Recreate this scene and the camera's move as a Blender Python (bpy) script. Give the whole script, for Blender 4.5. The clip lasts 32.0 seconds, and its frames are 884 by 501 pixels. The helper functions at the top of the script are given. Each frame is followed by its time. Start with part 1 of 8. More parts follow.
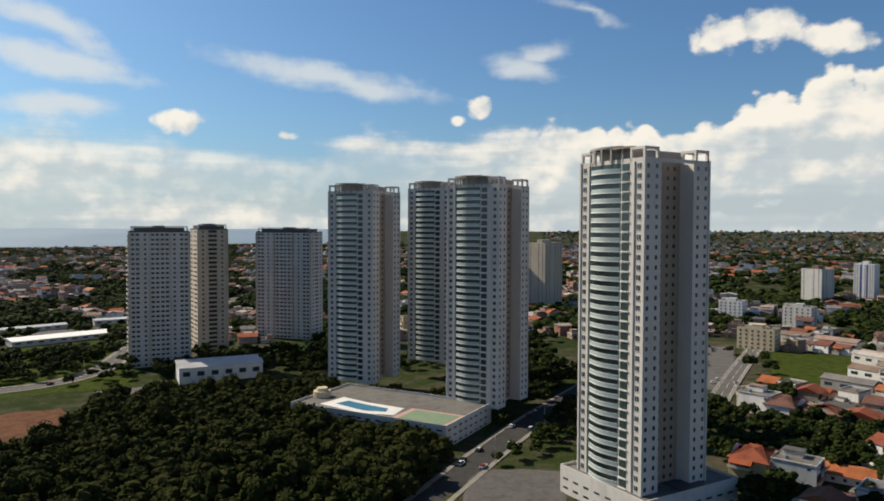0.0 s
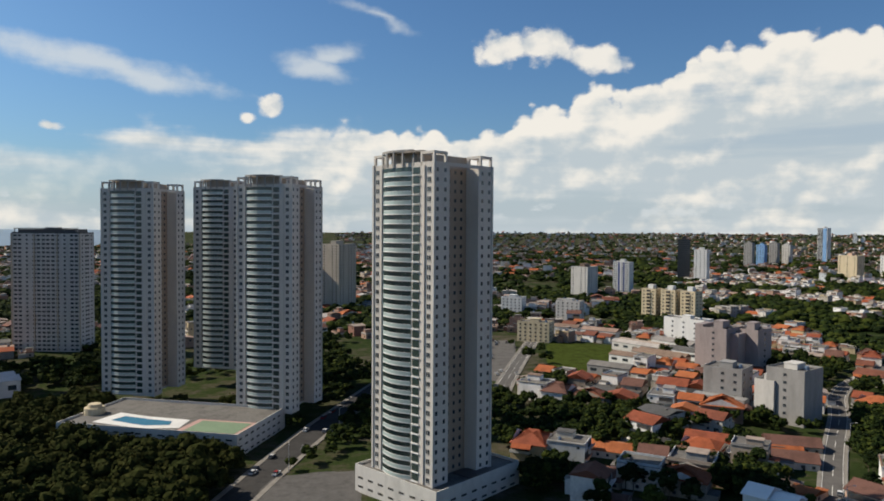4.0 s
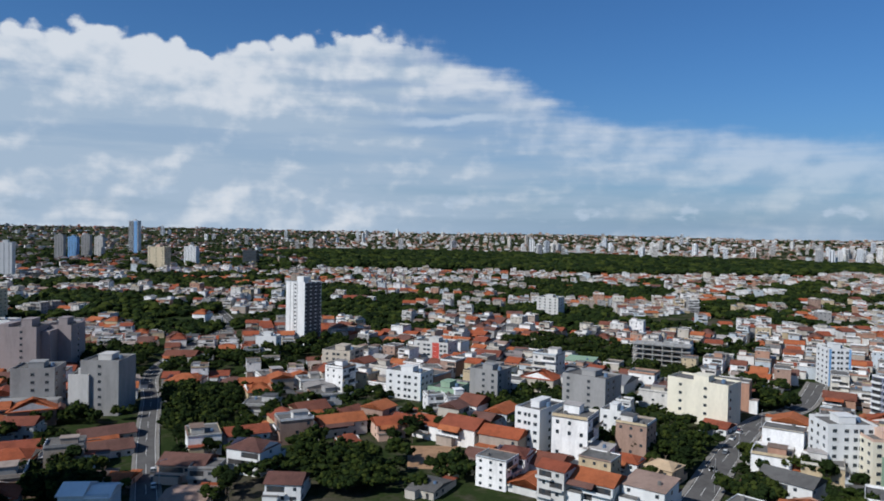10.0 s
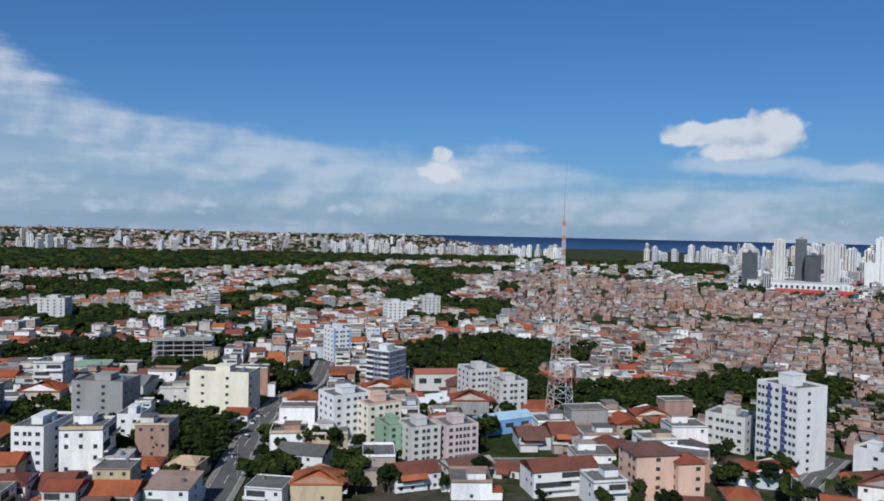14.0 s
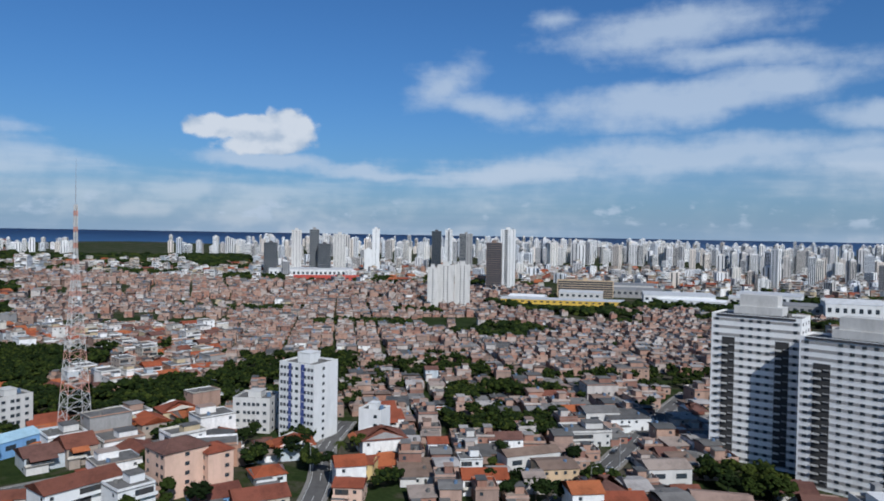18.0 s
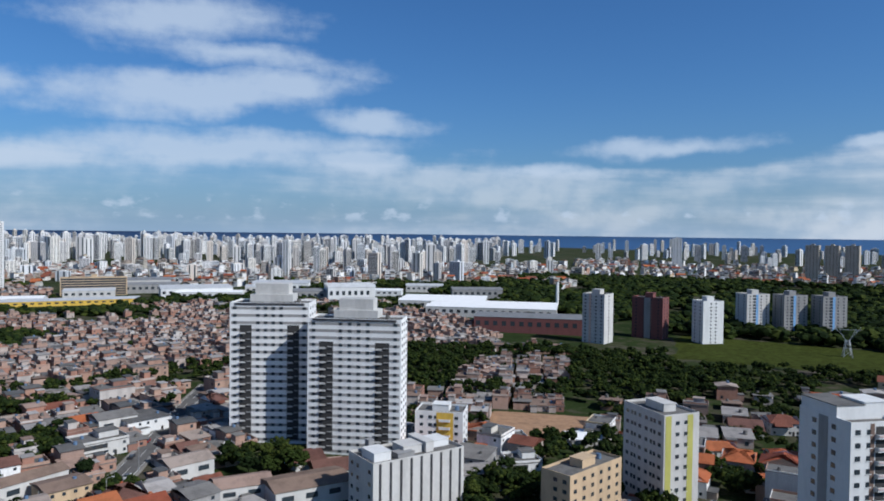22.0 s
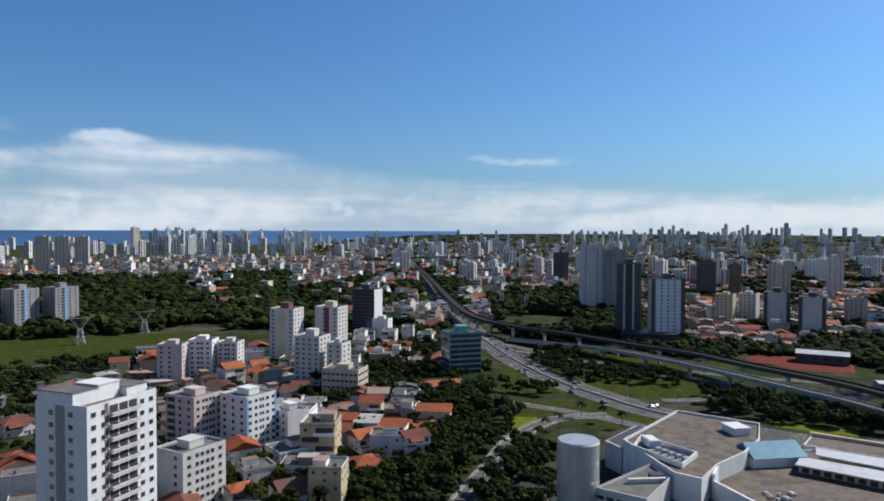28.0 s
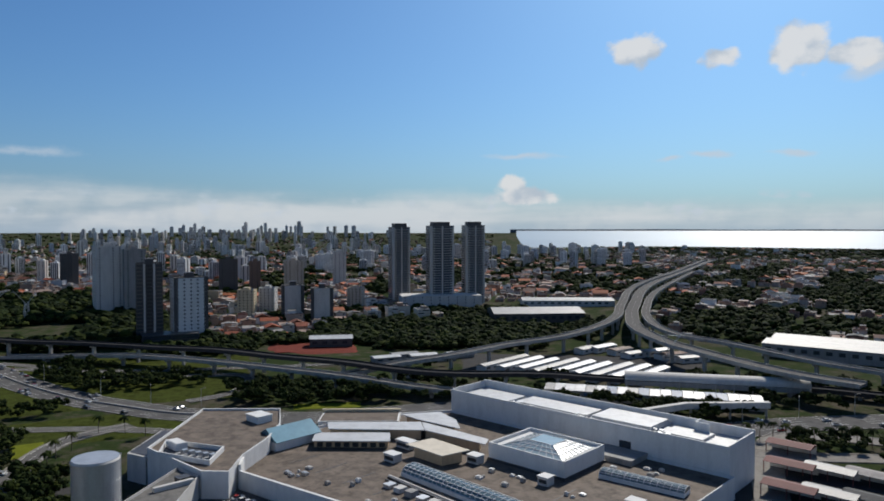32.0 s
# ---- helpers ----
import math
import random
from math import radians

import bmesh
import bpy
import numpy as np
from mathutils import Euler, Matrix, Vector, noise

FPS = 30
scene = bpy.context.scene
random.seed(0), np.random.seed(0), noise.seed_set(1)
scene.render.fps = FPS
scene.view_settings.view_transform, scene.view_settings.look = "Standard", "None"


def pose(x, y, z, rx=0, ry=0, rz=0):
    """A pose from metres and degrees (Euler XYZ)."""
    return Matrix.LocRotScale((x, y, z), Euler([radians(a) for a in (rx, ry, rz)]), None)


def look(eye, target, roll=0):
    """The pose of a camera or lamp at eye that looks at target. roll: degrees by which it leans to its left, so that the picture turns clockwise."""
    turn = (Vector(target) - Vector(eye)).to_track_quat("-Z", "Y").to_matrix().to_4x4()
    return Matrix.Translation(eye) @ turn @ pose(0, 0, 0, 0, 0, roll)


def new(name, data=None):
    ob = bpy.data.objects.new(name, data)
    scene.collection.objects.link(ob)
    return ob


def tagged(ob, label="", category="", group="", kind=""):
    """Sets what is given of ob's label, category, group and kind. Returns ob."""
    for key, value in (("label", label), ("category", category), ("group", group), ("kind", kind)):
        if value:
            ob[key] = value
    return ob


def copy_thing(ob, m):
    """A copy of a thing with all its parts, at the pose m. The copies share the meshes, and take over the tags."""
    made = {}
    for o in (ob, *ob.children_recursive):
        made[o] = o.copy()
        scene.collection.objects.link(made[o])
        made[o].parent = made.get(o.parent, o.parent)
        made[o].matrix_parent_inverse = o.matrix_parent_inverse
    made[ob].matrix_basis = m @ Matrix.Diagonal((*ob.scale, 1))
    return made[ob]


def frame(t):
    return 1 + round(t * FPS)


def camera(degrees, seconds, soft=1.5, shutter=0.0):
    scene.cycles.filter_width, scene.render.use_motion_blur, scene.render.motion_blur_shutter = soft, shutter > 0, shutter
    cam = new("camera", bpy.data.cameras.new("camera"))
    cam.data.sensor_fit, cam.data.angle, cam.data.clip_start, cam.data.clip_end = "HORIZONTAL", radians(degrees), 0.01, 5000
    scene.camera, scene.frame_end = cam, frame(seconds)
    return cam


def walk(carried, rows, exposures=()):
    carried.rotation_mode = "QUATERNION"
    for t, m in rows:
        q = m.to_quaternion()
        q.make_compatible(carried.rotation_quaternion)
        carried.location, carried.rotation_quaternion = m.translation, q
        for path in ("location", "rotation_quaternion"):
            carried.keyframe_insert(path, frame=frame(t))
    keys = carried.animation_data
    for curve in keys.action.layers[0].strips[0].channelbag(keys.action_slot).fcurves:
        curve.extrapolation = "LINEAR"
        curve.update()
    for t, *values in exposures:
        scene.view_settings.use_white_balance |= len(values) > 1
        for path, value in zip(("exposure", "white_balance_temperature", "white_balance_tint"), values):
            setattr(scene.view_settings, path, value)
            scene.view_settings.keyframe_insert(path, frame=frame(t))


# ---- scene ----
EYE = 95.0
cam = camera(64.15, 32.0, soft=1.8)
PATH = [
    (0, pose(0, 0, EYE, 88.13, -0.20, 0.00)),
    (0.5, pose(0, 0, EYE, 88.16, -0.25, -1.91)),
    (1, pose(0, 0, EYE, 88.18, -0.24, -3.81)),
    (1.5, pose(0, 0, EYE, 88.21, -0.28, -5.83)),
    (2, pose(0, 0, EYE, 88.23, -0.30, -7.92)),
    (2.5, pose(0, 0, EYE, 88.25, -0.34, -10.16)),
    (3, pose(0, 0, EYE, 88.27, -0.36, -12.44)),
    (3.5, pose(0, 0, EYE, 88.29, -0.38, -14.71)),
    (5.5, pose(0, 0, EYE, 88.28, -0.43, -23.81)),
    (6, pose(0, 0, EYE, 88.28, -0.56, -28.03)),
    (6.5, pose(0, 0, EYE, 88.27, -0.67, -33.14)),
    (7, pose(0, 0, EYE, 88.26, -0.79, -38.25)),
    (7.5, pose(0, 0, EYE, 88.28, -0.87, -43.32)),
    (8, pose(0, 0, EYE, 88.29, -0.92, -48.39)),
    (8.5, pose(0, 0, EYE, 88.31, -0.99, -53.43)),
    (9, pose(0, 0, EYE, 88.32, -1.03, -58.48)),
    (9.5, pose(0, 0, EYE, 88.35, -1.02, -63.58)),
    (10, pose(0, 0, EYE, 88.37, -1.11, -68.61)),
    (10.5, pose(0, 0, EYE, 88.42, -1.13, -73.66)),
    (11, pose(0, 0, EYE, 88.45, -1.17, -78.51)),
    (11.5, pose(0, 0, EYE, 88.47, -1.18, -83.13)),
    (12, pose(0, 0, EYE, 88.50, -1.19, -87.70)),
    (12.5, pose(0, 0, EYE, 88.53, -1.24, -92.33)),
    (13, pose(0, 0, EYE, 88.56, -1.25, -96.95)),
    (13.5, pose(0, 0, EYE, 88.60, -1.28, -101.57)),
    (14, pose(0, 0, EYE, 88.62, -1.28, -106.19)),
    (14.5, pose(0, 0, EYE, 88.64, -1.27, -110.82)),
    (16.5, pose(0, 0, EYE, 88.65, -1.14, -129.35)),
    (17, pose(0, 0, EYE, 88.66, -1.08, -134.00)),
    (17.5, pose(0, 0, EYE, 88.66, -1.00, -138.73)),
    (18, pose(0, 0, EYE, 88.65, -0.99, -143.44)),
    (18.5, pose(0, 0, EYE, 88.65, -0.94, -148.13)),
    (19, pose(0, 0, EYE, 88.64, -0.90, -152.86)),
    (19.5, pose(0, 0, EYE, 88.65, -0.88, -157.59)),
    (20, pose(0, 0, EYE, 88.64, -0.80, -162.28)),
    (20.5, pose(0, 0, EYE, 88.64, -0.77, -167.03)),
    (21, pose(0, 0, EYE, 88.62, -0.72, -171.75)),
    (21.5, pose(0, 0, EYE, 88.59, -0.65, -176.52)),
    (22, pose(0, 0, EYE, 88.58, -0.67, -181.24)),
    (22.5, pose(0, 0, EYE, 88.53, -0.62, -185.98)),
    (23, pose(0, 0, EYE, 88.51, -0.63, -190.72)),
    (23.5, pose(0, 0, EYE, 88.49, -0.62, -195.50)),
    (24, pose(0, 0, EYE, 88.47, -0.55, -200.24)),
    (24.5, pose(0, 0, EYE, 88.45, -0.52, -205.02)),
    (25, pose(0, 0, EYE, 88.41, -0.47, -209.78)),
    (25.5, pose(0, 0, EYE, 88.41, -0.36, -214.56)),
    (27.5, pose(0, 0, EYE, 88.33, -0.26, -233.71)),
    (28, pose(0, 0, EYE, 88.31, -0.18, -238.52)),
    (28.5, pose(0, 0, EYE, 88.29, -0.17, -243.31)),
    (29, pose(0, 0, EYE, 88.26, -0.13, -248.09)),
    (29.5, pose(0, 0, EYE, 88.26, -0.10, -252.90)),
    (30, pose(0, 0, EYE, 88.26, -0.09, -257.69)),
    (30.5, pose(0, 0, EYE, 88.25, -0.10, -262.50)),
    (31, pose(0, 0, EYE, 88.27, -0.08, -267.27)),
    (31.5, pose(0, 0, EYE, 88.25, -0.02, -271.74)),
    (32, pose(0, 0, EYE, 88.21, 0.02, -275.98)),
]
walk(cam, PATH, [(0, 0.24, 7800, 10), (3.5, 0.19, 7600, 10), (8, -0.03, 6400, 10), (13, -0.18, 6000, 10), (21, -0.1, 5950, 10), (25, 0.22, 6000, 10), (29, 0.22, 6500, 10), (30.5, 0.10, 6550, 10), (32, -0.12, 6600, 10)])

# ---- sky, clouds and sun ----
SUN_AZ, SUN_EL = 59.0, 40.0        # degrees left of the first heading, degrees up


def aim(az, el):
    a, e = radians(az), radians(el)
    return Vector((-math.sin(a) * math.cos(e), math.cos(a) * math.cos(e), math.sin(e)))


def nodes_of(tree):
    """Small helpers that add nodes to one tree."""
    def add(kind, **kw):
        n = tree.nodes.new(kind)
        for k, v in kw.items():
            if k == "ins":
                for i, val in v.items():
                    if hasattr(val, "is_output"):
                        tree.links.new(val, n.inputs[i])
                    else:
                        n.inputs[i].default_value = val
            else:
                setattr(n, k, v)
        return n

    def op(kind, a, b=0.0, c=0.0):
        n = add("ShaderNodeMath", operation=kind, ins={0: a, 1: b, 2: c})
        return n.outputs[0]
    return add, op


def build_world():
    w = bpy.data.worlds.new("sky")
    scene.world = w
    w.use_nodes = True
    tree = w.node_tree
    tree.nodes.clear()
    add, op = nodes_of(tree)
    sky = add("ShaderNodeTexSky", sky_type="NISHITA", sun_disc=False, sun_elevation=radians(SUN_EL), sun_rotation=radians(-SUN_AZ),
              altitude=50.0, air_density=1.0, dust_density=1.3, ozone_density=3.2)
    co = add("ShaderNodeTexCoord").outputs["Generated"]
    sep = add("ShaderNodeSeparateXYZ", ins={0: co})
    x, y, z = sep.outputs
    el = op("MULTIPLY", op("ARCSINE", z), 57.2958)
    # azimuth with its seam at +45, the side that the camera never turns to
    ca, sa = math.cos(radians(45)), math.sin(radians(45))
    u = op("ADD", op("MULTIPLY", x, -sa), op("MULTIPLY", y, ca))
    v = op("ADD", op("MULTIPLY", x, -ca), op("MULTIPLY", y, -sa))
    az = op("ADD", op("MULTIPLY", op("ARCTAN2", op("MULTIPLY", v, -1.0), op("MULTIPLY", u, -1.0)), 57.2958), -135.0)
    dome = add("ShaderNodeCombineXYZ", ins={0: az, 1: el, 2: 0.0}).outputs[0]

    def grain(sx, sy, detail, rough, seed, shift=(0, 0)):
        """Layered noise over azimuth and height; sx, sy: cells a degree."""
        m = add("ShaderNodeMapping", ins={0: dome, 1: (seed + shift[0] * sx, seed * 0.7 + shift[1] * sy, 0), 3: (sx, sy, 1)})
        return add("ShaderNodeTexNoise", noise_dimensions="2D", ins={"Vector": m.outputs[0], "Scale": 1.0, "Detail": detail, "Roughness": rough}).outputs[0]

    def ramp01(src, a, b, lo=0.0, hi=1.0):
        return add("ShaderNodeMapRange", interpolation_type="SMOOTHSTEP", ins={0: src, 1: a, 2: b, 3: lo, 4: hi}).outputs[0]

    def centred(src, k):
        return op("MULTIPLY", op("SUBTRACT", src, 0.5), k)
    puff = grain(0.26, 0.36, 6, 0.5, 2.0)
    puff_lit = grain(0.26, 0.36, 6, 0.5, 2.0, (0.6, 0.8))
    fine = grain(1.1, 1.5, 5, 0.6, 9.0)
    streak = grain(0.045, 0.42, 5, 0.52, 14.0)
    wide = grain(0.035, 0.16, 6, 0.55, 31.0)
    cell = add("ShaderNodeTexVoronoi", feature="SMOOTH_F1", voronoi_dimensions="2D", ins={"Vector": dome, "Scale": 0.75, "Smoothness": 0.35}).outputs[0]
    billow = op("SUBTRACT", 0.45, cell)
    # all clouds lean on one gently warped dome
    warp_a, warp_e = centred(grain(0.16, 0.3, 4, 0.5, 41.0), 3.2), centred(grain(0.2, 0.35, 4, 0.5, 57.0), 1.5)
    bent = add("ShaderNodeVectorMath", operation="ADD", ins={0: dome, 1: add("ShaderNodeCombineXYZ", ins={0: warp_a, 1: warp_e, 2: 0.0}).outputs[0]}).outputs[0]

    def lobes(rows, field):
        """Highest of many tilted ellipses: azimuth, height, half length, half height, tilt, weight."""
        total = None
        for a, e, ra, re, tilt, amp in rows:
            m = add("ShaderNodeMapping", vector_type="TEXTURE", ins={0: field, 1: (a, e, 0), 2: (0, 0, radians(tilt)), 3: (ra, re, 1)})
            n = add("ShaderNodeVectorMath", operation="LENGTH", ins={0: m.outputs[0]}).outputs["Value"]
            d = op("MULTIPLY", op("SUBTRACT", 1.0, n), amp)
            total = d if total is None else op("MAXIMUM", total, d)
        return op("MAXIMUM", total, -1.5)
    # the bank along the horizon: its upper edge rises and falls with the azimuth
    tops = []
    for a0, a1, rows in ((-125.0, 45.0, BANK_EAST), (-315.0, -125.0, BANK_WEST)):
        line = add("ShaderNodeValToRGB", ins={0: op("DIVIDE", op("SUBTRACT", az, a0), a1 - a0)})
        e = line.color_ramp.elements
        e.remove(e[1])
        for i, (a, h) in enumerate(rows):
            c = e[0] if i == 0 else e.new((a - a0) / (a1 - a0))
            c.position, c.color = (a - a0) / (a1 - a0), (h / 20, h / 20, h / 20, 1)
        tops.append(op("MULTIPLY", line.outputs[0], 20.0))
    east = op("GREATER_THAN", az, -125.0)
    top = op("ADD", op("MULTIPLY", tops[0], east), op("MULTIPLY", tops[1], op("SUBTRACT", 1.0, east)))
    # heaped with crisp edges over the first quarter, a soft sheet beyond
    heaped = op("MULTIPLY", ramp01(az, -72.0, -60.0), ramp01(az, 2.0, -16.0))
    sheet = op("SUBTRACT", 1.0, heaped)
    calm = ramp01(az, -205.0, -216.0)
    edge = op("ADD", op("MULTIPLY", heaped, op("ADD", op("MULTIPLY", billow, 1.3), op("ADD", centred(puff, 2.4), centred(fine, 0.8)))),
              op("MULTIPLY", op("MULTIPLY", sheet, op("SUBTRACT", 1.0, op("MULTIPLY", calm, 0.65))), op("ADD", centred(streak, 3.6), op("ADD", centred(puff, 1.6), centred(fine, 0.7)))))
    over = op("ADD", op("SUBTRACT", top, el), edge)
    rim_soft = op("ADD", op("MULTIPLY", heaped, ramp01(over, -0.1, 0.55)), op("MULTIPLY", sheet, ramp01(over, -0.5, 1.3)))
    # thin places: long gaps in the sheet, closed in the heaps
    gaps = ramp01(op("ADD", streak, centred(wide, 0.6)), 0.30, 0.68)
    veil_part = op("ADD", op("MULTIPLY", calm, 0.16), ramp01(az, -68.0, -92.0, 0.46, 0.18))
    solid = op("MINIMUM", 1.0, op("ADD", op("MULTIPLY", heaped, 0.26), op("ADD", veil_part, op("MULTIPLY", gaps, 0.46))))
    solid = op("ADD", solid, op("MULTIPLY", ramp01(over, 3.5, 0.4), op("MULTIPLY", heaped, 0.3)))
    thin = op("ADD", ramp01(az, -84.0, -104.0, 1.0, 0.76), ramp01(az, -200.0, -214.0, 0.0, 0.24))
    m0 = op("MULTIPLY", op("MULTIPLY", rim_soft, thin), op("MINIMUM", solid, 0.97))
    # bright crowns, blue-grey undersides and layered streaks
    relief = op("MULTIPLY", op("SUBTRACT", puff, puff_lit), 1.9)
    crown = ramp01(over, 5.0, 0.2)
    lit = op("ADD", op("ADD", 0.20, op("MULTIPLY", crown, op("ADD", 0.34, op("MULTIPLY", heaped, 0.22)))), op("ADD", relief, op("ADD", centred(streak, 1.0), centred(wide, 1.3))))
    lit = op("ADD", lit, op("SUBTRACT", op("MULTIPLY", ramp01(el, 3.6, 0.8), 0.14), op("MULTIPLY", ramp01(over, 2.0, 6.0), 0.18)))
    tone = ramp01(lit, -0.05, 0.85)
    tone = op("ADD", op("MULTIPLY", tone, op("SUBTRACT", 1.0, op("MULTIPLY", calm, 0.45))), op("MULTIPLY", calm, 0.28))
    bank = add("ShaderNodeMix", data_type="RGBA", ins={0: tone, 6: CLOUD_GREY, 7: CLOUD_WHITE}).outputs[2]
    # small heaps low over the horizon
    small = op("ADD", centred(grain(0.22, 0.5, 8, 0.6, 77.0), 2.6), op("MULTIPLY", billow, 0.7))
    band = op("MULTIPLY", ramp01(el, 0.6, 1.3), ramp01(el, 3.2, 1.9))
    m3 = op("MULTIPLY", op("MULTIPLY", ramp01(small, 0.22, 0.62), band), 0.62)
    d1 = op("ADD", lobes(HEAPS, dome), op("ADD", op("MULTIPLY", billow, 0.38), op("ADD", centred(puff, 0.5), centred(fine, 0.40))))
    m1 = op("MULTIPLY", ramp01(d1, 0.0, 0.36), 0.94)
    d2 = op("ADD", lobes(WISPS, bent), op("ADD", centred(streak, 1.1), op("ADD", centred(puff, 0.9), centred(fine, 0.4))))
    m2 = op("MULTIPLY", ramp01(d2, -0.45, 0.80), 0.76)
    tone1 = ramp01(op("ADD", op("MULTIPLY", d1, 0.35), op("ADD", relief, 0.42)), 0.1, 0.75)
    white = add("ShaderNodeMix", data_type="RGBA", ins={0: tone1, 6: CLOUD_VEIL, 7: CLOUD_WHITE}).outputs[2]
    base = add("ShaderNodeMix", data_type="RGBA", blend_type="MULTIPLY", ins={0: 1.0, 6: sky.outputs[0], 7: SKY_TINT}).outputs[2]
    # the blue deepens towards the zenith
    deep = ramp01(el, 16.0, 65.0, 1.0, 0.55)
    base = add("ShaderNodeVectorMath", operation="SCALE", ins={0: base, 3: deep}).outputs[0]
    # pale moist air just over the horizon
    low = op("MULTIPLY", op("EXPONENT", op("MULTIPLY", op("ABSOLUTE", el), -0.28)), 0.75)
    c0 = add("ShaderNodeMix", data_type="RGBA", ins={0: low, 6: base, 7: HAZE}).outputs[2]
    c1 = add("ShaderNodeMix", data_type="RGBA", ins={0: m0, 6: c0, 7: bank}).outputs[2]
    c1 = add("ShaderNodeMix", data_type="RGBA", ins={0: m3, 6: c1, 7: CLOUD_PALE}).outputs[2]
    c2 = add("ShaderNodeMix", data_type="RGBA", ins={0: m2, 6: c1, 7: CLOUD_PALE}).outputs[2]
    c2 = add("ShaderNodeMix", data_type="RGBA", ins={0: m1, 6: c2, 7: white}).outputs[2]
    bg = add("ShaderNodeBackground", ins={0: c2, 1: SKY_STRENGTH})
    out = add("ShaderNodeOutputWorld")
    tree.links.new(bg.outputs[0], out.inputs[0])


SKY_STRENGTH = 0.076
SKY_TINT = (0.54, 0.92, 1.29, 1)
CLOUD_WHITE = (9.9, 10.2, 10.5, 1)
CLOUD_GREY = (5.6, 6.9, 8.3, 1)
CLOUD_PALE = (7.4, 8.5, 9.8, 1)
CLOUD_VEIL = (6.4, 7.4, 8.6, 1)
HAZE = (4.2, 5.9, 7.9, 1)
# azimuth and upper edge of the bank, in degrees
BANK_EAST = [(-124, 4.6), (-116, 5.4), (-112, 7.4), (-105, 7.4), (-97, 7.6), (-92, 8.2), (-86, 8.7), (-82, 9.0), (-77.5, 10.4), (-72, 12.8), (-68, 14.5), (-62, 15.2), (-57, 14.8), (-53.5, 13.9), (-49.5, 13.1), (-46, 14.4), (-42, 14.0),
             (-36, 13.2), (-35, 11.5), (-30.5, 10.4), (-28.7, 11.4), (-26.3, 9.7), (-24.4, 10.0), (-22, 8.3), (-18.4, 7.1), (-16, 8.2), (-4.5, 8.0), (0.5, 6.6), (6, 7.5), (11, 6.0), (21, 6.7), (29, 7.0)]
BANK_WEST = [(-314, 2.2), (-286, 2.4), (-283.6, 2.8), (-276, 2.8), (-267, 2.6), (-256, 3.2), (-244, 3.8), (-235, 4.5), (-230, 5.2), (-225, 6.0), (-219, 6.3), (-213, 6.6), (-207, 5.4), (-200, 4.8), (-190, 5.2), (-182, 6.2),
             (-177, 6.0), (-168, 6.6), (-160, 6.4), (-152, 5.8), (-144, 5.2), (-136, 4.8), (-128, 4.6)]
# clouds: azimuth, height, half length, half height, tilt, weight
HEAPS = [(-21.6, 14.2, 2.5, 1.6, 0, 0.8), (-24.6, 14.4, 2.6, 1.5, 0, 0.8), (-28.8, 13.3, 3.0, 1.2, 8, 0.7),
         (-125.4, 7.9, 2.6, 1.1, 0, 1.2), (-128.2, 7.9, 2.9, 1.3, 0, 1.2), (-131.0, 8.0, 2.4, 1.7, 0, 1.2), (-129.2, 6.7, 4.2, 0.9, 0, 1.1),
         (-106.0, 6.3, 1.0, 0.9, 0, 0.8), (-106.2, 5.0, 2.4, 1.1, 0, 0.8),
         (-291.3, 13.6, 2.1, 1.5, 0, 0.75), (-297.4, 12.6, 1.5, 0.9, 0, 0.8), (-302.6, 12.9, 2.4, 1.9, 0, 0.95), (-306.4, 12.0, 2.6, 1.1, 0, 0.85),
         (20.2, 7.9, 2.1, 0.95, 0, 0.8), (12.4, 7.1, 0.9, 0.5, 0, 0.7), (-3.0, 9.5, 1.2, 1.0, 0, 0.8), (-1.2, 8.6, 0.7, 0.5, 0, 0.6), (-281.7, 3.5, 1.3, 0.9, 0, 0.95), (-282.6, 2.6, 3.4, 0.9, 0, 0.9)]
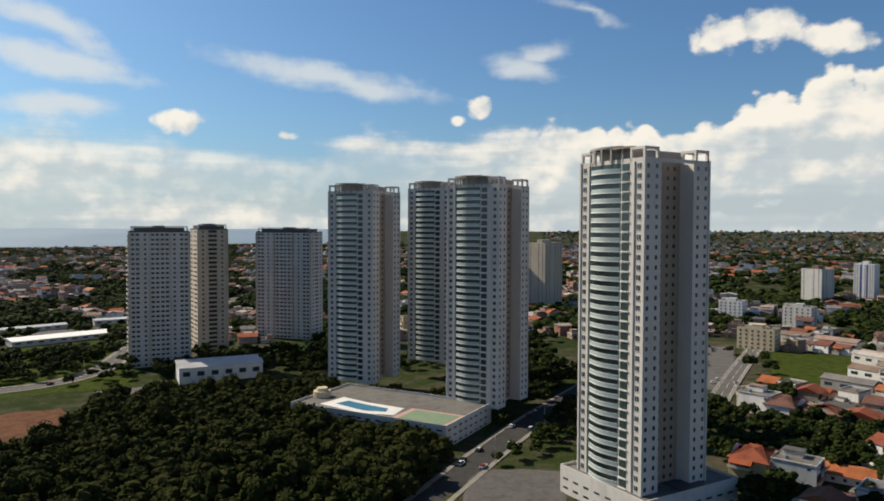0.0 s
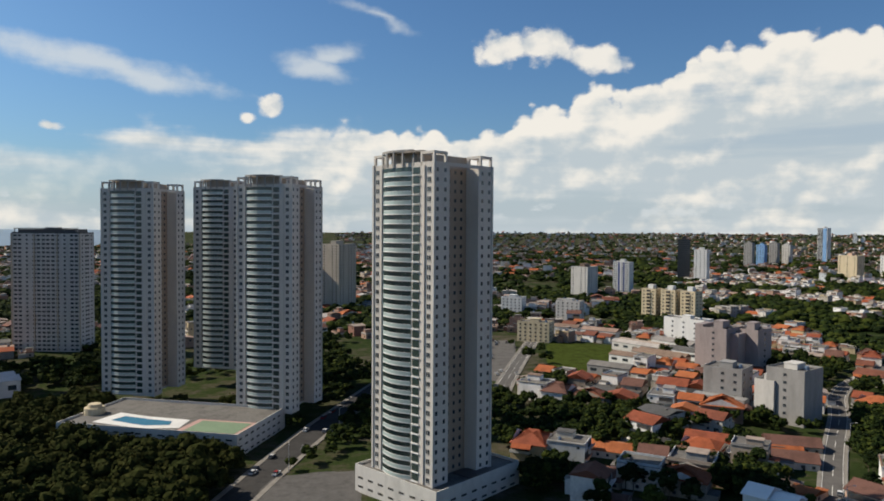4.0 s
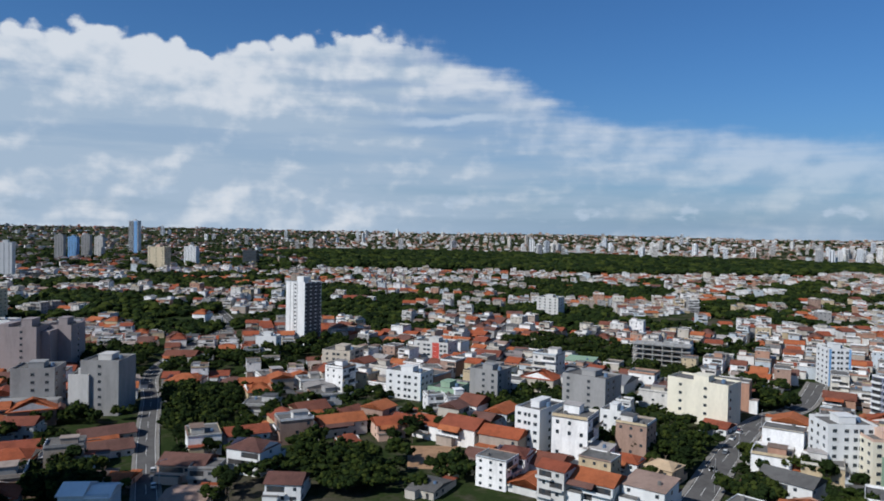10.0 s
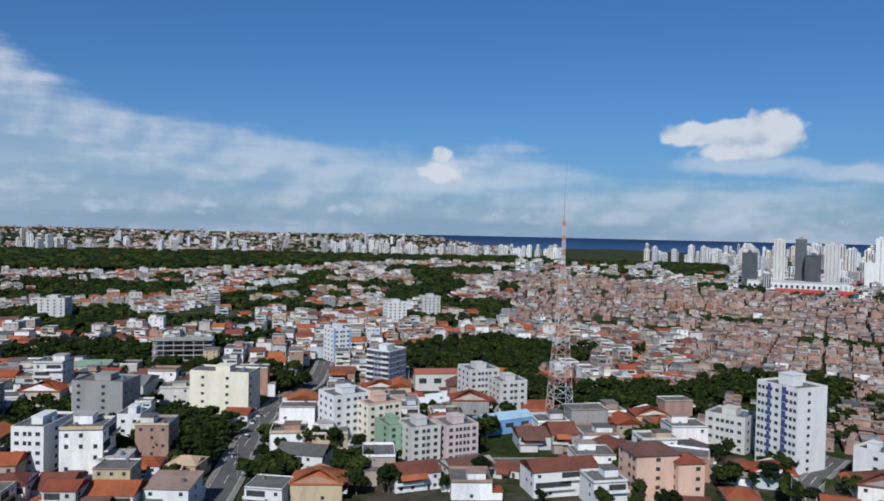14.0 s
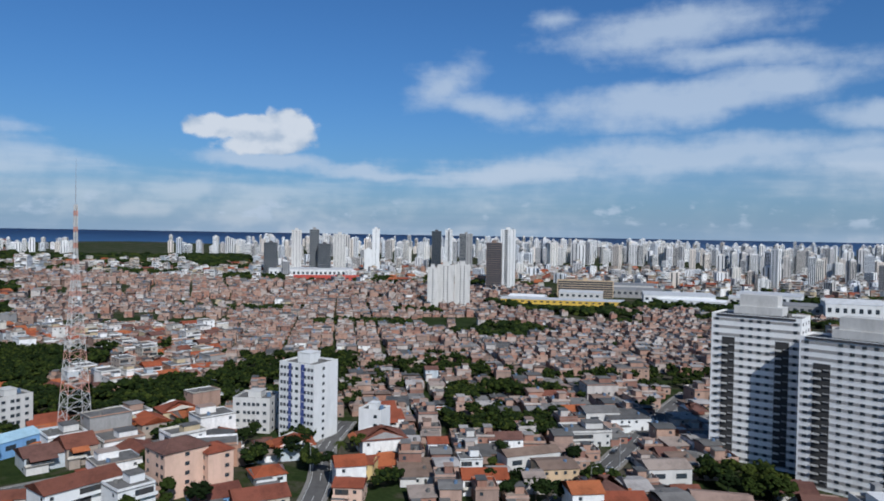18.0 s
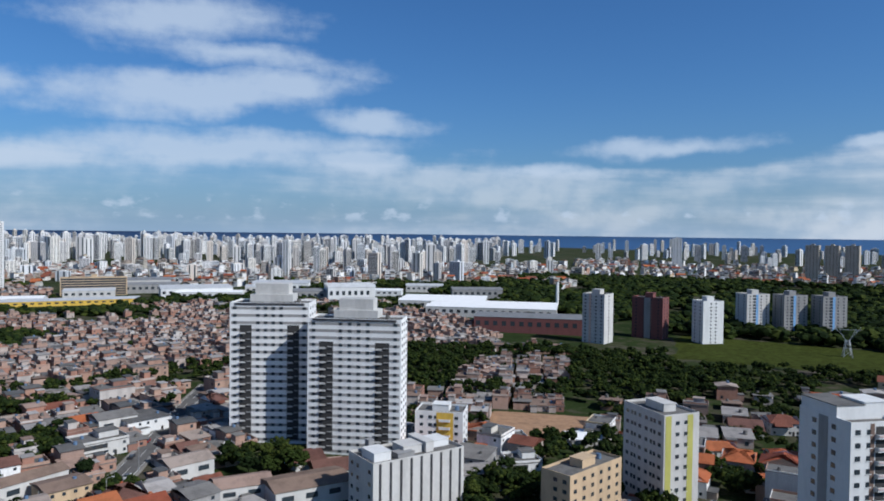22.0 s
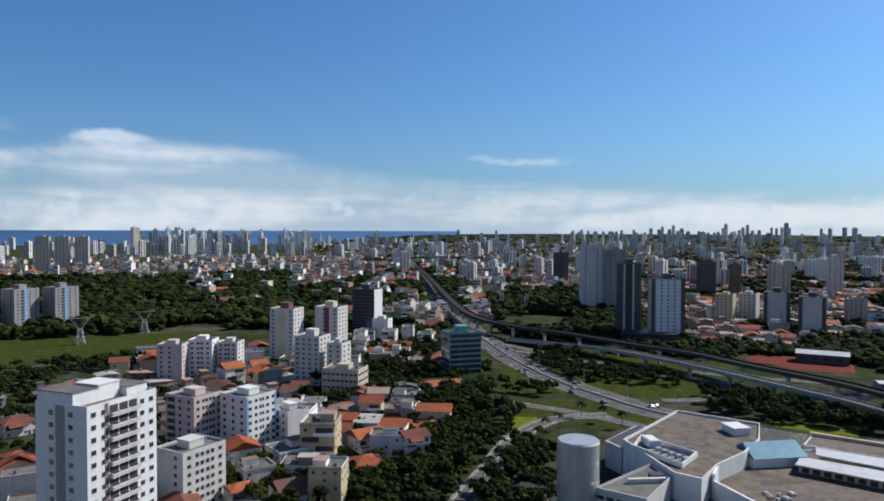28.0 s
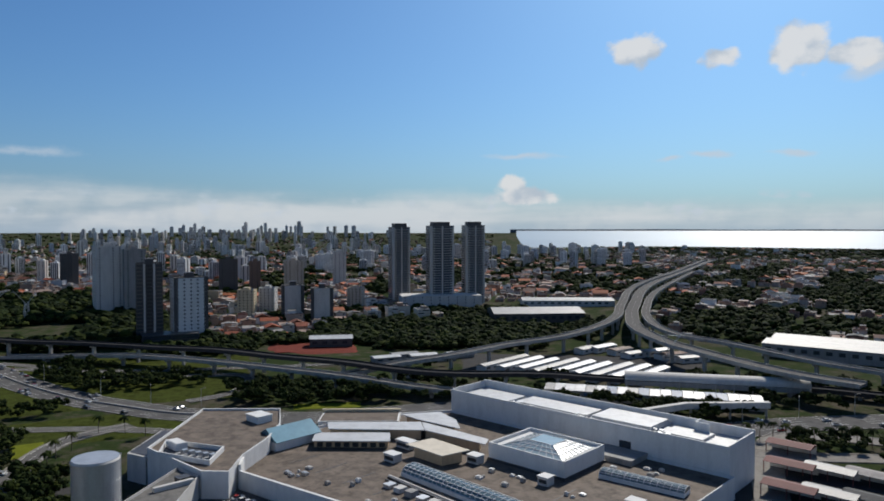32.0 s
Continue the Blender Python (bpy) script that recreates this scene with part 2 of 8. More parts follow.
WISPS = [(28.7, 13.8, 4.2, 0.9, 24, 1.0), (28.4, 11.5, 5.4, 1.1, 8, 1.5), (28.2, 8.5, 3.4, 0.7, 0, 0.9), (8.2, 11.6, 8.4, 0.9, 8, 1.1), (5.4, 11.1, 3.6, 0.9, 12, 1.2), (-6.3, 12.5, 2.6, 0.9, 12, 1.0), (-7.6, 13.6, 2.0, 0.6, -12, 0.7), (-11.0, 16.6, 2.6, 0.5, 18, 0.7),
         (-70, 8.9, 5.5, 0.35, -2, 1.2), (-129.5, 5.4, 5.6, 0.75, 3, 1.5), (-137, 4.9, 7.5, 0.5, 3, 1.2), (-106, 4.0, 5.2, 1.0, 0, 1.1), (-108, 5.8, 4.4, 0.45, 0, 0.9),
         (-160.5, 15.4, 7.6, 1.7, -3, 0.9), (-166, 13.4, 8.6, 0.9, 5, 0.9), (-143.4, 11.8, 3.2, 1.6, -20, 0.85), (-146.4, 10.4, 5.2, 1.0, 12, 0.8), (-151.6, 16.8, 1.6, 0.9, 0, 0.7),
         (-161.5, 10.2, 11.5, 1.7, -5, 1.3), (-168.4, 11.2, 4.6, 1.1, 0, 1.1), (-175.4, 8.7, 4.4, 1.0, 6, 1.1), (-163.5, 6.3, 14, 1.5, -2, 1.4), (-174.0, 5.9, 6.0, 0.7, 4, 1.2), (-150.0, 5.1, 9.0, 0.7, -6, 1.0),
         (-189.5, 5.0, 4.4, 0.55, 0, 0.9), (-198.6, 6.7, 6.0, 0.7, -3, 0.9), (-213.0, 6.6, 2.0, 0.4, 0, 1.2), (-244.4, 5.4, 2.2, 0.2, 3, 0.4),
         (-293.5, 5.2, 1.0, 0.25, -14, 1.2), (-296.2, 5.7, 1.6, 0.3, 0, 1.0), (-301.7, 5.5, 1.4, 0.25, 0, 1.0), (-282.8, 5.8, 2.8, 0.25, 0, 0.9), (-307.2, 10.9, 2.4, 0.4, -6, 1.1)]
build_world()
sun = new("sun", bpy.data.lights.new("sun", "SUN"))
sun.data.energy, sun.data.angle, sun.data.color = 4.7, radians(0.6), (1.0, 0.95, 0.87)
sun.matrix_world = look(aim(SUN_AZ, SUN_EL) * 300, (0, 0, 0))

# ---- materials ----
MATS = {}


def material(name, colors, rough=0.8, metal=0.0, vary="", grain=(1.5, 0.25), stain=0.25, bump=0.0, bscale=6.0, wave=None, spec=0.5):
    """A node material. colors: one colour, or several to pick from at random (vary: 'object' or 'island')."""
    if name in MATS:
        return MATS[name]
    m = bpy.data.materials.new(name)
    m.use_nodes = True
    t = m.node_tree
    add, op = nodes_of(t)
    bsdf = t.nodes["Principled BSDF"]
    bsdf.inputs["Roughness"].default_value, bsdf.inputs["Metallic"].default_value = rough, metal
    bsdf.inputs["Specular IOR Level"].default_value = spec
    pos = add("ShaderNodeNewGeometry")
    obj = add("ShaderNodeTexCoord").outputs["Object"] if vary != "island" else pos.outputs["Position"]
    if len(colors) > 1:
        src = add("ShaderNodeObjectInfo").outputs["Random"] if vary == "object" else pos.outputs["Random Per Island"]
        ramp = add("ShaderNodeValToRGB", ins={0: src})
        ramp.color_ramp.interpolation = "CONSTANT"
        e = ramp.color_ramp.elements
        e.remove(e[1])
        for i, c in enumerate(colors):
            el = e[0] if i == 0 else e.new(i / len(colors))
            el.position, el.color = i / len(colors), (*c, 1)
        col = ramp.outputs[0]
    else:
        col = add("ShaderNodeRGB").outputs[0]
        col.default_value = (*colors[0], 1)
    n1 = add("ShaderNodeTexNoise", ins={"Vector": obj, "Scale": grain[0], "Detail": 6.0, "Roughness": 0.65}).outputs[0]
    big = add("ShaderNodeMapping", ins={0: obj, 3: (1, 1, 0.25)}).outputs[0]
    n2 = add("ShaderNodeTexNoise", ins={"Vector": big, "Scale": 0.22, "Detail": 5.0, "Roughness": 0.7}).outputs[0]
    k = op("ADD", op("MULTIPLY", op("SUBTRACT", n1, 0.5), grain[1] * 2), 1.0)
    k = op("MULTIPLY", k, op("SUBTRACT", 1.0, op("MULTIPLY", add("ShaderNodeMapRange", ins={0: n2, 1: 0.45, 2: 0.75}).outputs[0], stain)))
    vec = add("ShaderNodeVectorMath", operation="SCALE", ins={0: col, 3: k}).outputs[0]
    t.links.new(vec, bsdf.inputs["Base Color"])
    height = None
    if wave:
        mp = add("ShaderNodeMapping", ins={0: obj, 2: (0, 0, wave[1])}).outputs[0]
        height = add("ShaderNodeTexWave", ins={0: mp, 1: wave[0], 2: 0.6, 3: 2.0}).outputs[1]
    elif bump:
        height = add("ShaderNodeTexNoise", ins={"Vector": obj, "Scale": bscale, "Detail": 5.0}).outputs[0]
    if height is not None:
        b = add("ShaderNodeBump", ins={"Strength": bump or 0.5, "Distance": 0.15, "Height": height})
        t.links.new(b.outputs[0], bsdf.inputs["Normal"])
    MATS[name] = m
    return m


PAINTS = [(0.77, 0.75, 0.73), (0.44, 0.40, 0.34), (0.80, 0.78, 0.76), (0.60, 0.58, 0.55), (0.50, 0.40, 0.26), (0.40, 0.23, 0.16), (0.76, 0.75, 0.73),
          (0.30, 0.29, 0.28), (0.58, 0.54, 0.47), (0.46, 0.50, 0.53), (0.74, 0.70, 0.66), (0.33, 0.22, 0.17), (0.80, 0.79, 0.78), (0.36, 0.30, 0.25)]
BRICKS = [(0.34, 0.18, 0.13), (0.36, 0.22, 0.165), (0.40, 0.27, 0.215), (0.30, 0.21, 0.17), (0.42, 0.35, 0.31), (0.24, 0.13, 0.10), (0.38, 0.25, 0.19), (0.47, 0.43, 0.40)]
TILES = [(0.31, 0.082, 0.036), (0.36, 0.108, 0.044), (0.25, 0.070, 0.038), (0.18, 0.068, 0.045), (0.38, 0.122, 0.050), (0.15, 0.076, 0.060)]
SHEETS = [(0.19, 0.18, 0.17), (0.12, 0.116, 0.112), (0.28, 0.26, 0.245), (0.095, 0.095, 0.095), (0.34, 0.275, 0.235), (0.22, 0.155, 0.12), (0.40, 0.37, 0.35), (0.33, 0.23, 0.185)]
GREENS = [(0.014, 0.023, 0.006), (0.024, 0.036, 0.008), (0.009, 0.016, 0.005), (0.040, 0.052, 0.011), (0.016, 0.027, 0.008)]
wall_o = material("house_paint", PAINTS, vary="object", stain=0.35, bump=0.1, spec=0.2)
wall_i = material("house_paint_far", PAINTS, vary="island", stain=0.35, spec=0.2)
brick_o = material("house_brick", BRICKS, vary="object", grain=(4.0, 0.4), stain=0.4, bump=0.2, spec=0.2)
brick_i = material("house_brick_far", BRICKS, vary="island", grain=(4.0, 0.4), stain=0.4, spec=0.2)
tile_o = material("clay_tile", TILES, vary="object", grain=(2.5, 0.35), stain=0.45, wave=(3.6, 0.0), bump=0.3, spec=0.2)
tile_i = material("clay_tile_far", TILES, vary="island", grain=(2.5, 0.35), stain=0.45, spec=0.2)
sheet_o = material("roof_sheet", SHEETS, vary="object", grain=(2.0, 0.3), stain=0.4, wave=(2.6, 0.0), bump=0.25, spec=0.2)
sheet_i = material("roof_sheet_far", SHEETS, vary="island", grain=(2.0, 0.3), stain=0.4, spec=0.2)
slab = material("weathered_slab", [(0.15, 0.144, 0.136)], grain=(0.8, 0.35), stain=0.5, bump=0.1, spec=0.2)
concrete = material("concrete", [(0.36, 0.35, 0.33)], grain=(0.9, 0.3), stain=0.45, bump=0.15, spec=0.2)
glass = material("window_glass", [(0.035, 0.045, 0.055)], rough=0.15, grain=(0.2, 0.3), stain=0.0, spec=0.6)
# near-black for doors and vents, and for shade painted flat behind balconies
dark = material("door_and_shade_dark", [(0.035, 0.034, 0.034)], grain=(0.5, 0.3), stain=0.0)
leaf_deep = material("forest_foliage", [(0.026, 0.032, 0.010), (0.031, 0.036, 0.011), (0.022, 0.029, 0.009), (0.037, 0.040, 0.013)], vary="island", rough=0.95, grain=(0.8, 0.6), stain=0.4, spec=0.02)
leaf_i = material("foliage", GREENS, vary="island", rough=0.9, grain=(1.2, 0.6), stain=0.3, spec=0.05)
bark = material("bark", [(0.12, 0.09, 0.065)], grain=(6, 0.4), bump=0.3)
grass = material("grass", [(0.048, 0.066, 0.014)], grain=(0.25, 0.5), stain=0.6, bump=0.2, spec=0.02, rough=1.0)
grass_lush = material("lush_grass", [(0.048, 0.060, 0.013)], grain=(0.12, 0.55), stain=0.7, bump=0.2, spec=0.02, rough=1.0)
lawn_bright = material("bright_lawn", [(0.13, 0.15, 0.018)], grain=(0.5, 0.3), spec=0.02, rough=1.0)
track_bed = material("track_bed", [(0.045, 0.045, 0.048)], grain=(0.6, 0.3), spec=0.05, rough=1.0)
grass_dry = material("dry_grass", [(0.16, 0.15, 0.055)], grain=(0.3, 0.4), stain=0.5, spec=0.02, rough=1.0)
soil_red = material("red_soil", [(0.17, 0.046, 0.034)], grain=(0.3, 0.4), stain=0.4, bump=0.3, spec=0.02)
soil = material("bare_soil", [(0.34, 0.20, 0.11)], grain=(0.3, 0.35), stain=0.4, bump=0.2)
soil_dull = material("dull_soil", [(0.14, 0.070, 0.045)], grain=(0.2, 0.5), stain=0.5, bump=0.2, spec=0.02, rough=1.0)
asphalt = material("asphalt", [(0.055, 0.054, 0.054)], grain=(0.8, 0.25), stain=0.35, spec=0.06, rough=0.95)
asphalt_pale = material("worn_asphalt", [(0.125, 0.12, 0.116)], grain=(0.6, 0.25), stain=0.35, spec=0.06, rough=0.95)
asphalt_mid = material("highway_asphalt", [(0.105, 0.102, 0.10)], grain=(0.5, 0.3), stain=0.4, spec=0.06, rough=0.95)
paving = material("paving", [(0.24, 0.225, 0.205)], grain=(0.9, 0.25), stain=0.35, spec=0.06, rough=0.95)
linepaint = material("road_paint", [(0.75, 0.75, 0.72)], grain=(2, 0.2))
white = material("white_paint", [(0.66, 0.66, 0.65)], grain=(0.6, 0.1), stain=0.18)
offwhite = material("offwhite_paint", [(0.53, 0.515, 0.49)], grain=(0.6, 0.12), stain=0.25)
cream = material("cream_paint", [(0.56, 0.47, 0.32)], grain=(0.6, 0.12), stain=0.25)
grey = material("grey_paint", [(0.27, 0.265, 0.26)], grain=(0.6, 0.15), stain=0.3)
dusk_blue = material("dusk_blue_paint", [(0.13, 0.14, 0.21)], grain=(0.6, 0.12), stain=0.25)
pale_cream = material("pale_cream_paint", [(0.70, 0.65, 0.52)], grain=(0.6, 0.1), stain=0.2)
pinkish = material("rose_paint", [(0.54, 0.44, 0.425)], grain=(0.6, 0.12), stain=0.25)
greyrose = material("grey_rose_render", [(0.29, 0.245, 0.24)], grain=(0.6, 0.12), stain=0.25)
salmon = material("salmon_paint", [(0.62, 0.42, 0.32)], grain=(0.6, 0.12), stain=0.25)
navy = material("navy_paint", [(0.04, 0.06, 0.20)], grain=(0.6, 0.12), stain=0.2)
blue = material("blue_paint", [(0.18, 0.36, 0.62)], grain=(0.6, 0.12), stain=0.3)
teal = material("teal_paint", [(0.12, 0.33, 0.33)], grain=(0.6, 0.12), stain=0.3)
green = material("green_paint", [(0.25, 0.36, 0.25)], grain=(0.6, 0.12), stain=0.3)
lime = material("lime_paint", [(0.44, 0.42, 0.11)], grain=(0.6, 0.12), stain=0.2)
yellow = material("yellow_paint", [(0.62, 0.40, 0.06)], grain=(0.6, 0.12), stain=0.25)
red = material("red_paint", [(0.50, 0.07, 0.05)], grain=(0.6, 0.12), stain=0.25)
maroon = material("maroon_paint", [(0.16, 0.055, 0.05)], grain=(0.6, 0.12), stain=0.25)
brown = material("brown_cladding", [(0.17, 0.11, 0.085)], grain=(0.6, 0.15), stain=0.25)
charcoal = material("charcoal_cladding", [(0.05, 0.05, 0.055)], grain=(0.6, 0.15), stain=0.2, rough=0.5)
tan = material("tan_paint", [(0.52, 0.38, 0.24)], grain=(0.6, 0.12), stain=0.3)
beige = material("beige_paint", [(0.48, 0.415, 0.335)], grain=(0.6, 0.12), stain=0.25)
steel = material("galvanised_steel", [(0.55, 0.56, 0.57)], rough=0.45, metal=0.7, grain=(0.4, 0.15), stain=0.3)
orange_steel = material("red_mast_paint", [(0.52, 0.27, 0.21)], grain=(0.05, 0.4), stain=0.1)
roofing = material("stained_membrane", [(0.150, 0.120, 0.097)], grain=(0.22, 0.6), stain=0.7, bump=0.1, spec=0.2)
roof_white = material("white_roof_sheet", [(0.49, 0.50, 0.51)], grain=(0.3, 0.12), stain=0.3, wave=(0.5, 0.0), bump=0.2, rough=0.5)
roof_grey = material("grey_roof_sheet", [(0.20, 0.204, 0.21)], grain=(0.3, 0.15), stain=0.35, wave=(0.5, 0.0), bump=0.2, rough=0.55)
tank_blue = material("blue_tank", [(0.10, 0.16, 0.25)], rough=0.5)
roof_bright = material("bright_white_sheet", [(0.78, 0.78, 0.78)], grain=(0.5, 0.08), stain=0.1)
rubber = material("tyre_rubber", [(0.02, 0.02, 0.02)], rough=0.9)
CARS = [(0.75, 0.75, 0.75), (0.55, 0.56, 0.58), (0.03, 0.03, 0.035), (0.30, 0.31, 0.33), (0.70, 0.70, 0.68), (0.30, 0.03, 0.03), (0.12, 0.13, 0.15), (0.74, 0.74, 0.73)]
carpaint = material("car_paint", CARS, vary="object", rough=0.25, grain=(3, 0.05), stain=0.05)
far_tower_i = material("far_tower_paint", [(0.72, 0.71, 0.69), (0.62, 0.61, 0.60), (0.75, 0.74, 0.73), (0.50, 0.47, 0.44), (0.66, 0.63, 0.58), (0.70, 0.71, 0.72),
                                           (0.45, 0.44, 0.44), (0.64, 0.57, 0.50), (0.55, 0.57, 0.60)], vary="island", stain=0.1)

# ---- plan: azimuth in degrees left of the first heading, distance from the turning point ----
def spot(az, r):
    a = radians(az)
    return -r * math.sin(a), r * math.cos(a)


def smooth(a, b, v):
    k = min(1.0, max(0.0, (v - a) / (b - a)))
    return k * k * (3 - 2 * k)


# open sea and bay: azimuth ranges
def at_sea(az):
    """0 inland, 1 where the far ground runs out to the sea."""
    a = (az + 315.0) % 360.0 - 315.0          # -315 .. 45
    return max(smooth(-103, -112, a) * smooth(-238, -226, a), smooth(-287, -283, a) * 0 + (1.0 if a > 9 or a < -282.5 else 0.0))


def land(x, y):
    """Height of the ground."""
    r = math.hypot(x, y)
    az = math.degrees(math.atan2(-x, y))
    g = (5 + 6 * math.cos(radians(az + 90))) * smooth(0, 180, r)
    g += 1.5 * smooth(250, 600, r) * noise.noise((x / 260, y / 260, 3.1))
    g += 9.0 * smooth(700, 2200, r) * noise.noise((x / 700, y / 700, 7.7))
    hx, hy = spot(-107, 1300)
    g += 24 * math.exp(-((x - hx) ** 2 + (y - hy) ** 2) / 330 ** 2)
    hx, hy = spot(44, 1500)
    g += 26 * math.exp(-((x - hx) ** 2 + (y - hy) ** 2) / 520 ** 2)
    g += (66 - 56 * at_sea(az)) * smooth(2500, 4950, r) ** 1.7
    return g


class Geo:
    """Vertices, faces and material slots of one mesh in the making."""
    def __init__(self):
        self.v, self.f, self.m = [], [], []

    def box(self, x0, x1, y0, y1, z0, z1, m=0, top=True):
        n = len(self.v)
        self.v += [(x0, y0, z0), (x1, y0, z0), (x1, y1, z0), (x0, y1, z0), (x0, y0, z1), (x1, y0, z1), (x1, y1, z1), (x0, y1, z1)]
        fs = [(0, 1, 5, 4), (1, 2, 6, 5), (2, 3, 7, 6), (3, 0, 4, 7), (4, 5, 6, 7), (3, 2, 1, 0)]
        self.f += [tuple(n + i for i in q) for q in fs]
        self.m += [m] * 6
        return self

    def poly(self, pts, m=0):
        n = len(self.v)
        self.v += [tuple(p) for p in pts]
        self.f.append(tuple(range(n, n + len(pts))))
        self.m.append(m)
        return self

    def prism(self, outline, z0, z1, m=0):
        """An upright prism over a plan outline given counter-clockwise."""
        n, k = len(self.v), len(outline)
        self.v += [(x, y, z0) for x, y in outline] + [(x, y, z1) for x, y in outline]
        self.f += [(n + i, n + (i + 1) % k, n + k + (i + 1) % k, n + k + i) for i in range(k)]
        self.f += [tuple(n + k + i for i in range(k)), tuple(n + i for i in reversed(range(k)))]
        self.m += [m] * (k + 2)
        return self

    def cyl(self, x, y, z0, z1, r0, r1=None, k=12, m=0):
        r1 = r0 if r1 is None else r1
        n = len(self.v)
        for z, r in ((z0, r0), (z1, r1)):
            self.v += [(x + r * math.cos(2 * math.pi * i / k), y + r * math.sin(2 * math.pi * i / k), z) for i in range(k)]
        self.f += [(n + i, n + (i + 1) % k, n + k + (i + 1) % k, n + k + i) for i in range(k)]
        self.f += [tuple(n + k + i for i in range(k)), tuple(n + i for i in reversed(range(k)))]
        self.m += [m] * (k + 2)
        return self

    def beam(self, a, b, t, m=0):
        """A square bar from a to b."""
        a, b = Vector(a), Vector(b)
        d = (b - a).normalized()
        s = d.cross(Vector((0, 0, 1)) if abs(d.z) < 0.9 else Vector((1, 0, 0))).normalized() * t / 2
        u = d.cross(s).normalized() * t / 2
        n = len(self.v)
        for p in (a, b):
            self.v += [tuple(p + s + u), tuple(p - s + u), tuple(p - s - u), tuple(p + s - u)]
        self.f += [tuple(n + i for i in q) for q in ((0, 1, 5, 4), (1, 2, 6, 5), (2, 3, 7, 6), (3, 0, 4, 7), (0, 3, 2, 1), (4, 5, 6, 7))]
        self.m += [m] * 6
        return self

    def gable(self, x0, x1, y0, y1, z0, rise, m=0, hip=0.0, thick=0.18):
        """A pitched roof with its ridge along x; hip pulls the ridge's ends in. A thin solid with an eaves edge."""
        n, ym = len(self.v), (y0 + y1) / 2
        h = hip * (y1 - y0) / 2
        for dz in (0.0, thick):
            self.v += [(x0, y0, z0 + dz), (x1, y0, z0 + dz), (x1, y1, z0 + dz), (x0, y1, z0 + dz), (x0 + h, ym, z0 + rise + dz), (x1 - h, ym, z0 + rise + dz)]
        up = [(0, 1, 5, 4), (2, 3, 4, 5), (1, 2, 5), (3, 0, 4)]
        self.f += [tuple(n + 6 + i for i in q) for q in up] + [tuple(n + i for i in reversed(q)) for q in up]
        self.f += [tuple(n + i for i in q) for q in ((0, 1, 7, 6), (1, 2, 8, 7), (2, 3, 9, 8), (3, 0, 6, 9))]
        self.m += [m] * 12
        return self

    def merge(self, g, at=None, m=None):
        n = len(self.v)
        vs = g.v if at is None else [tuple(at @ Vector(p)) for p in g.v]
        self.v += vs
        self.f += [tuple(n + i for i in q) for q in g.f]
        self.m += g.m if m is None else [m] * len(g.f)
        return self

    def mesh(self, name, mats):
        me = bpy.data.meshes.new(name)
        me.from_pydata(self.v, [], self.f)
        for mt in mats if isinstance(mats, (list, tuple)) else [mats]:
            me.materials.append(mt)
        if any(self.m):
            me.polygons.foreach_set("material_index", self.m)
        return me


def thing(name, label, category, at, group=""):
    """An empty at the base of a thing."""
    ob = new(name)
    ob.empty_display_size = 0.5
    ob.matrix_world = at
    return tagged(ob, label, category, group)


def part(name, geo, mats, parent, label="", at=None):
    """One mesh under a thing or a part; geo may be a ready mesh, to be shared."""
    me = geo.mesh(name, mats) if isinstance(geo, Geo) else geo
    ob = new(name, me)
    ob.parent = parent
    if at is not None:
        ob.location = at
    if label:
        ob["label"] = label
    return ob


def solo(name, geo, mats, label="", category="", kind="", at=None, group=""):
    ob = new(name, geo.mesh(name, mats) if isinstance(geo, Geo) else geo)
    if at is not None:
        ob.matrix_world = at
    return tagged(ob, label, category, group, kind)


class Heap:
    """Many joined pieces in one mesh."""
    def __init__(self):
        self.v, self.f, self.m, self.n = [], [], [], 0

    def put(self, shape, x, y, z, rot, sc=(1, 1, 1)):
        v, f, m = shape
        c, s = math.cos(rot), math.sin(rot)
        a = v * np.array(sc)
        self.v.append(np.stack([a[:, 0] * c - a[:, 1] * s + x, a[:, 0] * s + a[:, 1] * c + y, a[:, 2] + z], 1))
        n = self.n
        self.f += [tuple(i + n for i in q) for q in f]
        self.m += m
        self.n += len(v)

    def done(self, name, mats, label, category, smooth_shade=False):
        if not self.n:
            return None
        me = bpy.data.meshes.new(name)
        me.from_pydata(np.concatenate(self.v).tolist(), [], self.f)
        for mt in mats:
            me.materials.append(mt)
        me.polygons.foreach_set("material_index", self.m)
        return tagged(new(name, me), label, category, "", "stuff")


TAKEN = []                       # footprints that the fill keeps clear of: x, y, radius
LINES = []                       # roads: list of points, half width
ZONES = []                       # woods, fields: azimuth range, distance range


def stand(az, d, turn=0.0, dz=0.0, clear=0.0):
    x, y = spot(az, d)
    if clear:
        TAKEN.append((x, y, clear))
    return pose(x, y, land(x, y) + dz, 0, 0, az + turn)


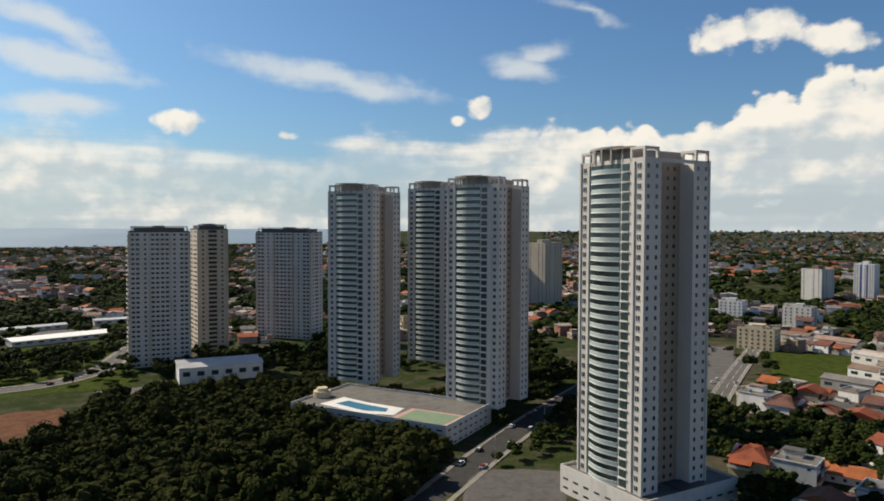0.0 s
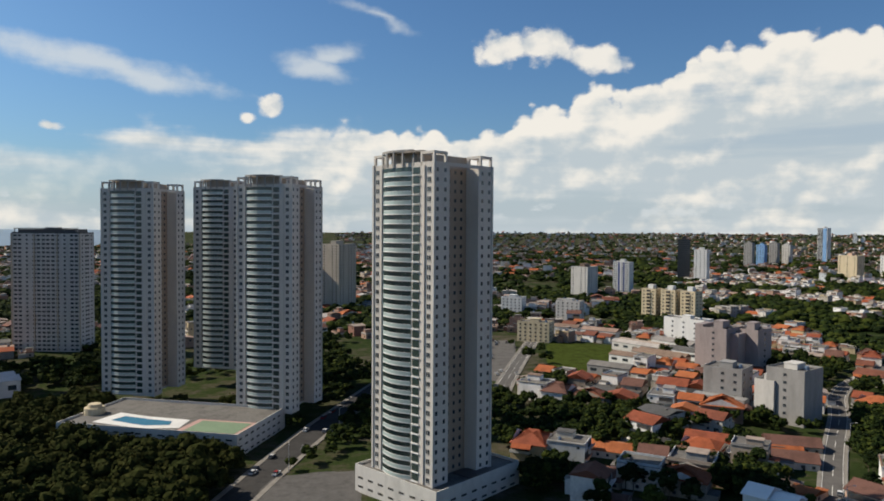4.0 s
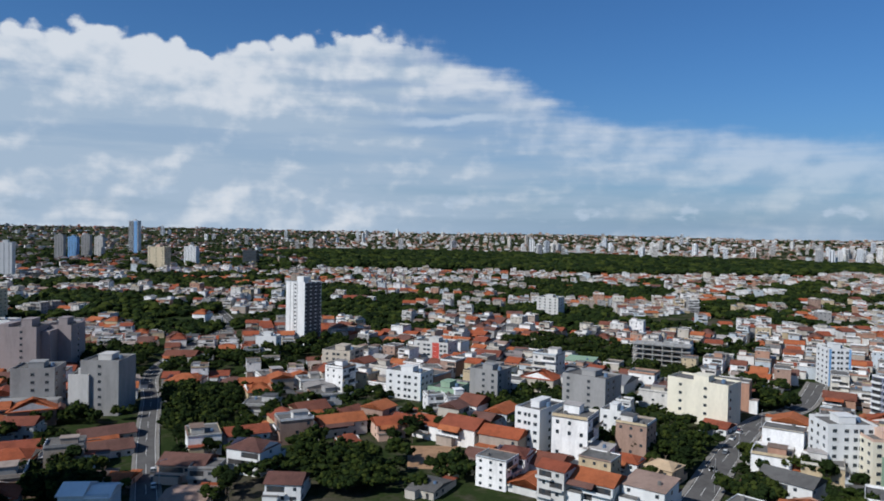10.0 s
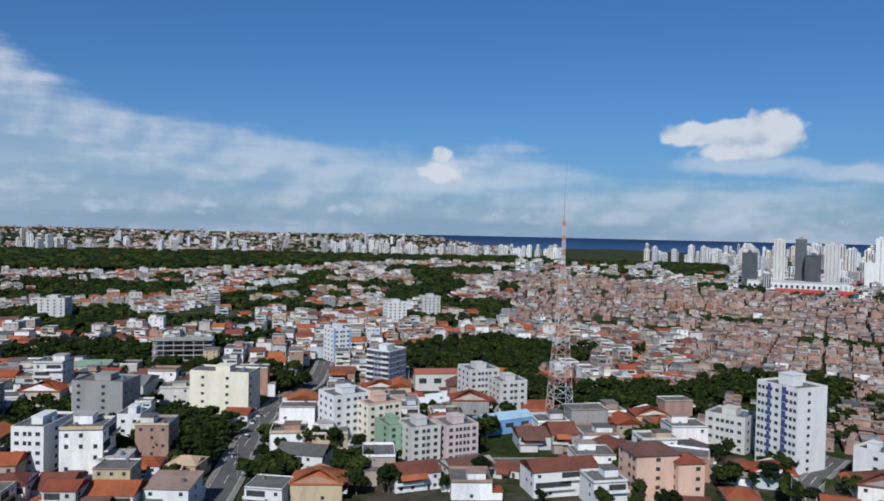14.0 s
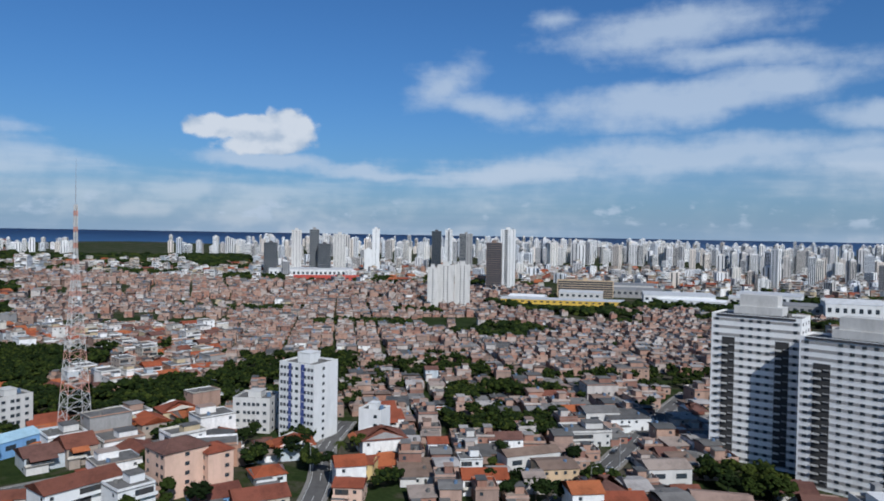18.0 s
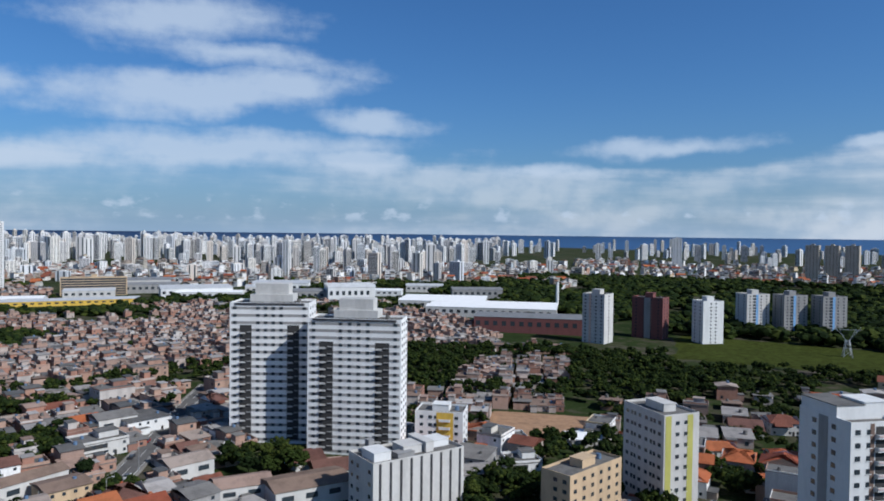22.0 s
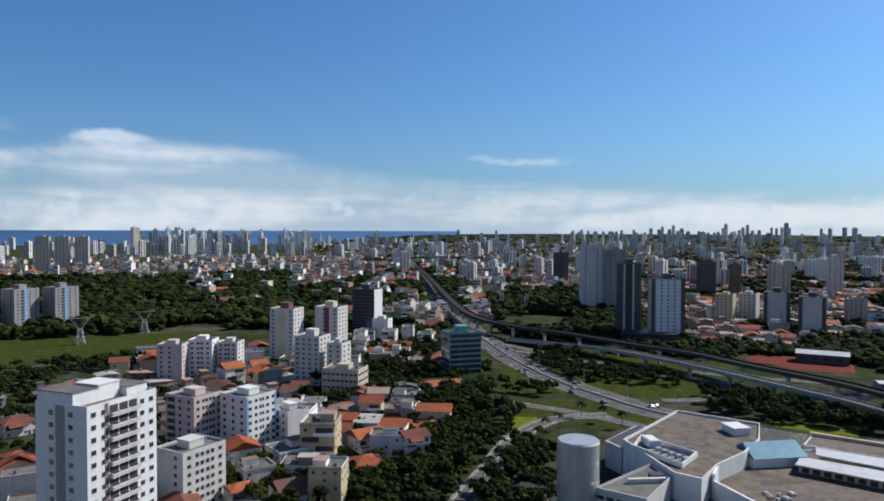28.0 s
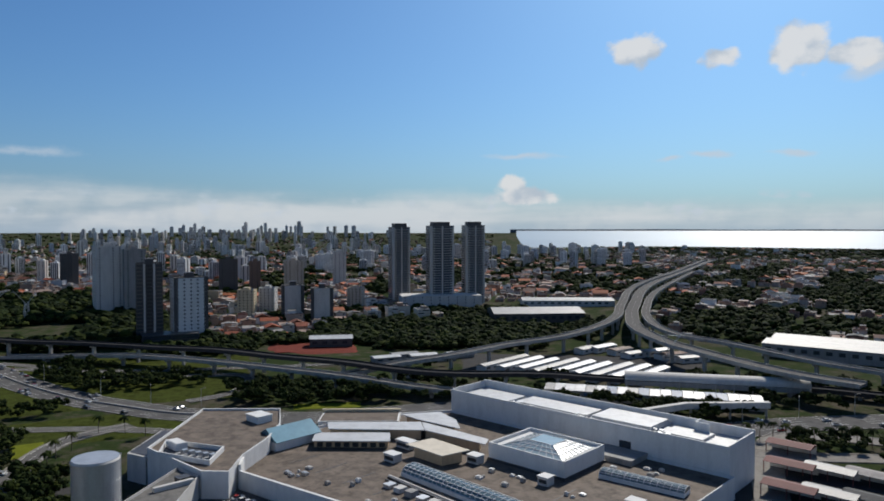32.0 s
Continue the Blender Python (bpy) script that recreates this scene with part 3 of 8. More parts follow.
# ---- ground: one sheet out to the horizon ----
def build_ground():
    radii = [0.0]
    while radii[-1] < 4950:
        r = radii[-1]
        radii.append(r + (14 if r < 700 else 14 + (r - 700) * 0.035))
    radii[-1] = 4950.0
    k = 300
    g = Geo()
    g.v.append((0, 0, 0))
    for r in radii[1:]:
        for i in range(k):
            x, y = spot(-360 * i / k, r)
            g.v.append((x, y, land(x, y)))
    g.f += [(0, 1 + (i + 1) % k, 1 + i) for i in range(k)]
    for j in range(len(radii) - 2):
        a, b = 1 + j * k, 1 + (j + 1) * k
        g.f += [(a + i, a + (i + 1) % k, b + (i + 1) % k, b + i) for i in range(k)]
    g.m = [0] * len(g.f)
    m = bpy.data.materials.new("town_ground")
    m.use_nodes = True
    t = m.node_tree
    add, op = nodes_of(t)
    p = add("ShaderNodeNewGeometry").outputs["Position"]
    n1 = add("ShaderNodeTexNoise", ins={"Vector": p, "Scale": 0.012, "Detail": 6.0, "Roughness": 0.7}).outputs[0]
    n2 = add("ShaderNodeTexNoise", ins={"Vector": p, "Scale": 0.09, "Detail": 6.0, "Roughness": 0.7}).outputs[0]
    n3 = add("ShaderNodeTexNoise", ins={"Vector": p, "Scale": 0.7, "Detail": 5.0}).outputs[0]
    s = op("ADD", op("MULTIPLY", n1, 0.55), op("MULTIPLY", n2, 0.45))
    ramp = add("ShaderNodeValToRGB", ins={0: s})
    e = ramp.color_ramp.elements
    e[0].position, e[0].color = 0.40, (0.020, 0.032, 0.011, 1)
    e[1].position, e[1].color = 0.66, (0.105, 0.09, 0.075, 1)
    for q, c in ((0.48, (0.028, 0.042, 0.014, 1)), (0.52, (0.048, 0.05, 0.028, 1)), (0.58, (0.075, 0.066, 0.05, 1))):
        el = e.new(q)
        el.color = c
    col = add("ShaderNodeVectorMath", operation="SCALE", ins={0: ramp.outputs[0], 3: op("ADD", 0.6, op("MULTIPLY", n3, 0.8))}).outputs[0]
    bs = t.nodes["Principled BSDF"]
    bs.inputs["Roughness"].default_value = 1.0
    bs.inputs["Specular IOR Level"].default_value = 0.02
    t.links.new(col, bs.inputs["Base Color"])
    ob = solo("ground", g, m, "uneven town ground of soil, grass and worn paving", "ground", "structure")
    for q in ob.data.polygons:
        q.use_smooth = True


build_ground()


def build_sea(name, az0, az1, r0, z0, r1, z1, color, rough, label):
    m = bpy.data.materials.new(name)
    m.use_nodes = True
    t = m.node_tree
    add, op = nodes_of(t)
    bs = t.nodes["Principled BSDF"]
    p = add("ShaderNodeNewGeometry").outputs["Position"]
    mp = add("ShaderNodeMapping", ins={0: p, 3: (0.002, 0.002, 0.02)}).outputs[0]
    n = add("ShaderNodeTexNoise", ins={"Vector": mp, "Scale": 1.0, "Detail": 6.0}).outputs[0]
    c = add("ShaderNodeVectorMath", operation="SCALE", ins={0: color, 3: op("ADD", 0.7, op("MULTIPLY", n, 0.6))}).outputs[0]
    t.links.new(c, bs.inputs["Base Color"])
    bs.inputs["Roughness"].default_value = rough
    wv = add("ShaderNodeTexNoise", ins={"Vector": p, "Scale": 0.05, "Detail": 4.0}).outputs[0]
    b = add("ShaderNodeBump", ins={"Strength": 0.6, "Distance": 6.0, "Height": wv})
    t.links.new(b.outputs[0], bs.inputs["Normal"])
    g, k = Geo(), 60
    for r, z in ((r0, z0), (r1, z1), (r1 + 6, z0 - 20)):
        g.v += [(*spot(az0 + (az1 - az0) * i / k, r), z) for i in range(k + 1)]
    for j in range(2):
        g.f += [(j * (k + 1) + i, j * (k + 1) + i + 1, (j + 1) * (k + 1) + i + 1, (j + 1) * (k + 1) + i) for i in range(k)]
    g.m = [0] * len(g.f)
    ob = solo(name, g, m, label, "water", "structure")
    for q in ob.data.polygons:
        q.use_smooth = True


build_sea("water_ocean", -104, -240, 4050, -12, 4940, 84, (0.035, 0.10, 0.22), 0.55, "deep blue open sea out to the horizon")
# bay base colour is paler than the ocean's, with sun glare painted in
build_sea("water_bay", 78, 8, 3350, -14, 4900, 80, (0.16, 0.20, 0.23), 0.36, "pale bay below the sun with glare put into its colour")
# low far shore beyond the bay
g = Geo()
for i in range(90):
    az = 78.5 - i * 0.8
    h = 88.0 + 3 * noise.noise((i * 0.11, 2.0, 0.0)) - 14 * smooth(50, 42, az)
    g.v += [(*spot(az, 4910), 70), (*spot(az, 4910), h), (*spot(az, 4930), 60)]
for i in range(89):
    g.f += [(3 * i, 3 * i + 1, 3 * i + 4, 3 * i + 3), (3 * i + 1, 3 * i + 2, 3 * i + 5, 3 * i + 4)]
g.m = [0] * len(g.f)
# blue-grey base colour puts the haze of distance onto the wooded shore
solo("backdrop_far_shore", g, material("hazed_shore", [(0.10, 0.135, 0.17)], grain=(0.01, 0.3)), "low wooded far shore of the bay in painted haze", "backdrop", "structure")


# ---- roads ----
def ribbon(points, width, lift, step=9.0, profile=None):
    """A strip along a smooth line through plan points (x, y, z or None)."""
    pts = []
    n = len(points)
    for i in range(n - 1):
        p0, p1, p2, p3 = (Vector(points[max(0, min(n - 1, i + q))]) for q in (-1, 0, 1, 2))
        k = max(2, int((p2 - p1).length / step))
        for j in range(k + (i == n - 2)):
            t = j / k
            pts.append(0.5 * ((2 * p1) + (p2 - p0) * t + (2 * p0 - 5 * p1 + 4 * p2 - p3) * t * t + (3 * p1 - p0 - 3 * p2 + p3) * t ** 3))
    return pts


def side(pts, i):
    d = (pts[min(i + 1, len(pts) - 1)] - pts[max(i - 1, 0)])
    d.z = 0
    d.normalize()
    return Vector((-d.y, d.x, 0))


def road(name, line, width, mat, label, lift=0.35, kerb=2.0, lanes=1, clear=None, markings=True):
    """A road on the ground along (azimuth, distance) points, with raised pavements and painted lines."""
    pts = ribbon([(*spot(a, r), 0) for a, r in line], width, lift)
    for p in pts:
        p.z = land(p.x, p.y) + lift
    LINES.append(([(p.x, p.y) for p in pts], (clear if clear is not None else width / 2 + kerb)))
    root = tagged(new(name), label, "road", "", "structure")
    g, gp, gl = Geo(), Geo(), Geo()

    def strip(geo, o0, o1, dz, skirt=False, dash=None):
        for i in range(len(pts) - 1):
            if dash and i % 2:
                continue
            s0, s1 = side(pts, i), side(pts, i + 1)
            up = Vector((0, 0, dz))
            a, b, c, d = pts[i] + s0 * o0 + up, pts[i + 1] + s1 * o0 + up, pts[i + 1] + s1 * o1 + up, pts[i] + s0 * o1 + up
            geo.poly((d, c, b, a) if o1 > o0 else (a, b, c, d))
            if skirt:
                dn = Vector((0, 0, -0.6))
                geo.poly((a, b, b + dn, a + dn))
                geo.poly((c, d, d + dn, c + dn))
    strip(g, -width / 2, width / 2, 0, True)
    part("carriageway", g, mat, root)
    if kerb:
        strip(gp, width / 2, width / 2 + kerb, 0.14, True)
        strip(gp, -width / 2 - kerb, -width / 2, 0.14, True)
        part("pavement", gp, paving, root)
    if markings:
        for i in range(1, lanes + 1):
            o = -width / 2 + width * i / (lanes + 1)
            strip(gl, o - 0.08, o + 0.08, 0.02, False, True)
        strip(gl, -width / 2 + 0.25, -width / 2 + 0.4, 0.02)
        strip(gl, width / 2 - 0.4, width / 2 - 0.25, 0.02)
        part("lane_marking", gl, linepaint, root)
    return pts


def viaduct(name, line, width, z, label, mat=asphalt_pale, gap=30, thick=1.4, wall=0.9, side_mat=None, track=False):
    """A raised deck on piers along (azimuth, distance, deck height or None) points."""
    pts = ribbon([(*spot(q[0], q[1]), q[2] if len(q) > 2 else z) for q in line], width, 0)
    LINES.append(([(p.x, p.y) for p in pts], width / 2 + 2))
    root = tagged(new(name), label, "viaduct", "", "structure")
    sm = side_mat or concrete
    deck, top, rails = Geo(), Geo(), Geo()
    h = width / 2
    for i in range(len(pts) - 1):
        s0, s1, a, b = side(pts, i), side(pts, i + 1), pts[i], pts[i + 1]
        dn, up = Vector((0, 0, -thick)), Vector((0, 0, wall))
        deck.poly((a - s0 * h, b - s1 * h, b - s1 * h + dn, a - s0 * h + dn))
        deck.poly((b + s1 * h, a + s0 * h, a + s0 * h + dn, b + s1 * h + dn))
        deck.poly((a - s0 * h + dn, b - s1 * h + dn, b + s1 * h + dn, a + s0 * h + dn))
        top.poly((a + s0 * h, b + s1 * h, b - s1 * h, a - s0 * h))
        for sg in (-1, 1):
            o0, o1 = s0 * (h * sg), s1 * (h * sg)
            i0, i1 = s0 * ((h - 0.3) * sg), s1 * ((h - 0.3) * sg)
            rails.poly((a + o0, b + o1, b + o1 + up, a + o0 + up))
            rails.poly((a + i0, b + i1, b + i1 + up, a + i0 + up))
            rails.poly((a + o0 + up, b + o1 + up, b + i1 + up, a + i0 + up))
        if not track and i % 2 == 0:
            for o in (0.0,):
                rails.poly((a + s0 * (o + .1) + Vector((0, 0, .02)), b + s1 * (o + .1) + Vector((0, 0, .02)), b + s1 * (o - .1) + Vector((0, 0, .02)), a + s0 * (o - .1) + Vector((0, 0, .02))))
    part("deck", deck, sm, root)
    part("carriageway", top, mat, root)
    part("parapet", rails, sm, root)
    run = 0.0
    for i in range(1, len(pts)):
        run += (pts[i] - pts[i - 1]).length
        if run > gap:
            run = 0.0
            p = pts[i]
            gz = land(p.x, p.y)
            if p.z - thick - gz > 1.5:
                hh = p.z - thick - gz + 0.5
                pg = Geo().box(-0.9, 0.9, -1.1, 1.1, 0, hh - 1.2).box(-0.9, 0.9, -min(h, 3.5), min(h, 3.5), hh - 1.2, hh)
                d = side(pts, i)
                ob = part("pier", pg, concrete, root)
                ob.matrix_world = Matrix.Translation((p.x, p.y, gz - 0.5)) @ Matrix.Rotation(math.atan2(d.y, d.x) - math.pi / 2, 4, "Z")
    return pts


def patch(name, az0, az1, r0, r1, mat, label, lift=0.25, zone=True, wob=0.12, category="ground"):
    """A field or yard with an uneven outline, laid over the ground."""
    if zone:
        ZONES.append((min(az0, az1), max(az0, az1), r0, r1))
    g, n, k = Geo(), 14, 8
    mid_a, mid_r = (az0 + az1) / 2, (r0 + r1) / 2
    for j in range(k + 1):
        for i in range(n + 1):
            a, r = az0 + (az1 - az0) * i / n, r0 + (r1 - r0) * j / k
            if i in (0, n) or j in (0, k):
                q = 1 + wob * noise.noise((a * 0.35, r * 0.03, 4.0))
                a, r = mid_a + (a - mid_a) * q, mid_r + (r - mid_r) * q
            x, y = spot(a, r)
            edge = i in (0, n) or j in (0, k)
            g.v.append((x, y, land(x, y) + (lift if not edge else -0.2)))
    for j in range(k):
        g.f += [(j * (n + 1) + i, j * (n + 1) + i + 1, (j + 1) * (n + 1) + i + 1, (j + 1) * (n + 1) + i)[:: (1 if az1 < az0 else -1)] for i in range(n)]
    g.m = [0] * len(g.f)
    return solo(name, g, mat, label, category, "structure")

# ---- roads, fields and yards ----
road("road_avenue", [(36, 470), (30, 468), (26, 500), (23, 600), (18, 760), (16, 900)], 13, asphalt_pale, "grey avenue curving past the old towers")
road("road_avenue_far", [(36, 700), (30, 690), (25, 700), (19, 820), (14, 1000)], 16, asphalt_pale, "wide avenue with verges")
road("road_side_street", [(3, 214), (-2.5, 262), (-6.5, 312), (-10, 365), (-13, 430), (-15, 520)], 11, asphalt, "shaded street with parked cars beside the towers", lanes=1, markings=False)
road("road_lane_west", [(-46, 226), (-46, 300), (-46.3, 366), (-46.5, 441), (-49.5, 540), (-52, 648), (-50, 856)], 7, asphalt_pale, "narrow paved lane between houses", kerb=1.2)
road("road_hill_street", [(-88, 218), (-89.3, 240), (-91.2, 291), (-93.4, 350), (-96, 390), (-97, 460)], 9, asphalt_pale, "sloping street lined by parked cars", kerb=1.6)
road("road_market_street", [(-150.5, 214), (-154, 236), (-158.5, 301), (-161.1, 366), (-163, 420)], 8, asphalt_pale, "paved street between crowded houses", kerb=1.2)
road("road_corner_street", [(-133, 220), (-133.9, 243), (-134.3, 279), (-136, 320)], 7, asphalt_pale, "short paved street below a white block", kerb=1.2)
road("road_school_street", [(-118, 268), (-113, 262), (-108.5, 258), (-104, 252)], 7, asphalt_pale, "paved street beside a long blue shed", kerb=1.2)
road("road_estate_lane", [(-21.5, 380), (-22.5, 440), (-23.6, 520), (-24.5, 600)], 8, asphalt_pale, "curving estate lane with pale kerbs", kerb=1.6)
road("road_highway", [(124, 2000), (123.4, 1500), (122.3, 1040), (120.3, 765), (118.5, 636), (115.7, 522), (112.1, 450), (108.4, 412), (104.7, 386), (100, 371), (95, 360), (90, 364), (84, 374), (80.6, 377), (74, 368), (68, 354), (62.2, 354), (57.6, 376), (51.7, 404), (46, 435)], 23, asphalt_mid, "wide busy highway with several lanes", lanes=5, kerb=0)
road("road_frontage", [(63, 316), (61.4, 322), (56, 327), (51.7, 338), (46, 352)], 9, paving, "pale service road between rows of trees", kerb=1.2, markings=False)
road("road_highway_slip", [(117.2, 398), (115.7, 388), (111.1, 374), (106.5, 358), (103.8, 347)], 8, asphalt_pale, "slip road beside the highway", kerb=0)
road("road_interchange_loop", [(116.3, 585), (112.1, 540), (107.5, 499), (102.9, 483), (100, 477), (99.2, 456), (100.8, 425), (104, 413)], 8, asphalt_pale, "curved loop road of the interchange", kerb=0)
road("road_inner_loop", [(116, 560), (109, 520), (103, 505), (97, 500), (90, 505)], 8, asphalt_pale, "inner road of the interchange", kerb=0)
road("road_mall_access", [(121, 225), (119.3, 250), (117.4, 280), (115.5, 320), (112.5, 356), (108, 372)], 8, asphalt_pale, "access road beside a green bank", kerb=1.2)
road("road_palm_drive", [(58, 240), (59, 300), (58.4, 350), (54, 362), (48, 366)], 10, paving, "pale drive lined with palms", kerb=1.0, markings=False)
viaduct("viaduct_metro", [(123.6, 1700, 9), (122.5, 1266, 10), (120.8, 860, 11), (118.9, 690, 11), (115.7, 621, 11), (111.1, 580, 11), (106, 537, 11), (101.8, 512, 11), (97.3, 476, 11), (92, 447, 11), (87.9, 424, 10.5), (83, 412, 10), (76, 424, 8), (69.3, 430, 5.5), (62.3, 436, 5), (56, 446, 5), (48, 446, 5)], 9, 10, "dark elevated metro line on concrete piers", mat=track_bed, side_mat=track_bed, track=True)
viaduct("viaduct_slip", [(116, 602, 2), (111, 558, 5), (107.5, 532, 7), (102, 490, 7), (97.2, 455, 7), (91.6, 424, 6.5), (86.6, 402, 5), (82, 394, 3)], 8, 6, "slip road on a low viaduct")
viaduct("viaduct_west", [(95, 436, 3), (91.5, 436, 6), (87.9, 448, 9), (83.3, 472, 10), (78.7, 513, 11), (74.2, 552, 12), (71.2, 615, 13), (70.0, 680, 14), (69.7, 772, 14.5), (68.6, 1017, 15.5), (65.5, 1385, 17), (63.6, 1800, 20)], 9, 10, "pale raised road curving to the bay")
viaduct("viaduct_main", [(53, 424, 14), (56.6, 434, 14), (59.6, 452, 14), (63.5, 489, 14), (66.4, 530, 14), (68.5, 596, 14), (68.9, 672, 14), (68.7, 772, 14.5), (67.7, 1017, 15.5), (64.9, 1385, 17), (63, 1800, 20)], 12, 12, "wide raised expressway on piers")
viaduct("viaduct_east", [(48, 470, 12), (51.8, 478, 12), (55.9, 490, 13), (61.5, 540, 13), (65.6, 578, 13), (67.5, 645, 13.5), (67.8, 755, 14), (66.9, 960, 15), (64.3, 1385, 16)], 8, 12, "narrow raised road beside the expressway")
# concrete median of the highway
median = Geo()
mid_line = ribbon([(*spot(a, r), 0) for a, r in ((122.3, 1040), (120.3, 765), (118.5, 636), (115.7, 522), (112.1, 450), (108.4, 412), (104.7, 386), (100, 371))], 1, 0)
for p0, p1 in zip(mid_line, mid_line[1:]):
    median.beam((p0.x, p0.y, land(p0.x, p0.y) + .7), (p1.x, p1.y, land(p1.x, p1.y) + .7), 0.8)
solo("trim_median", median, concrete, "low concrete barrier along the highway", "barrier", "structure")
patch("ground_football_field", -31.5, -25, 425, 560, grass, "mown green field beside low sheds")
for field_az, field_d, field_r in ((-27.0, 445, 22), (-29.6, 450, 22), (-27.0, 485, 24), (-29.6, 490, 24), (-27.0, 528, 24), (-29.6, 528, 24), (-21.2, 415, 12), (-21.2, 440, 13), (-21.2, 465, 13), (-21.2, 490, 14), (-21.2, 515, 14), (-21.2, 545, 15)):
    TAKEN.append((*spot(field_az, field_d), field_r))
patch("ground_estate_car_park", -22.8, -19.5, 400, 570, asphalt_pale, "grey car park with rows of cars")
patch("ground_red_lot", 35, 28.2, 352, 412, soil_dull, "bare reddish soil beside the avenue", wob=0.3)
patch("ground_hall_car_park", 26.5, 22.2, 412, 440, asphalt_pale, "small car park under trees")
patch("ground_forecourt", -1.5, -10.5, 214, 262, asphalt_mid, "worn forecourt of the tall tower")
patch("ground_verge", 1.5, -1.5, 214, 250, grass, "bright grass verge")
patch("ground_dirt_pitch", 175, 166.5, 312, 362, soil, "orange dirt football pitch")
patch("ground_meadow", 161, 139, 545, 690, grass_lush, "green meadow under power lines", wob=0.2)
patch("ground_red_site", 97.8, 90.8, 548, 604, soil_red, "raw red soil of a building site", wob=0.5, lift=0.5)
for red_az, red_d, red_r in ((96.8, 570, 24), (94.4, 575, 26), (92, 565, 24), (94.5, 520, 26), (97.5, 525, 20), (91.5, 520, 20)):
    TAKEN.append((*spot(red_az, red_d), red_r))
patch("ground_interchange_grass", 117.5, 98.5, 400, 600, grass_lush, "grass islands of the interchange", zone=True, lift=0.12)
patch("ground_slip_lawn", 116.5, 104, 346, 404, grass_lush, "lawn strips beside the slip road", lift=0.12)
patch("ground_lawn_clearing", 96.2, 90.5, 378, 391, lawn_bright, "bright lawn clearing among trees", lift=0.3)
patch("ground_dirt_lot", -66, -70.5, 246, 276, soil, "walled lot of brown soil")
patch("ground_bright_lawn", 115.8, 113.6, 338, 362, lawn_bright, "bright yellow-green lawn", lift=0.3)
patch("ground_open_lot", -78.5, -83, 262, 300, grass_dry, "grassy empty lot beside a white block")
patch("ground_shore_verge", 33, 23, 430, 640, grass, "grassy verges along the avenue", lift=0.15)
patch("ground_mall_car_park", 116.5, 109, 225, 296, asphalt, "grey car park beside a steel tank")
patch("ground_service_yard", 62, 48, 225, 314, asphalt, "service yard with red sheds and parked cars", zone=True)
patch("ground_market_yard", 83, 63, 450, 545, asphalt, "paved yard between market sheds", zone=True)

# ---- tall towers with curved balconies ----
def bow(x0, x1, y, out, k=8):
    """Points of a shallow arc that bows forward (towards -y) between x0 and x1."""
    return [(x0 + (x1 - x0) * i / k, y - out * math.sin(math.pi * i / k)) for i in range(k + 1)]


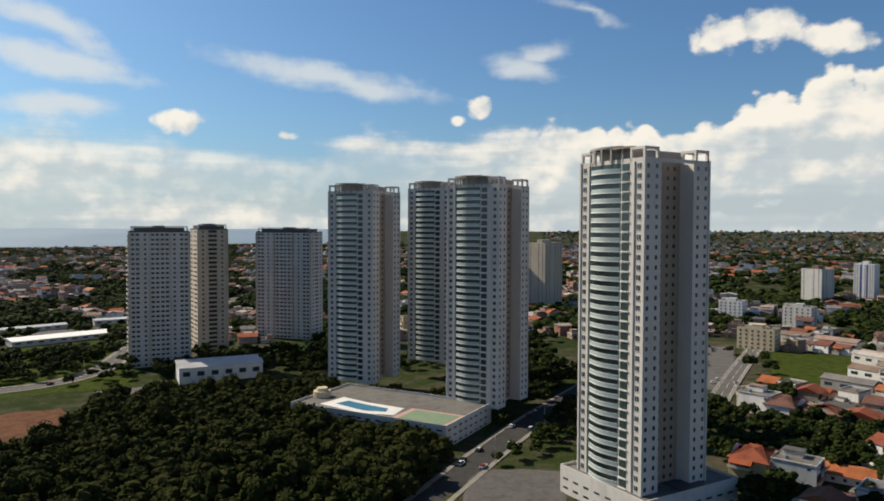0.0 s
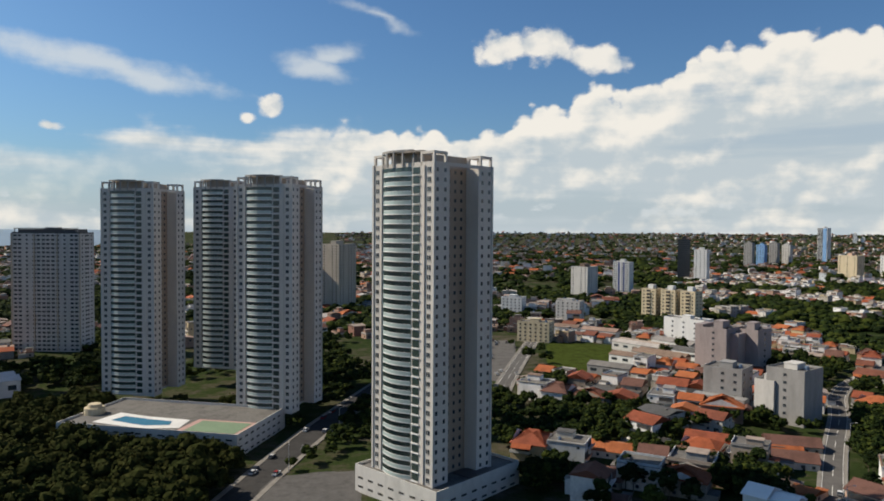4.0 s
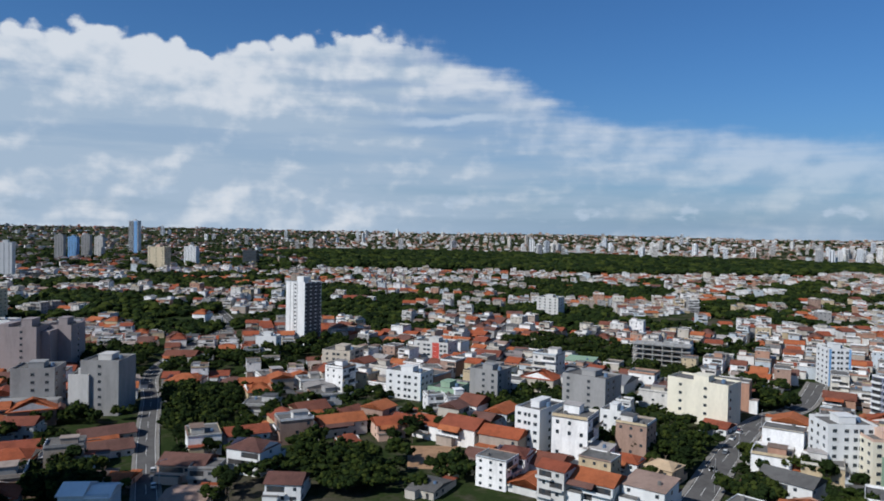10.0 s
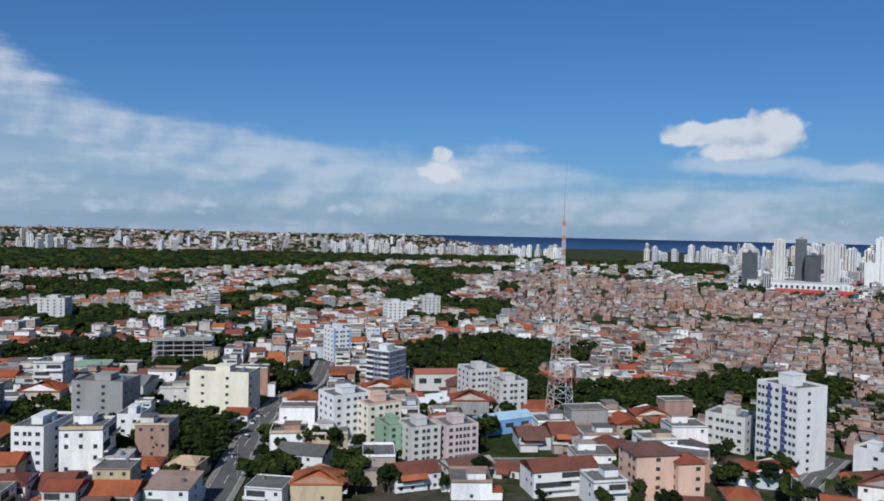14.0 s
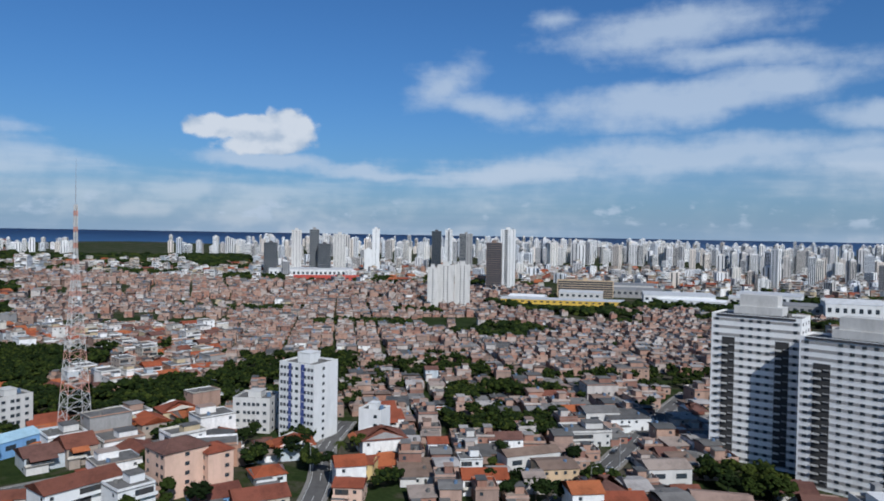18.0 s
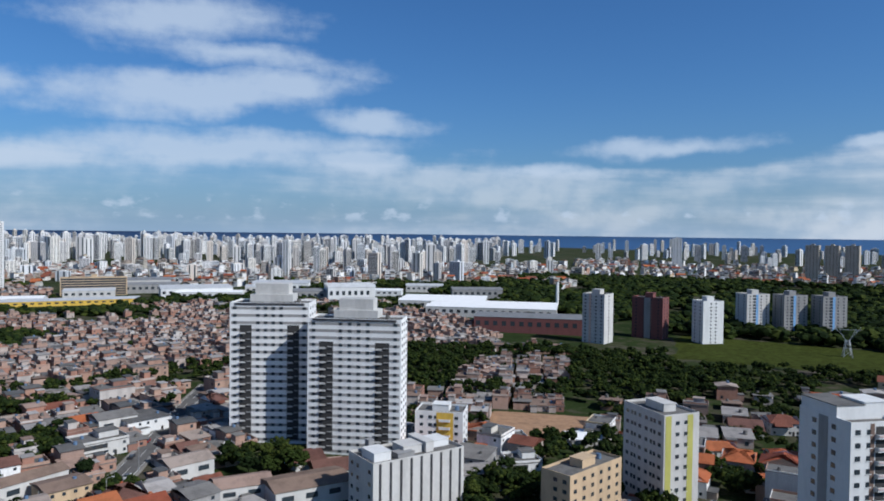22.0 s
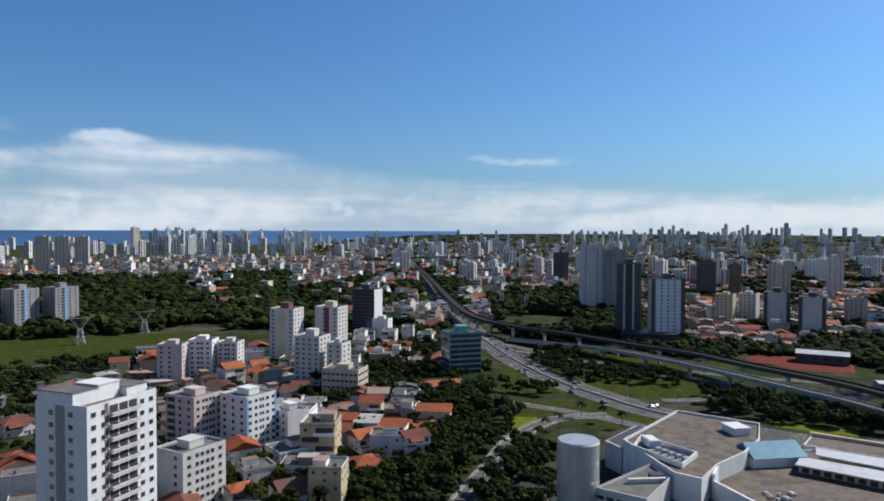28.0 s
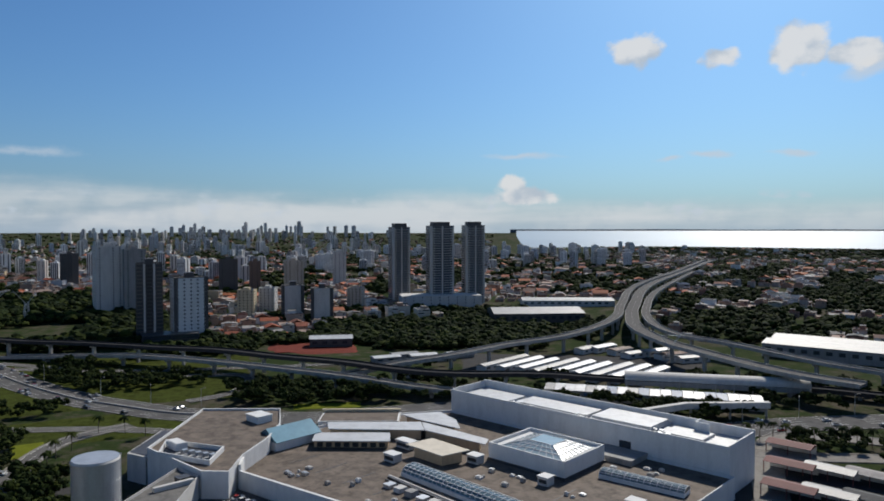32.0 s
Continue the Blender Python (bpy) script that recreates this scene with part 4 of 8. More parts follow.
def luxury_tower(at, floors=33, fh=3.04, base=8.0):
    s = 14.0
    root = thing("residential_tower", "tall pale grey tower with curved balconies and open roof frame", "tower", at, "curved balcony towers")
    top = base + floors * fh
    wallm = [greywall, warmwall, greyrib]
    # plan with deep recesses on the two side faces
    k, i = s - 7, s - 5.5
    core = Geo().prism([(-s, -s), (s, -s), (s, -k), (i, -k), (i, k), (s, k), (s, s), (-s, s), (-s, k), (-i, k), (-i, -k), (-s, -k)], base - 1, top)
    part("shaft", core, wallm, root)
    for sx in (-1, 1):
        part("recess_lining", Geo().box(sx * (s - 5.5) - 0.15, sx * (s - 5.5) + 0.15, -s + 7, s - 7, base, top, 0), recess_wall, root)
    # corner piers, lighter and slightly proud
    for sx, sy in ((-1, -1), (1, -1), (-1, 1), (1, 1)):
        part("corner_pier", Geo().box(sx * s - 0.35, sx * s + 0.35, sy * s - 0.35, sy * s + 0.35, base - 1, top + 1.2), offwhite, root)
    for sx in (-1, 1):
        part("rib", Geo().box(sx * 9.9 - 0.3, sx * 9.9 + 0.3, -s - 0.4, -s + 0.2, base, top), greywall, root)
    # shared meshes: a balcony (slab, glass rail, dark opening) and windows
    arc = bow(-9.3, 4.4, -s, 1.7)
    inner = [(x, y + 0.12) for x, y in arc]
    bal = Geo()
    bal.prism([(-9.3, -s + 0.3)] + arc + [(4.4, -s + 0.3)], -0.12, 0.25, 0)
    for i in range(len(arc) - 1):
        (x0, y0), (x1, y1) = arc[i], arc[i + 1]
        bal.poly(((x0, y0, 0.25), (x1, y1, 0.25), (x1, y1, 1.25), (x0, y0, 1.25)), 1)
        bal.poly(((x0, y0 + .12, 1.25), (x0, y0 + .12, 0.25), (x1, y1 + .12, 0.25), (x1, y1 + .12, 1.25)), 1)
        bal.beam((x0, y0 + .06, 1.3), (x1, y1 + .06, 1.3), 0.12, 0)
    bal.box(-9.1, 4.2, -s - 0.12, -s - 0.06, 0.25, fh - 0.15, 2)
    bal.box(4.6, 8.0, -s - 0.5, -s - 0.1, 0.0, 0.25, 0).box(4.8, 7.8, -s - 0.14, -s - 0.08, 0.5, 2.6, 2)
    bal_me = bal.mesh("balcony", [white, balcony_glass, loggia_glass])
    win = Geo().box(-0.75, 0.75, -0.1, 0.05, 0.9, 2.4, 0).box(-0.9, 0.9, -0.16, 0.04, 0.72, 0.88, 1).box(-0.04, 0.04, -0.13, 0, 0.9, 2.4, 1)
    win_me = win.mesh("window", [glass, offwhite])
    strip = Geo()
    for y in (-12.5, -9.0, 9.0, 12.5):
        strip.box(s - 0.03, s + 0.07, y - 0.5, y + 0.5, 1.0, 2.3, 0)
    strip.box(s - 0.05, s + 0.05, -s + 0.4, -s + 6.8, 0, 0.14, 1).box(s - 0.05, s + 0.05, s - 6.8, s - 0.4, 0, 0.14, 1)
    for y in (-4.5, -1.5, 1.5, 4.5):
        strip.box(s - 5.38, s - 5.28, y - 0.5, y + 0.5, 1.1, 2.3, 0)
    sides = Geo()
    for i in range(floors):
        for turn in (0.0, math.pi):
            sides.merge(strip, Matrix.Translation((0, 0, base + i * fh)) @ Matrix.Rotation(turn, 4, "Z"))
    part("window_strip", sides, [glass, offwhite], root)["kind"] = "stuff"
    back = Geo()
    for i in range(floors):
        z = base + i * fh
        for x in (-11.5, -7.5, -3.5, 3.5, 7.5, 11.5):
            back.box(x - 0.8, x + 0.8, s - 0.02, s + 0.08, z + 0.9, z + 2.4, 0)
    part("rear_windows", back, glass, root)["kind"] = "stuff"
    for i in range(floors):
        z = base + i * fh
        part("balcony", bal_me, None, root, at=(0, 0, z))
        part("window", win_me, None, root, at=(-12.0, -s, z))
        part("window", win_me, None, root, at=(11.9, -s, z))
    # open frame on the roof
    for x0, x1, y0, y1 in ((-s, -s + 6, -s, -s + 6), (s - 6, s, -s, -s + 6), (-s, -s + 6, s - 6, s), (s - 6, s, s - 6, s)):
        crown = Geo()
        for x in (x0 + 0.4, x1 - 0.4):
            for y in (y0 + 0.4, y1 - 0.4):
                crown.box(x - 0.4, x + 0.4, y - 0.4, y + 0.4, top, top + 3.6)
        crown.box(x0, x1, y0, y0 + 0.8, top + 3.6, top + 4.4).box(x0, x1, y1 - 0.8, y1, top + 3.6, top + 4.4)
        crown.box(x0, x0 + 0.8, y0 + .8, y1 - .8, top + 3.6, top + 4.4).box(x1 - 0.8, x1, y0 + .8, y1 - .8, top + 3.6, top + 4.4)
        part("roof_frame", crown, greywall, root)
    ring = Geo()
    hoop = bow(-9.6, 4.8, -s + 0.2, 1.9)
    for (x0, y0), (x1, y1) in zip(hoop, hoop[1:]):
        ring.beam((x0, y0, top + 4.9), (x1, y1, top + 4.9), 0.7)
    for x0, y0 in hoop[::2]:
        ring.box(x0 - .3, x0 + .3, y0 - .3, y0 + .3, top, top + 4.6)
    part("crown_ring", ring, greyrib, root, "dark curved open frame")
    part("penthouse", Geo().box(-7, 7, -s + 1.5, s - 3, top, top + 4.2).prism([(-8.4, -s + 2)] + bow(-8.4, 8.4, -s + 0.6, 2.0) + [(8.4, -s + 2)], top + 4.2, top + 4.9), [warmwall], root)
    par = Geo().box(-s, s, -s, -s + 0.25, top, top + 1.1).box(-s, s, s - 0.25, s, top, top + 1.1).box(-s, -s + .25, -s + .25, s - .25, top, top + 1.1).box(s - .25, s, -s + .25, s - .25, top, top + 1.1)
    part("parapet", par, greywall, root)
    return root


greywall = material("pale_grey_render", [(0.57, 0.535, 0.495)], grain=(0.5, 0.1), stain=0.15)
# brown render, darkened so its colour carries part of the recess shade
recess_wall = material("brown_shade_render", [(0.31, 0.24, 0.19)], grain=(0.5, 0.1), stain=0.2)
warmwall = material("warm_grey_render", [(0.40, 0.335, 0.28)], grain=(0.5, 0.1), stain=0.2)
greyrib = material("dark_grey_render", [(0.30, 0.29, 0.28)], grain=(0.5, 0.1), stain=0.2)
balcony_glass = material("green_balcony_glass", [(0.36, 0.45, 0.44)], rough=0.15, grain=(0.3, 0.15), stain=0.0, spec=0.6)
loggia_glass = material("loggia_glass", [(0.035, 0.055, 0.05)], rough=0.2, grain=(0.25, 0.5), stain=0.0, spec=0.6)
main = luxury_tower(stand(-15.9, 237, -44, 0, 30))
for az, d, turn, lift in ((-3.75, 338, -31, 0), (0.1, 428, -31, 3.5), (6.25, 392, -33, 0.5)):
    copy_thing(main, stand(az, d, turn, lift, 19))


def podium(at, x0, x1, y0, y1, h, label, pool=True):
    root = thing("podium", label, "podium", at)
    g = Geo().box(x0, x1, y0, y1, -6, h)
    part("base", g, offwhite, root)
    rows = Geo()
    for k in range(int(h // 3)):
        for i in range(int((x1 - x0) // 5)):
            rows.box(x0 + 1.5 + i * 5, x0 + 4 + i * 5, y0 - 0.05, y0 + 0.05, 1.2 + k * 3, 1.9 + k * 3)
        for i in range(int((y1 - y0) // 5)):
            rows.box(x1 - 0.05, x1 + 0.05, y0 + 1.5 + i * 5, y0 + 4 + i * 5, 1.2 + k * 3, 1.9 + k * 3)
    part("vent_row", rows, dark, root)
    part("parapet", Geo().box(x0, x1, y0, y0 + .3, h, h + 1).box(x0, x1, y1 - .3, y1, h, h + 1).box(x0, x0 + .3, y0 + .3, y1 - .3, h, h + 1).box(x1 - .3, x1, y0 + .3, y1 - .3, h, h + 1), offwhite, root)
    part("terrace", Geo().box(x0 + .3, x1 - .3, y0 + .3, y1 - .3, h, h + 0.1), slab, root)
    return root


p = podium(stand(-15.9, 237, -44), -19, 19, -17.5, 24, 7.8, "white car-park podium under the tall tower")
part("shade_net", Geo().box(10, 18.4, 0, 12, 8.1, 8.3), charcoal, p, "dark netting over a court")
for px, py in ((-40, -12), (-24, -14), (-8, -14), (8, -14), (24, -14), (-40, 6), (-24, 6), (-8, 6), (8, 6), (24, 6)):
    c = stand(2.6, 322, -31) @ Vector((px, py, 0))
    TAKEN.append((c.x, c.y, 15))
p = podium(stand(2.6, 322, -31), -48, 33, -26, 18, 9.0, "pale podium with pool deck and sports court")
part("sports_court", Geo().box(8, 30, -23, -8, 9.22, 9.3), material("court_green", [(0.16, 0.24, 0.15)]), p)
part("court_surround", Geo().box(5, 32, -25, -6, 9.12, 9.18), material("court_rose", [(0.45, 0.28, 0.25)]), p)
part("pool_water", Geo().prism([(-30, -16), (-12, -20), (-2, -17), (-4, -12), (-16, -11), (-28, -9)], 9.22, 9.28), material("pool_water", [(0.06, 0.22, 0.35)], rough=0.08), p)
part("pool_deck", Geo().prism([(-36, -20), (-10, -24), (4, -20), (2, -8), (-18, -7), (-34, -4)], 9.14, 9.18), white, p)
part("water_slide", Geo().cyl(-44, -8, 9.1, 12, 4.2, 4.2, 16).cyl(-44, -8, 12, 13.5, 3.0, 2.6, 16), cream, p)


# ---- blocks of flats: rows of windows floor by floor ----
def bays(width, fh, spec, depth=0.0):
    """One storey of a facade along x, facing -y at y=0. Each bay: share of the width, kind (w window, d double window, b balcony, g glass, n blank)."""
    g = Geo()
    total = sum(q for q, _ in spec)
    x = -width / 2
    for q, kind in spec:
        w = width * q / total
        c = x + w / 2
        if kind == "w":
            g.box(c - min(0.75, w * .3), c + min(0.75, w * .3), -0.06, 0.05, 0.95, 2.2, 0).box(c - min(.9, w * .36), c + min(.9, w * .36), -0.14, 0.03, 0.8, 0.94, 1)
        elif kind == "d":
            for o in (-w * 0.24, w * 0.24):
                g.box(c + o - w * 0.17, c + o + w * 0.17, -0.06, 0.05, 0.9, 2.25, 0)
            g.box(c - w * 0.46, c + w * 0.46, -0.14, 0.03, 0.74, 0.88, 1)
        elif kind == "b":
            # slot 2: the room's shade painted as a dark panel on solid wall
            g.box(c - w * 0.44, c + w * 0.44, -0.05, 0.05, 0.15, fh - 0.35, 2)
            g.box(c - w * 0.48, c + w * 0.48, -1.15, 0.0, 0.0, 0.16, 1).box(c - w * 0.48, c + w * 0.48, -1.15, -1.03, 0.16, 1.1, 1)
            g.box(c - w * 0.48, c - w * 0.48 + .1, -1.03, 0, 0.16, 1.1, 1).box(c + w * 0.48 - .1, c + w * 0.48, -1.03, 0, 0.16, 1.1, 1)
        elif kind == "g":
            g.box(c - w * 0.49, c + w * 0.49, -0.06, 0.05, 0.7, fh - 0.25, 0)
        x += w
    return g


def roof_gear(root, w, dp, h, wall, tank=None, small=False):
    t = 0.2
    part("parapet", Geo().box(-w / 2, w / 2, -dp / 2, -dp / 2 + t, h, h + 0.9).box(-w / 2, w / 2, dp / 2 - t, dp / 2, h, h + 0.9)
         .box(-w / 2, -w / 2 + t, -dp / 2 + t, dp / 2 - t, h, h + 0.9).box(w / 2 - t, w / 2, -dp / 2 + t, dp / 2 - t, h, h + 0.9), wall, root)
    part("roof_deck", Geo().box(-w / 2 + t, w / 2 - t, -dp / 2 + t, dp / 2 - t, h, h + 0.08), slab, root)
    lw = min(w * 0.35, 7.0)
    lh = 2.6 if small else 4.2
    part("lift_house", Geo().box(-lw / 2, lw / 2, -dp * 0.22, dp * 0.22, h + 0.08, h + lh).box(-lw / 2 - .2, lw / 2 + .2, -dp * .22 - .2, dp * .22 + .2, h + lh, h + lh + 0.25), tank or wall, root)
    part("water_tank", Geo().cyl(w * 0.32, 0, h + 0.08, h + 1.8, 1.0, 0.85, 10), tank_blue if small else slab, root)


NEAR_BLOCK = 292


def single_bays(root, length, fh, floors, letters, trim, loc, rz):
    """Every window and balcony of one face as a part of its own, sharing meshes."""
    w = length / len(letters)
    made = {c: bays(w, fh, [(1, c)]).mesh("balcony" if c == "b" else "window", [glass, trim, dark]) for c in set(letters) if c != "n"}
    c, s = math.cos(rz), math.sin(rz)
    for k in range(floors):
        for i, kind in enumerate(letters):
            if kind == "n":
                continue
            x = -length / 2 + w * (i + 0.5)
            o = part("balcony" if kind == "b" else "window", made[kind], None, root, at=(loc[0] + x * c, loc[1] + x * s, k * fh))
            o.rotation_euler.z = rz


def flats(az, d, w, dp, h, turn=0.0, wall=white, front="wwww", flank="ww", name="apartment_building", label="", floors=None, fh=3.0, stripes=(), crown=None,
          slabs=None, pods=(), tank=None, category="apartment building", gear=True, small=False, ground_floor=True):
    """An apartment or office block. front, flank: a letter a bay. stripes: (face, u0, u1, material) painted panels standing 6 cm proud. pods: extra volumes (x0, x1, y0, y1, h)."""
    floors = floors or max(1, int(round(h / fh)))
    fh = h / floors
    at = stand(az, d + dp * 0.35, turn, 0, max(w, dp) * 0.48)
    root = thing(name, label, category, at)
    body = Geo().box(-w / 2, w / 2, -dp / 2, dp / 2, -4, h)
    part("wall", body, wall, root)
    for x0, x1, y0, y1, hh in pods:
        part("wing", Geo().box(x0, x1, y0, y1, -4, hh), wall, root)
    trim = slabs or wall
    fg, sg_ = bays(w * 0.97, fh, [(1, c) for c in front]), bays(dp * 0.95, fh, [(1, c) for c in flank])
    back = Geo()
    for i in range(floors):
        for x in range(max(1, len(front))):
            c = -w / 2 + w * (x + 0.5) / len(front)
            back.box(c - 0.7, c + 0.7, dp / 2 - 0.03, dp / 2 + 0.06, i * fh + 0.9, i * fh + 2.2)
    if d > NEAR_BLOCK:
        # far off: the windows of a face in one piece
        for geo, loc, rz in ((fg, (0, -dp / 2, 0), 0), (sg_, (w / 2, 0, 0), math.pi / 2), (sg_, (-w / 2, 0, 0), -math.pi / 2)):
            all_rows = Geo()
            for i in range(floors):
                all_rows.merge(geo, Matrix.Translation((0, 0, i * fh)))
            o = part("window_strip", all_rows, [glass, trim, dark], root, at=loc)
            o.rotation_euler.z = rz
            o["kind"] = "stuff"
        if slabs:
            bands = Geo()
            for i in range(floors):
                bands.box(-w / 2 - .08, w / 2 + .08, -dp / 2 - .08, dp / 2 + .08, i * fh - 0.12, i * fh + 0.12)
            tagged(part("floor_band", bands, slabs, root), kind="stuff")
    else:
        band = Geo().box(-w / 2 - .08, w / 2 + .08, -dp / 2 - .08, dp / 2 + .08, -0.12, 0.12).mesh("floor_band", [slabs or wall])
        single_bays(root, w * 0.97, fh, floors, front, trim, (0, -dp / 2), 0.0)
        single_bays(root, dp * 0.95, fh, floors, flank, trim, (w / 2, 0), math.pi / 2)
        single_bays(root, dp * 0.95, fh, floors, flank, trim, (-w / 2, 0), -math.pi / 2)
        for i in range(floors):
            if slabs:
                part("floor_band", band, None, root, at=(0, 0, i * fh))
    part("rear_windows", back, glass, root)
    for face, u0, u1, mt in stripes:
        if face == "f":
            g = Geo().box(-w / 2 + w * u0, -w / 2 + w * u1, -dp / 2 - 0.09, -dp / 2 + .02, 0, h + 0.4)
        elif face == "r":
            g = Geo().box(w / 2 - .02, w / 2 + 0.09, -dp / 2 + dp * u0, -dp / 2 + dp * u1, 0, h + 0.4)
        else:
            g = Geo().box(-w / 2 - 0.09, -w / 2 + .02, -dp / 2 + dp * u0, -dp / 2 + dp * u1, 0, h + 0.4)
        part("colour_panel", g, mt, root)
    if gear:
        roof_gear(root, w, dp, h, crown or wall, tank, small)
    return root

# ---- blocks seen from the first heading round to the right ----
old_towers = [(flats(21.9, 500, 37, 16, 88, 6, offwhite, "dwddwd", "wbbw", label="old beige residential tower with a dark stained roof storey", crown=charcoal, floors=28, tank=charcoal), 37, 16, 88),
              (flats(18.3, 535, 21, 22, 89, 14, beige, "wbw", "dwdd", label="sunlit wing of the old beige tower", crown=charcoal, floors=28, tank=charcoal), 21, 22, 89),
              (flats(12.2, 588, 50, 20, 86, -30, offwhite, "dwdddwd", "wdw", label="old beige tower behind a wooded hill", crown=charcoal, floors=28, tank=charcoal), 50, 20, 86)]
for r, w, dp, h in old_towers:
    part("roof_storey", Geo().box(-w * .42, w * .42, -dp * .42, dp * .42, h + .08, h + 3.2), charcoal, r, "stained dark roof storey")
    part("roof_rail", Geo().box(-w * .47, w * .47, -dp * .47, -dp * .47 + .5, h + 3.4, h + 4.0).box(-w * .47, -w * .47 + .6, -dp * .47, -dp * .47 + .5, h, h + 3.4).box(w * .47 - .6, w * .47, -dp * .47, -dp * .47 + .5, h, h + 3.4), greyrib, r)
    for u in (-.5, -.17, .17, .5):
        part("rib", Geo().box(w * u - .5, w * u + .5, -dp / 2 - .5, -dp / 2 + .1, 0, h), beige, r)
flats(-8.2, 796, 28, 34, 72, -35, beige, "wwnww", "wwnwww", label="tall beige slab tower in the distance", floors=24)
flats(-4.6, 800, 14, 20, 68, -20, beige, "ww", "www", label="narrow beige tower in the distance", floors=23)
flats(-28.1, 917, 24, 26, 40, -30, offwhite, "wnww", "wwnw", label="white tower with a brown roof block", tank=brown, floors=14)
flats(-31.1, 1055, 24, 18, 42, -20, white, "dndd", "ww", label="white tower with dark blue window bands", stripes=(("f", 0.3, 0.42, navy), ("f", 0.62, 0.72, navy)), floors=14)
flats(-35.6, 1260, 20, 22, 72, 0, charcoal, "ggg", "gg", label="dark glass tower on the far rise", floors=22)
flats(-36.9, 1215, 20, 18, 56, -15, white, "www", "ww", label="slim white tower beside a dark one", floors=18)
flats(-46.8, 1338, 30, 26, 46, -25, cream, "wnwnw", "wwww", label="cream tower with salmon roof block", floors=15, tank=salmon)
flats(-49.1, 1500, 24, 20, 43, -20, white, "wwww", "ww", label="white mid-rise tower far off", floors=14)
flats(-45.1, 2200, 26, 24, 96, -20, white, "ggg", "ww", label="tall white and blue tower on the skyline", floors=30, stripes=(("f", 0.55, 0.9, blue),))
flats(-53.5, 1560, 30, 20, 34, -20, charcoal, "gggg", "gg", label="dark grey office block far off", floors=11)
for k in range(4):
    flats(-40.2 - k * 0.85, 1900 + 30 * k, 20, 18, 58 - 5 * (k % 2), -20, (grey, blue, grey, offwhite)[k], "www", "ww", label="distant grey residential tower", floors=18)
for k in range(3):
    flats(-33.3 - k * 1.45, 715 - k * 8, 15, 14, 30, -28, cream, "wbw", "ww", label="cream block of flats with white tank tops", floors=9, tank=white)
flats(-38.4, 452, 16, 22, 28, -25, greyrose, "nwn", "nnwn", label="windowless grey-rose block with stair shafts", floors=8, pods=((-13, -8, -8, 6, 30), (3, 13, -6, 9, 26)))
flats(-40.6, 460, 14, 18, 27, -25, greyrose, "nnn", "nwn", label="grey-rose rendered party-wall block", floors=8)
flats(-43.4, 350, 17, 18, 24, -25, grey, "nwn", "nnn", label="bare grey rendered block", floors=7, small=True, tank=offwhite)
flats(-41.8, 352, 9, 12, 18, -25, offwhite, "nn", "nw", label="pale stair block beside a grey building", floors=5, small=True)
flats(-38.9, 360, 18, 16, 21, -18, grey, "nww", "wnw", label="stepped grey concrete building", floors=6, small=True, pods=((-12, 12, -14, -8, 9),))
flats(-36.0, 575, 34, 14, 19, -30, white, "nwnwnwn", "ww", label="long white commercial building", floors=5, small=True)
flats(-24.3, 556, 26, 14, 15, -18, cream, "wwwwww", "ww", label="low yellow block of flats", floors=5, small=True)
flats(-27, 690, 24, 14, 18, -20, offwhite, "wwwww", "ww", label="white mid-rise with flat roof", floors=6, small=True)
flats(-22.5, 720, 22, 14, 18, -20, white, "wwwww", "ww", label="white mid-rise beside trees", floors=6, small=True)
# charcoal panels paint shade onto the glazed flank turned from the sun
flats(-57.6, 520, 18, 18, 45, -42, white, "nnwnn", "ggg", label="white tower with a glazed flank darkened by painted shade", floors=16, stripes=(("f", 0.22, 0.25, grey), ("f", 0.40, 0.43, grey), ("f", 0.58, 0.61, grey), ("r", 0.12, 0.30, charcoal), ("r", 0.42, 0.60, charcoal), ("r", 0.72, 0.90, charcoal)), tank=white)
flats(-54.9, 480, 14, 10, 12, -20, white, "nn", "w", label="plain white building between houses", floors=4, small=True)
flats(-66.2, 352, 20, 13, 13, -30, white, "wwdw", "www", label="white and blue house block with blue window frames", floors=4, stripes=(("r", 0.0, 0.08, blue),), small=True)
flats(-69.4, 330, 14, 16, 10, -28, green, "wdw", "ww", label="green-fronted two-storey shop house", floors=3, small=True)
flats(-72.8, 350, 16, 14, 15, -30, grey, "nww", "wnw", label="raw concrete block with flat roof", floors=5, small=True)
flats(-60.8, 420, 18, 20, 12, -25, beige, "wdw", "wbw", label="pale corner building with terrace", floors=4, small=True)
flats(-68.3, 452, 24, 16, 12, -25, offwhite, "wdwd", "ww", label="white building with an orange stair tower", floors=4, stripes=(("f", 0.55, 0.75, red),), small=True)
flats(-76.9, 272, 11, 20, 16, -30, white, "wdw", "nwnn", label="white five-storey block with a water tank", floors=5, small=True)
flats(-80.9, 330, 22, 16, 18, -28, grey, "wnwn", "wwn", label="grey rendered block with stains", floors=6, small=True)
flats(-89.3, 335, 28, 14, 18.5, -24, pale_cream, "nwnnwnn", "wnn", label="cream five-storey block with blank walls", floors=5, small=True, tank=pale_cream)
flats(-82.8, 297, 9, 12, 11, -20, white, "ww", "ww", label="small white house block", floors=3, small=True)
flats(-98.6, 286, 17, 14, 18, 28, white, "wwdw", "www", label="white five-storey block of flats", floors=6, small=True)
flats(-101.2, 283, 15, 14, 15.5, 28, pale_cream, "wwdw", "www", label="cream block of flats with red roof edge", floors=5, small=True, crown=salmon)
flats(-102.4, 262, 8, 13, 12, 25, green, "ww", "nw", label="green-painted block of flats", floors=5, small=True)
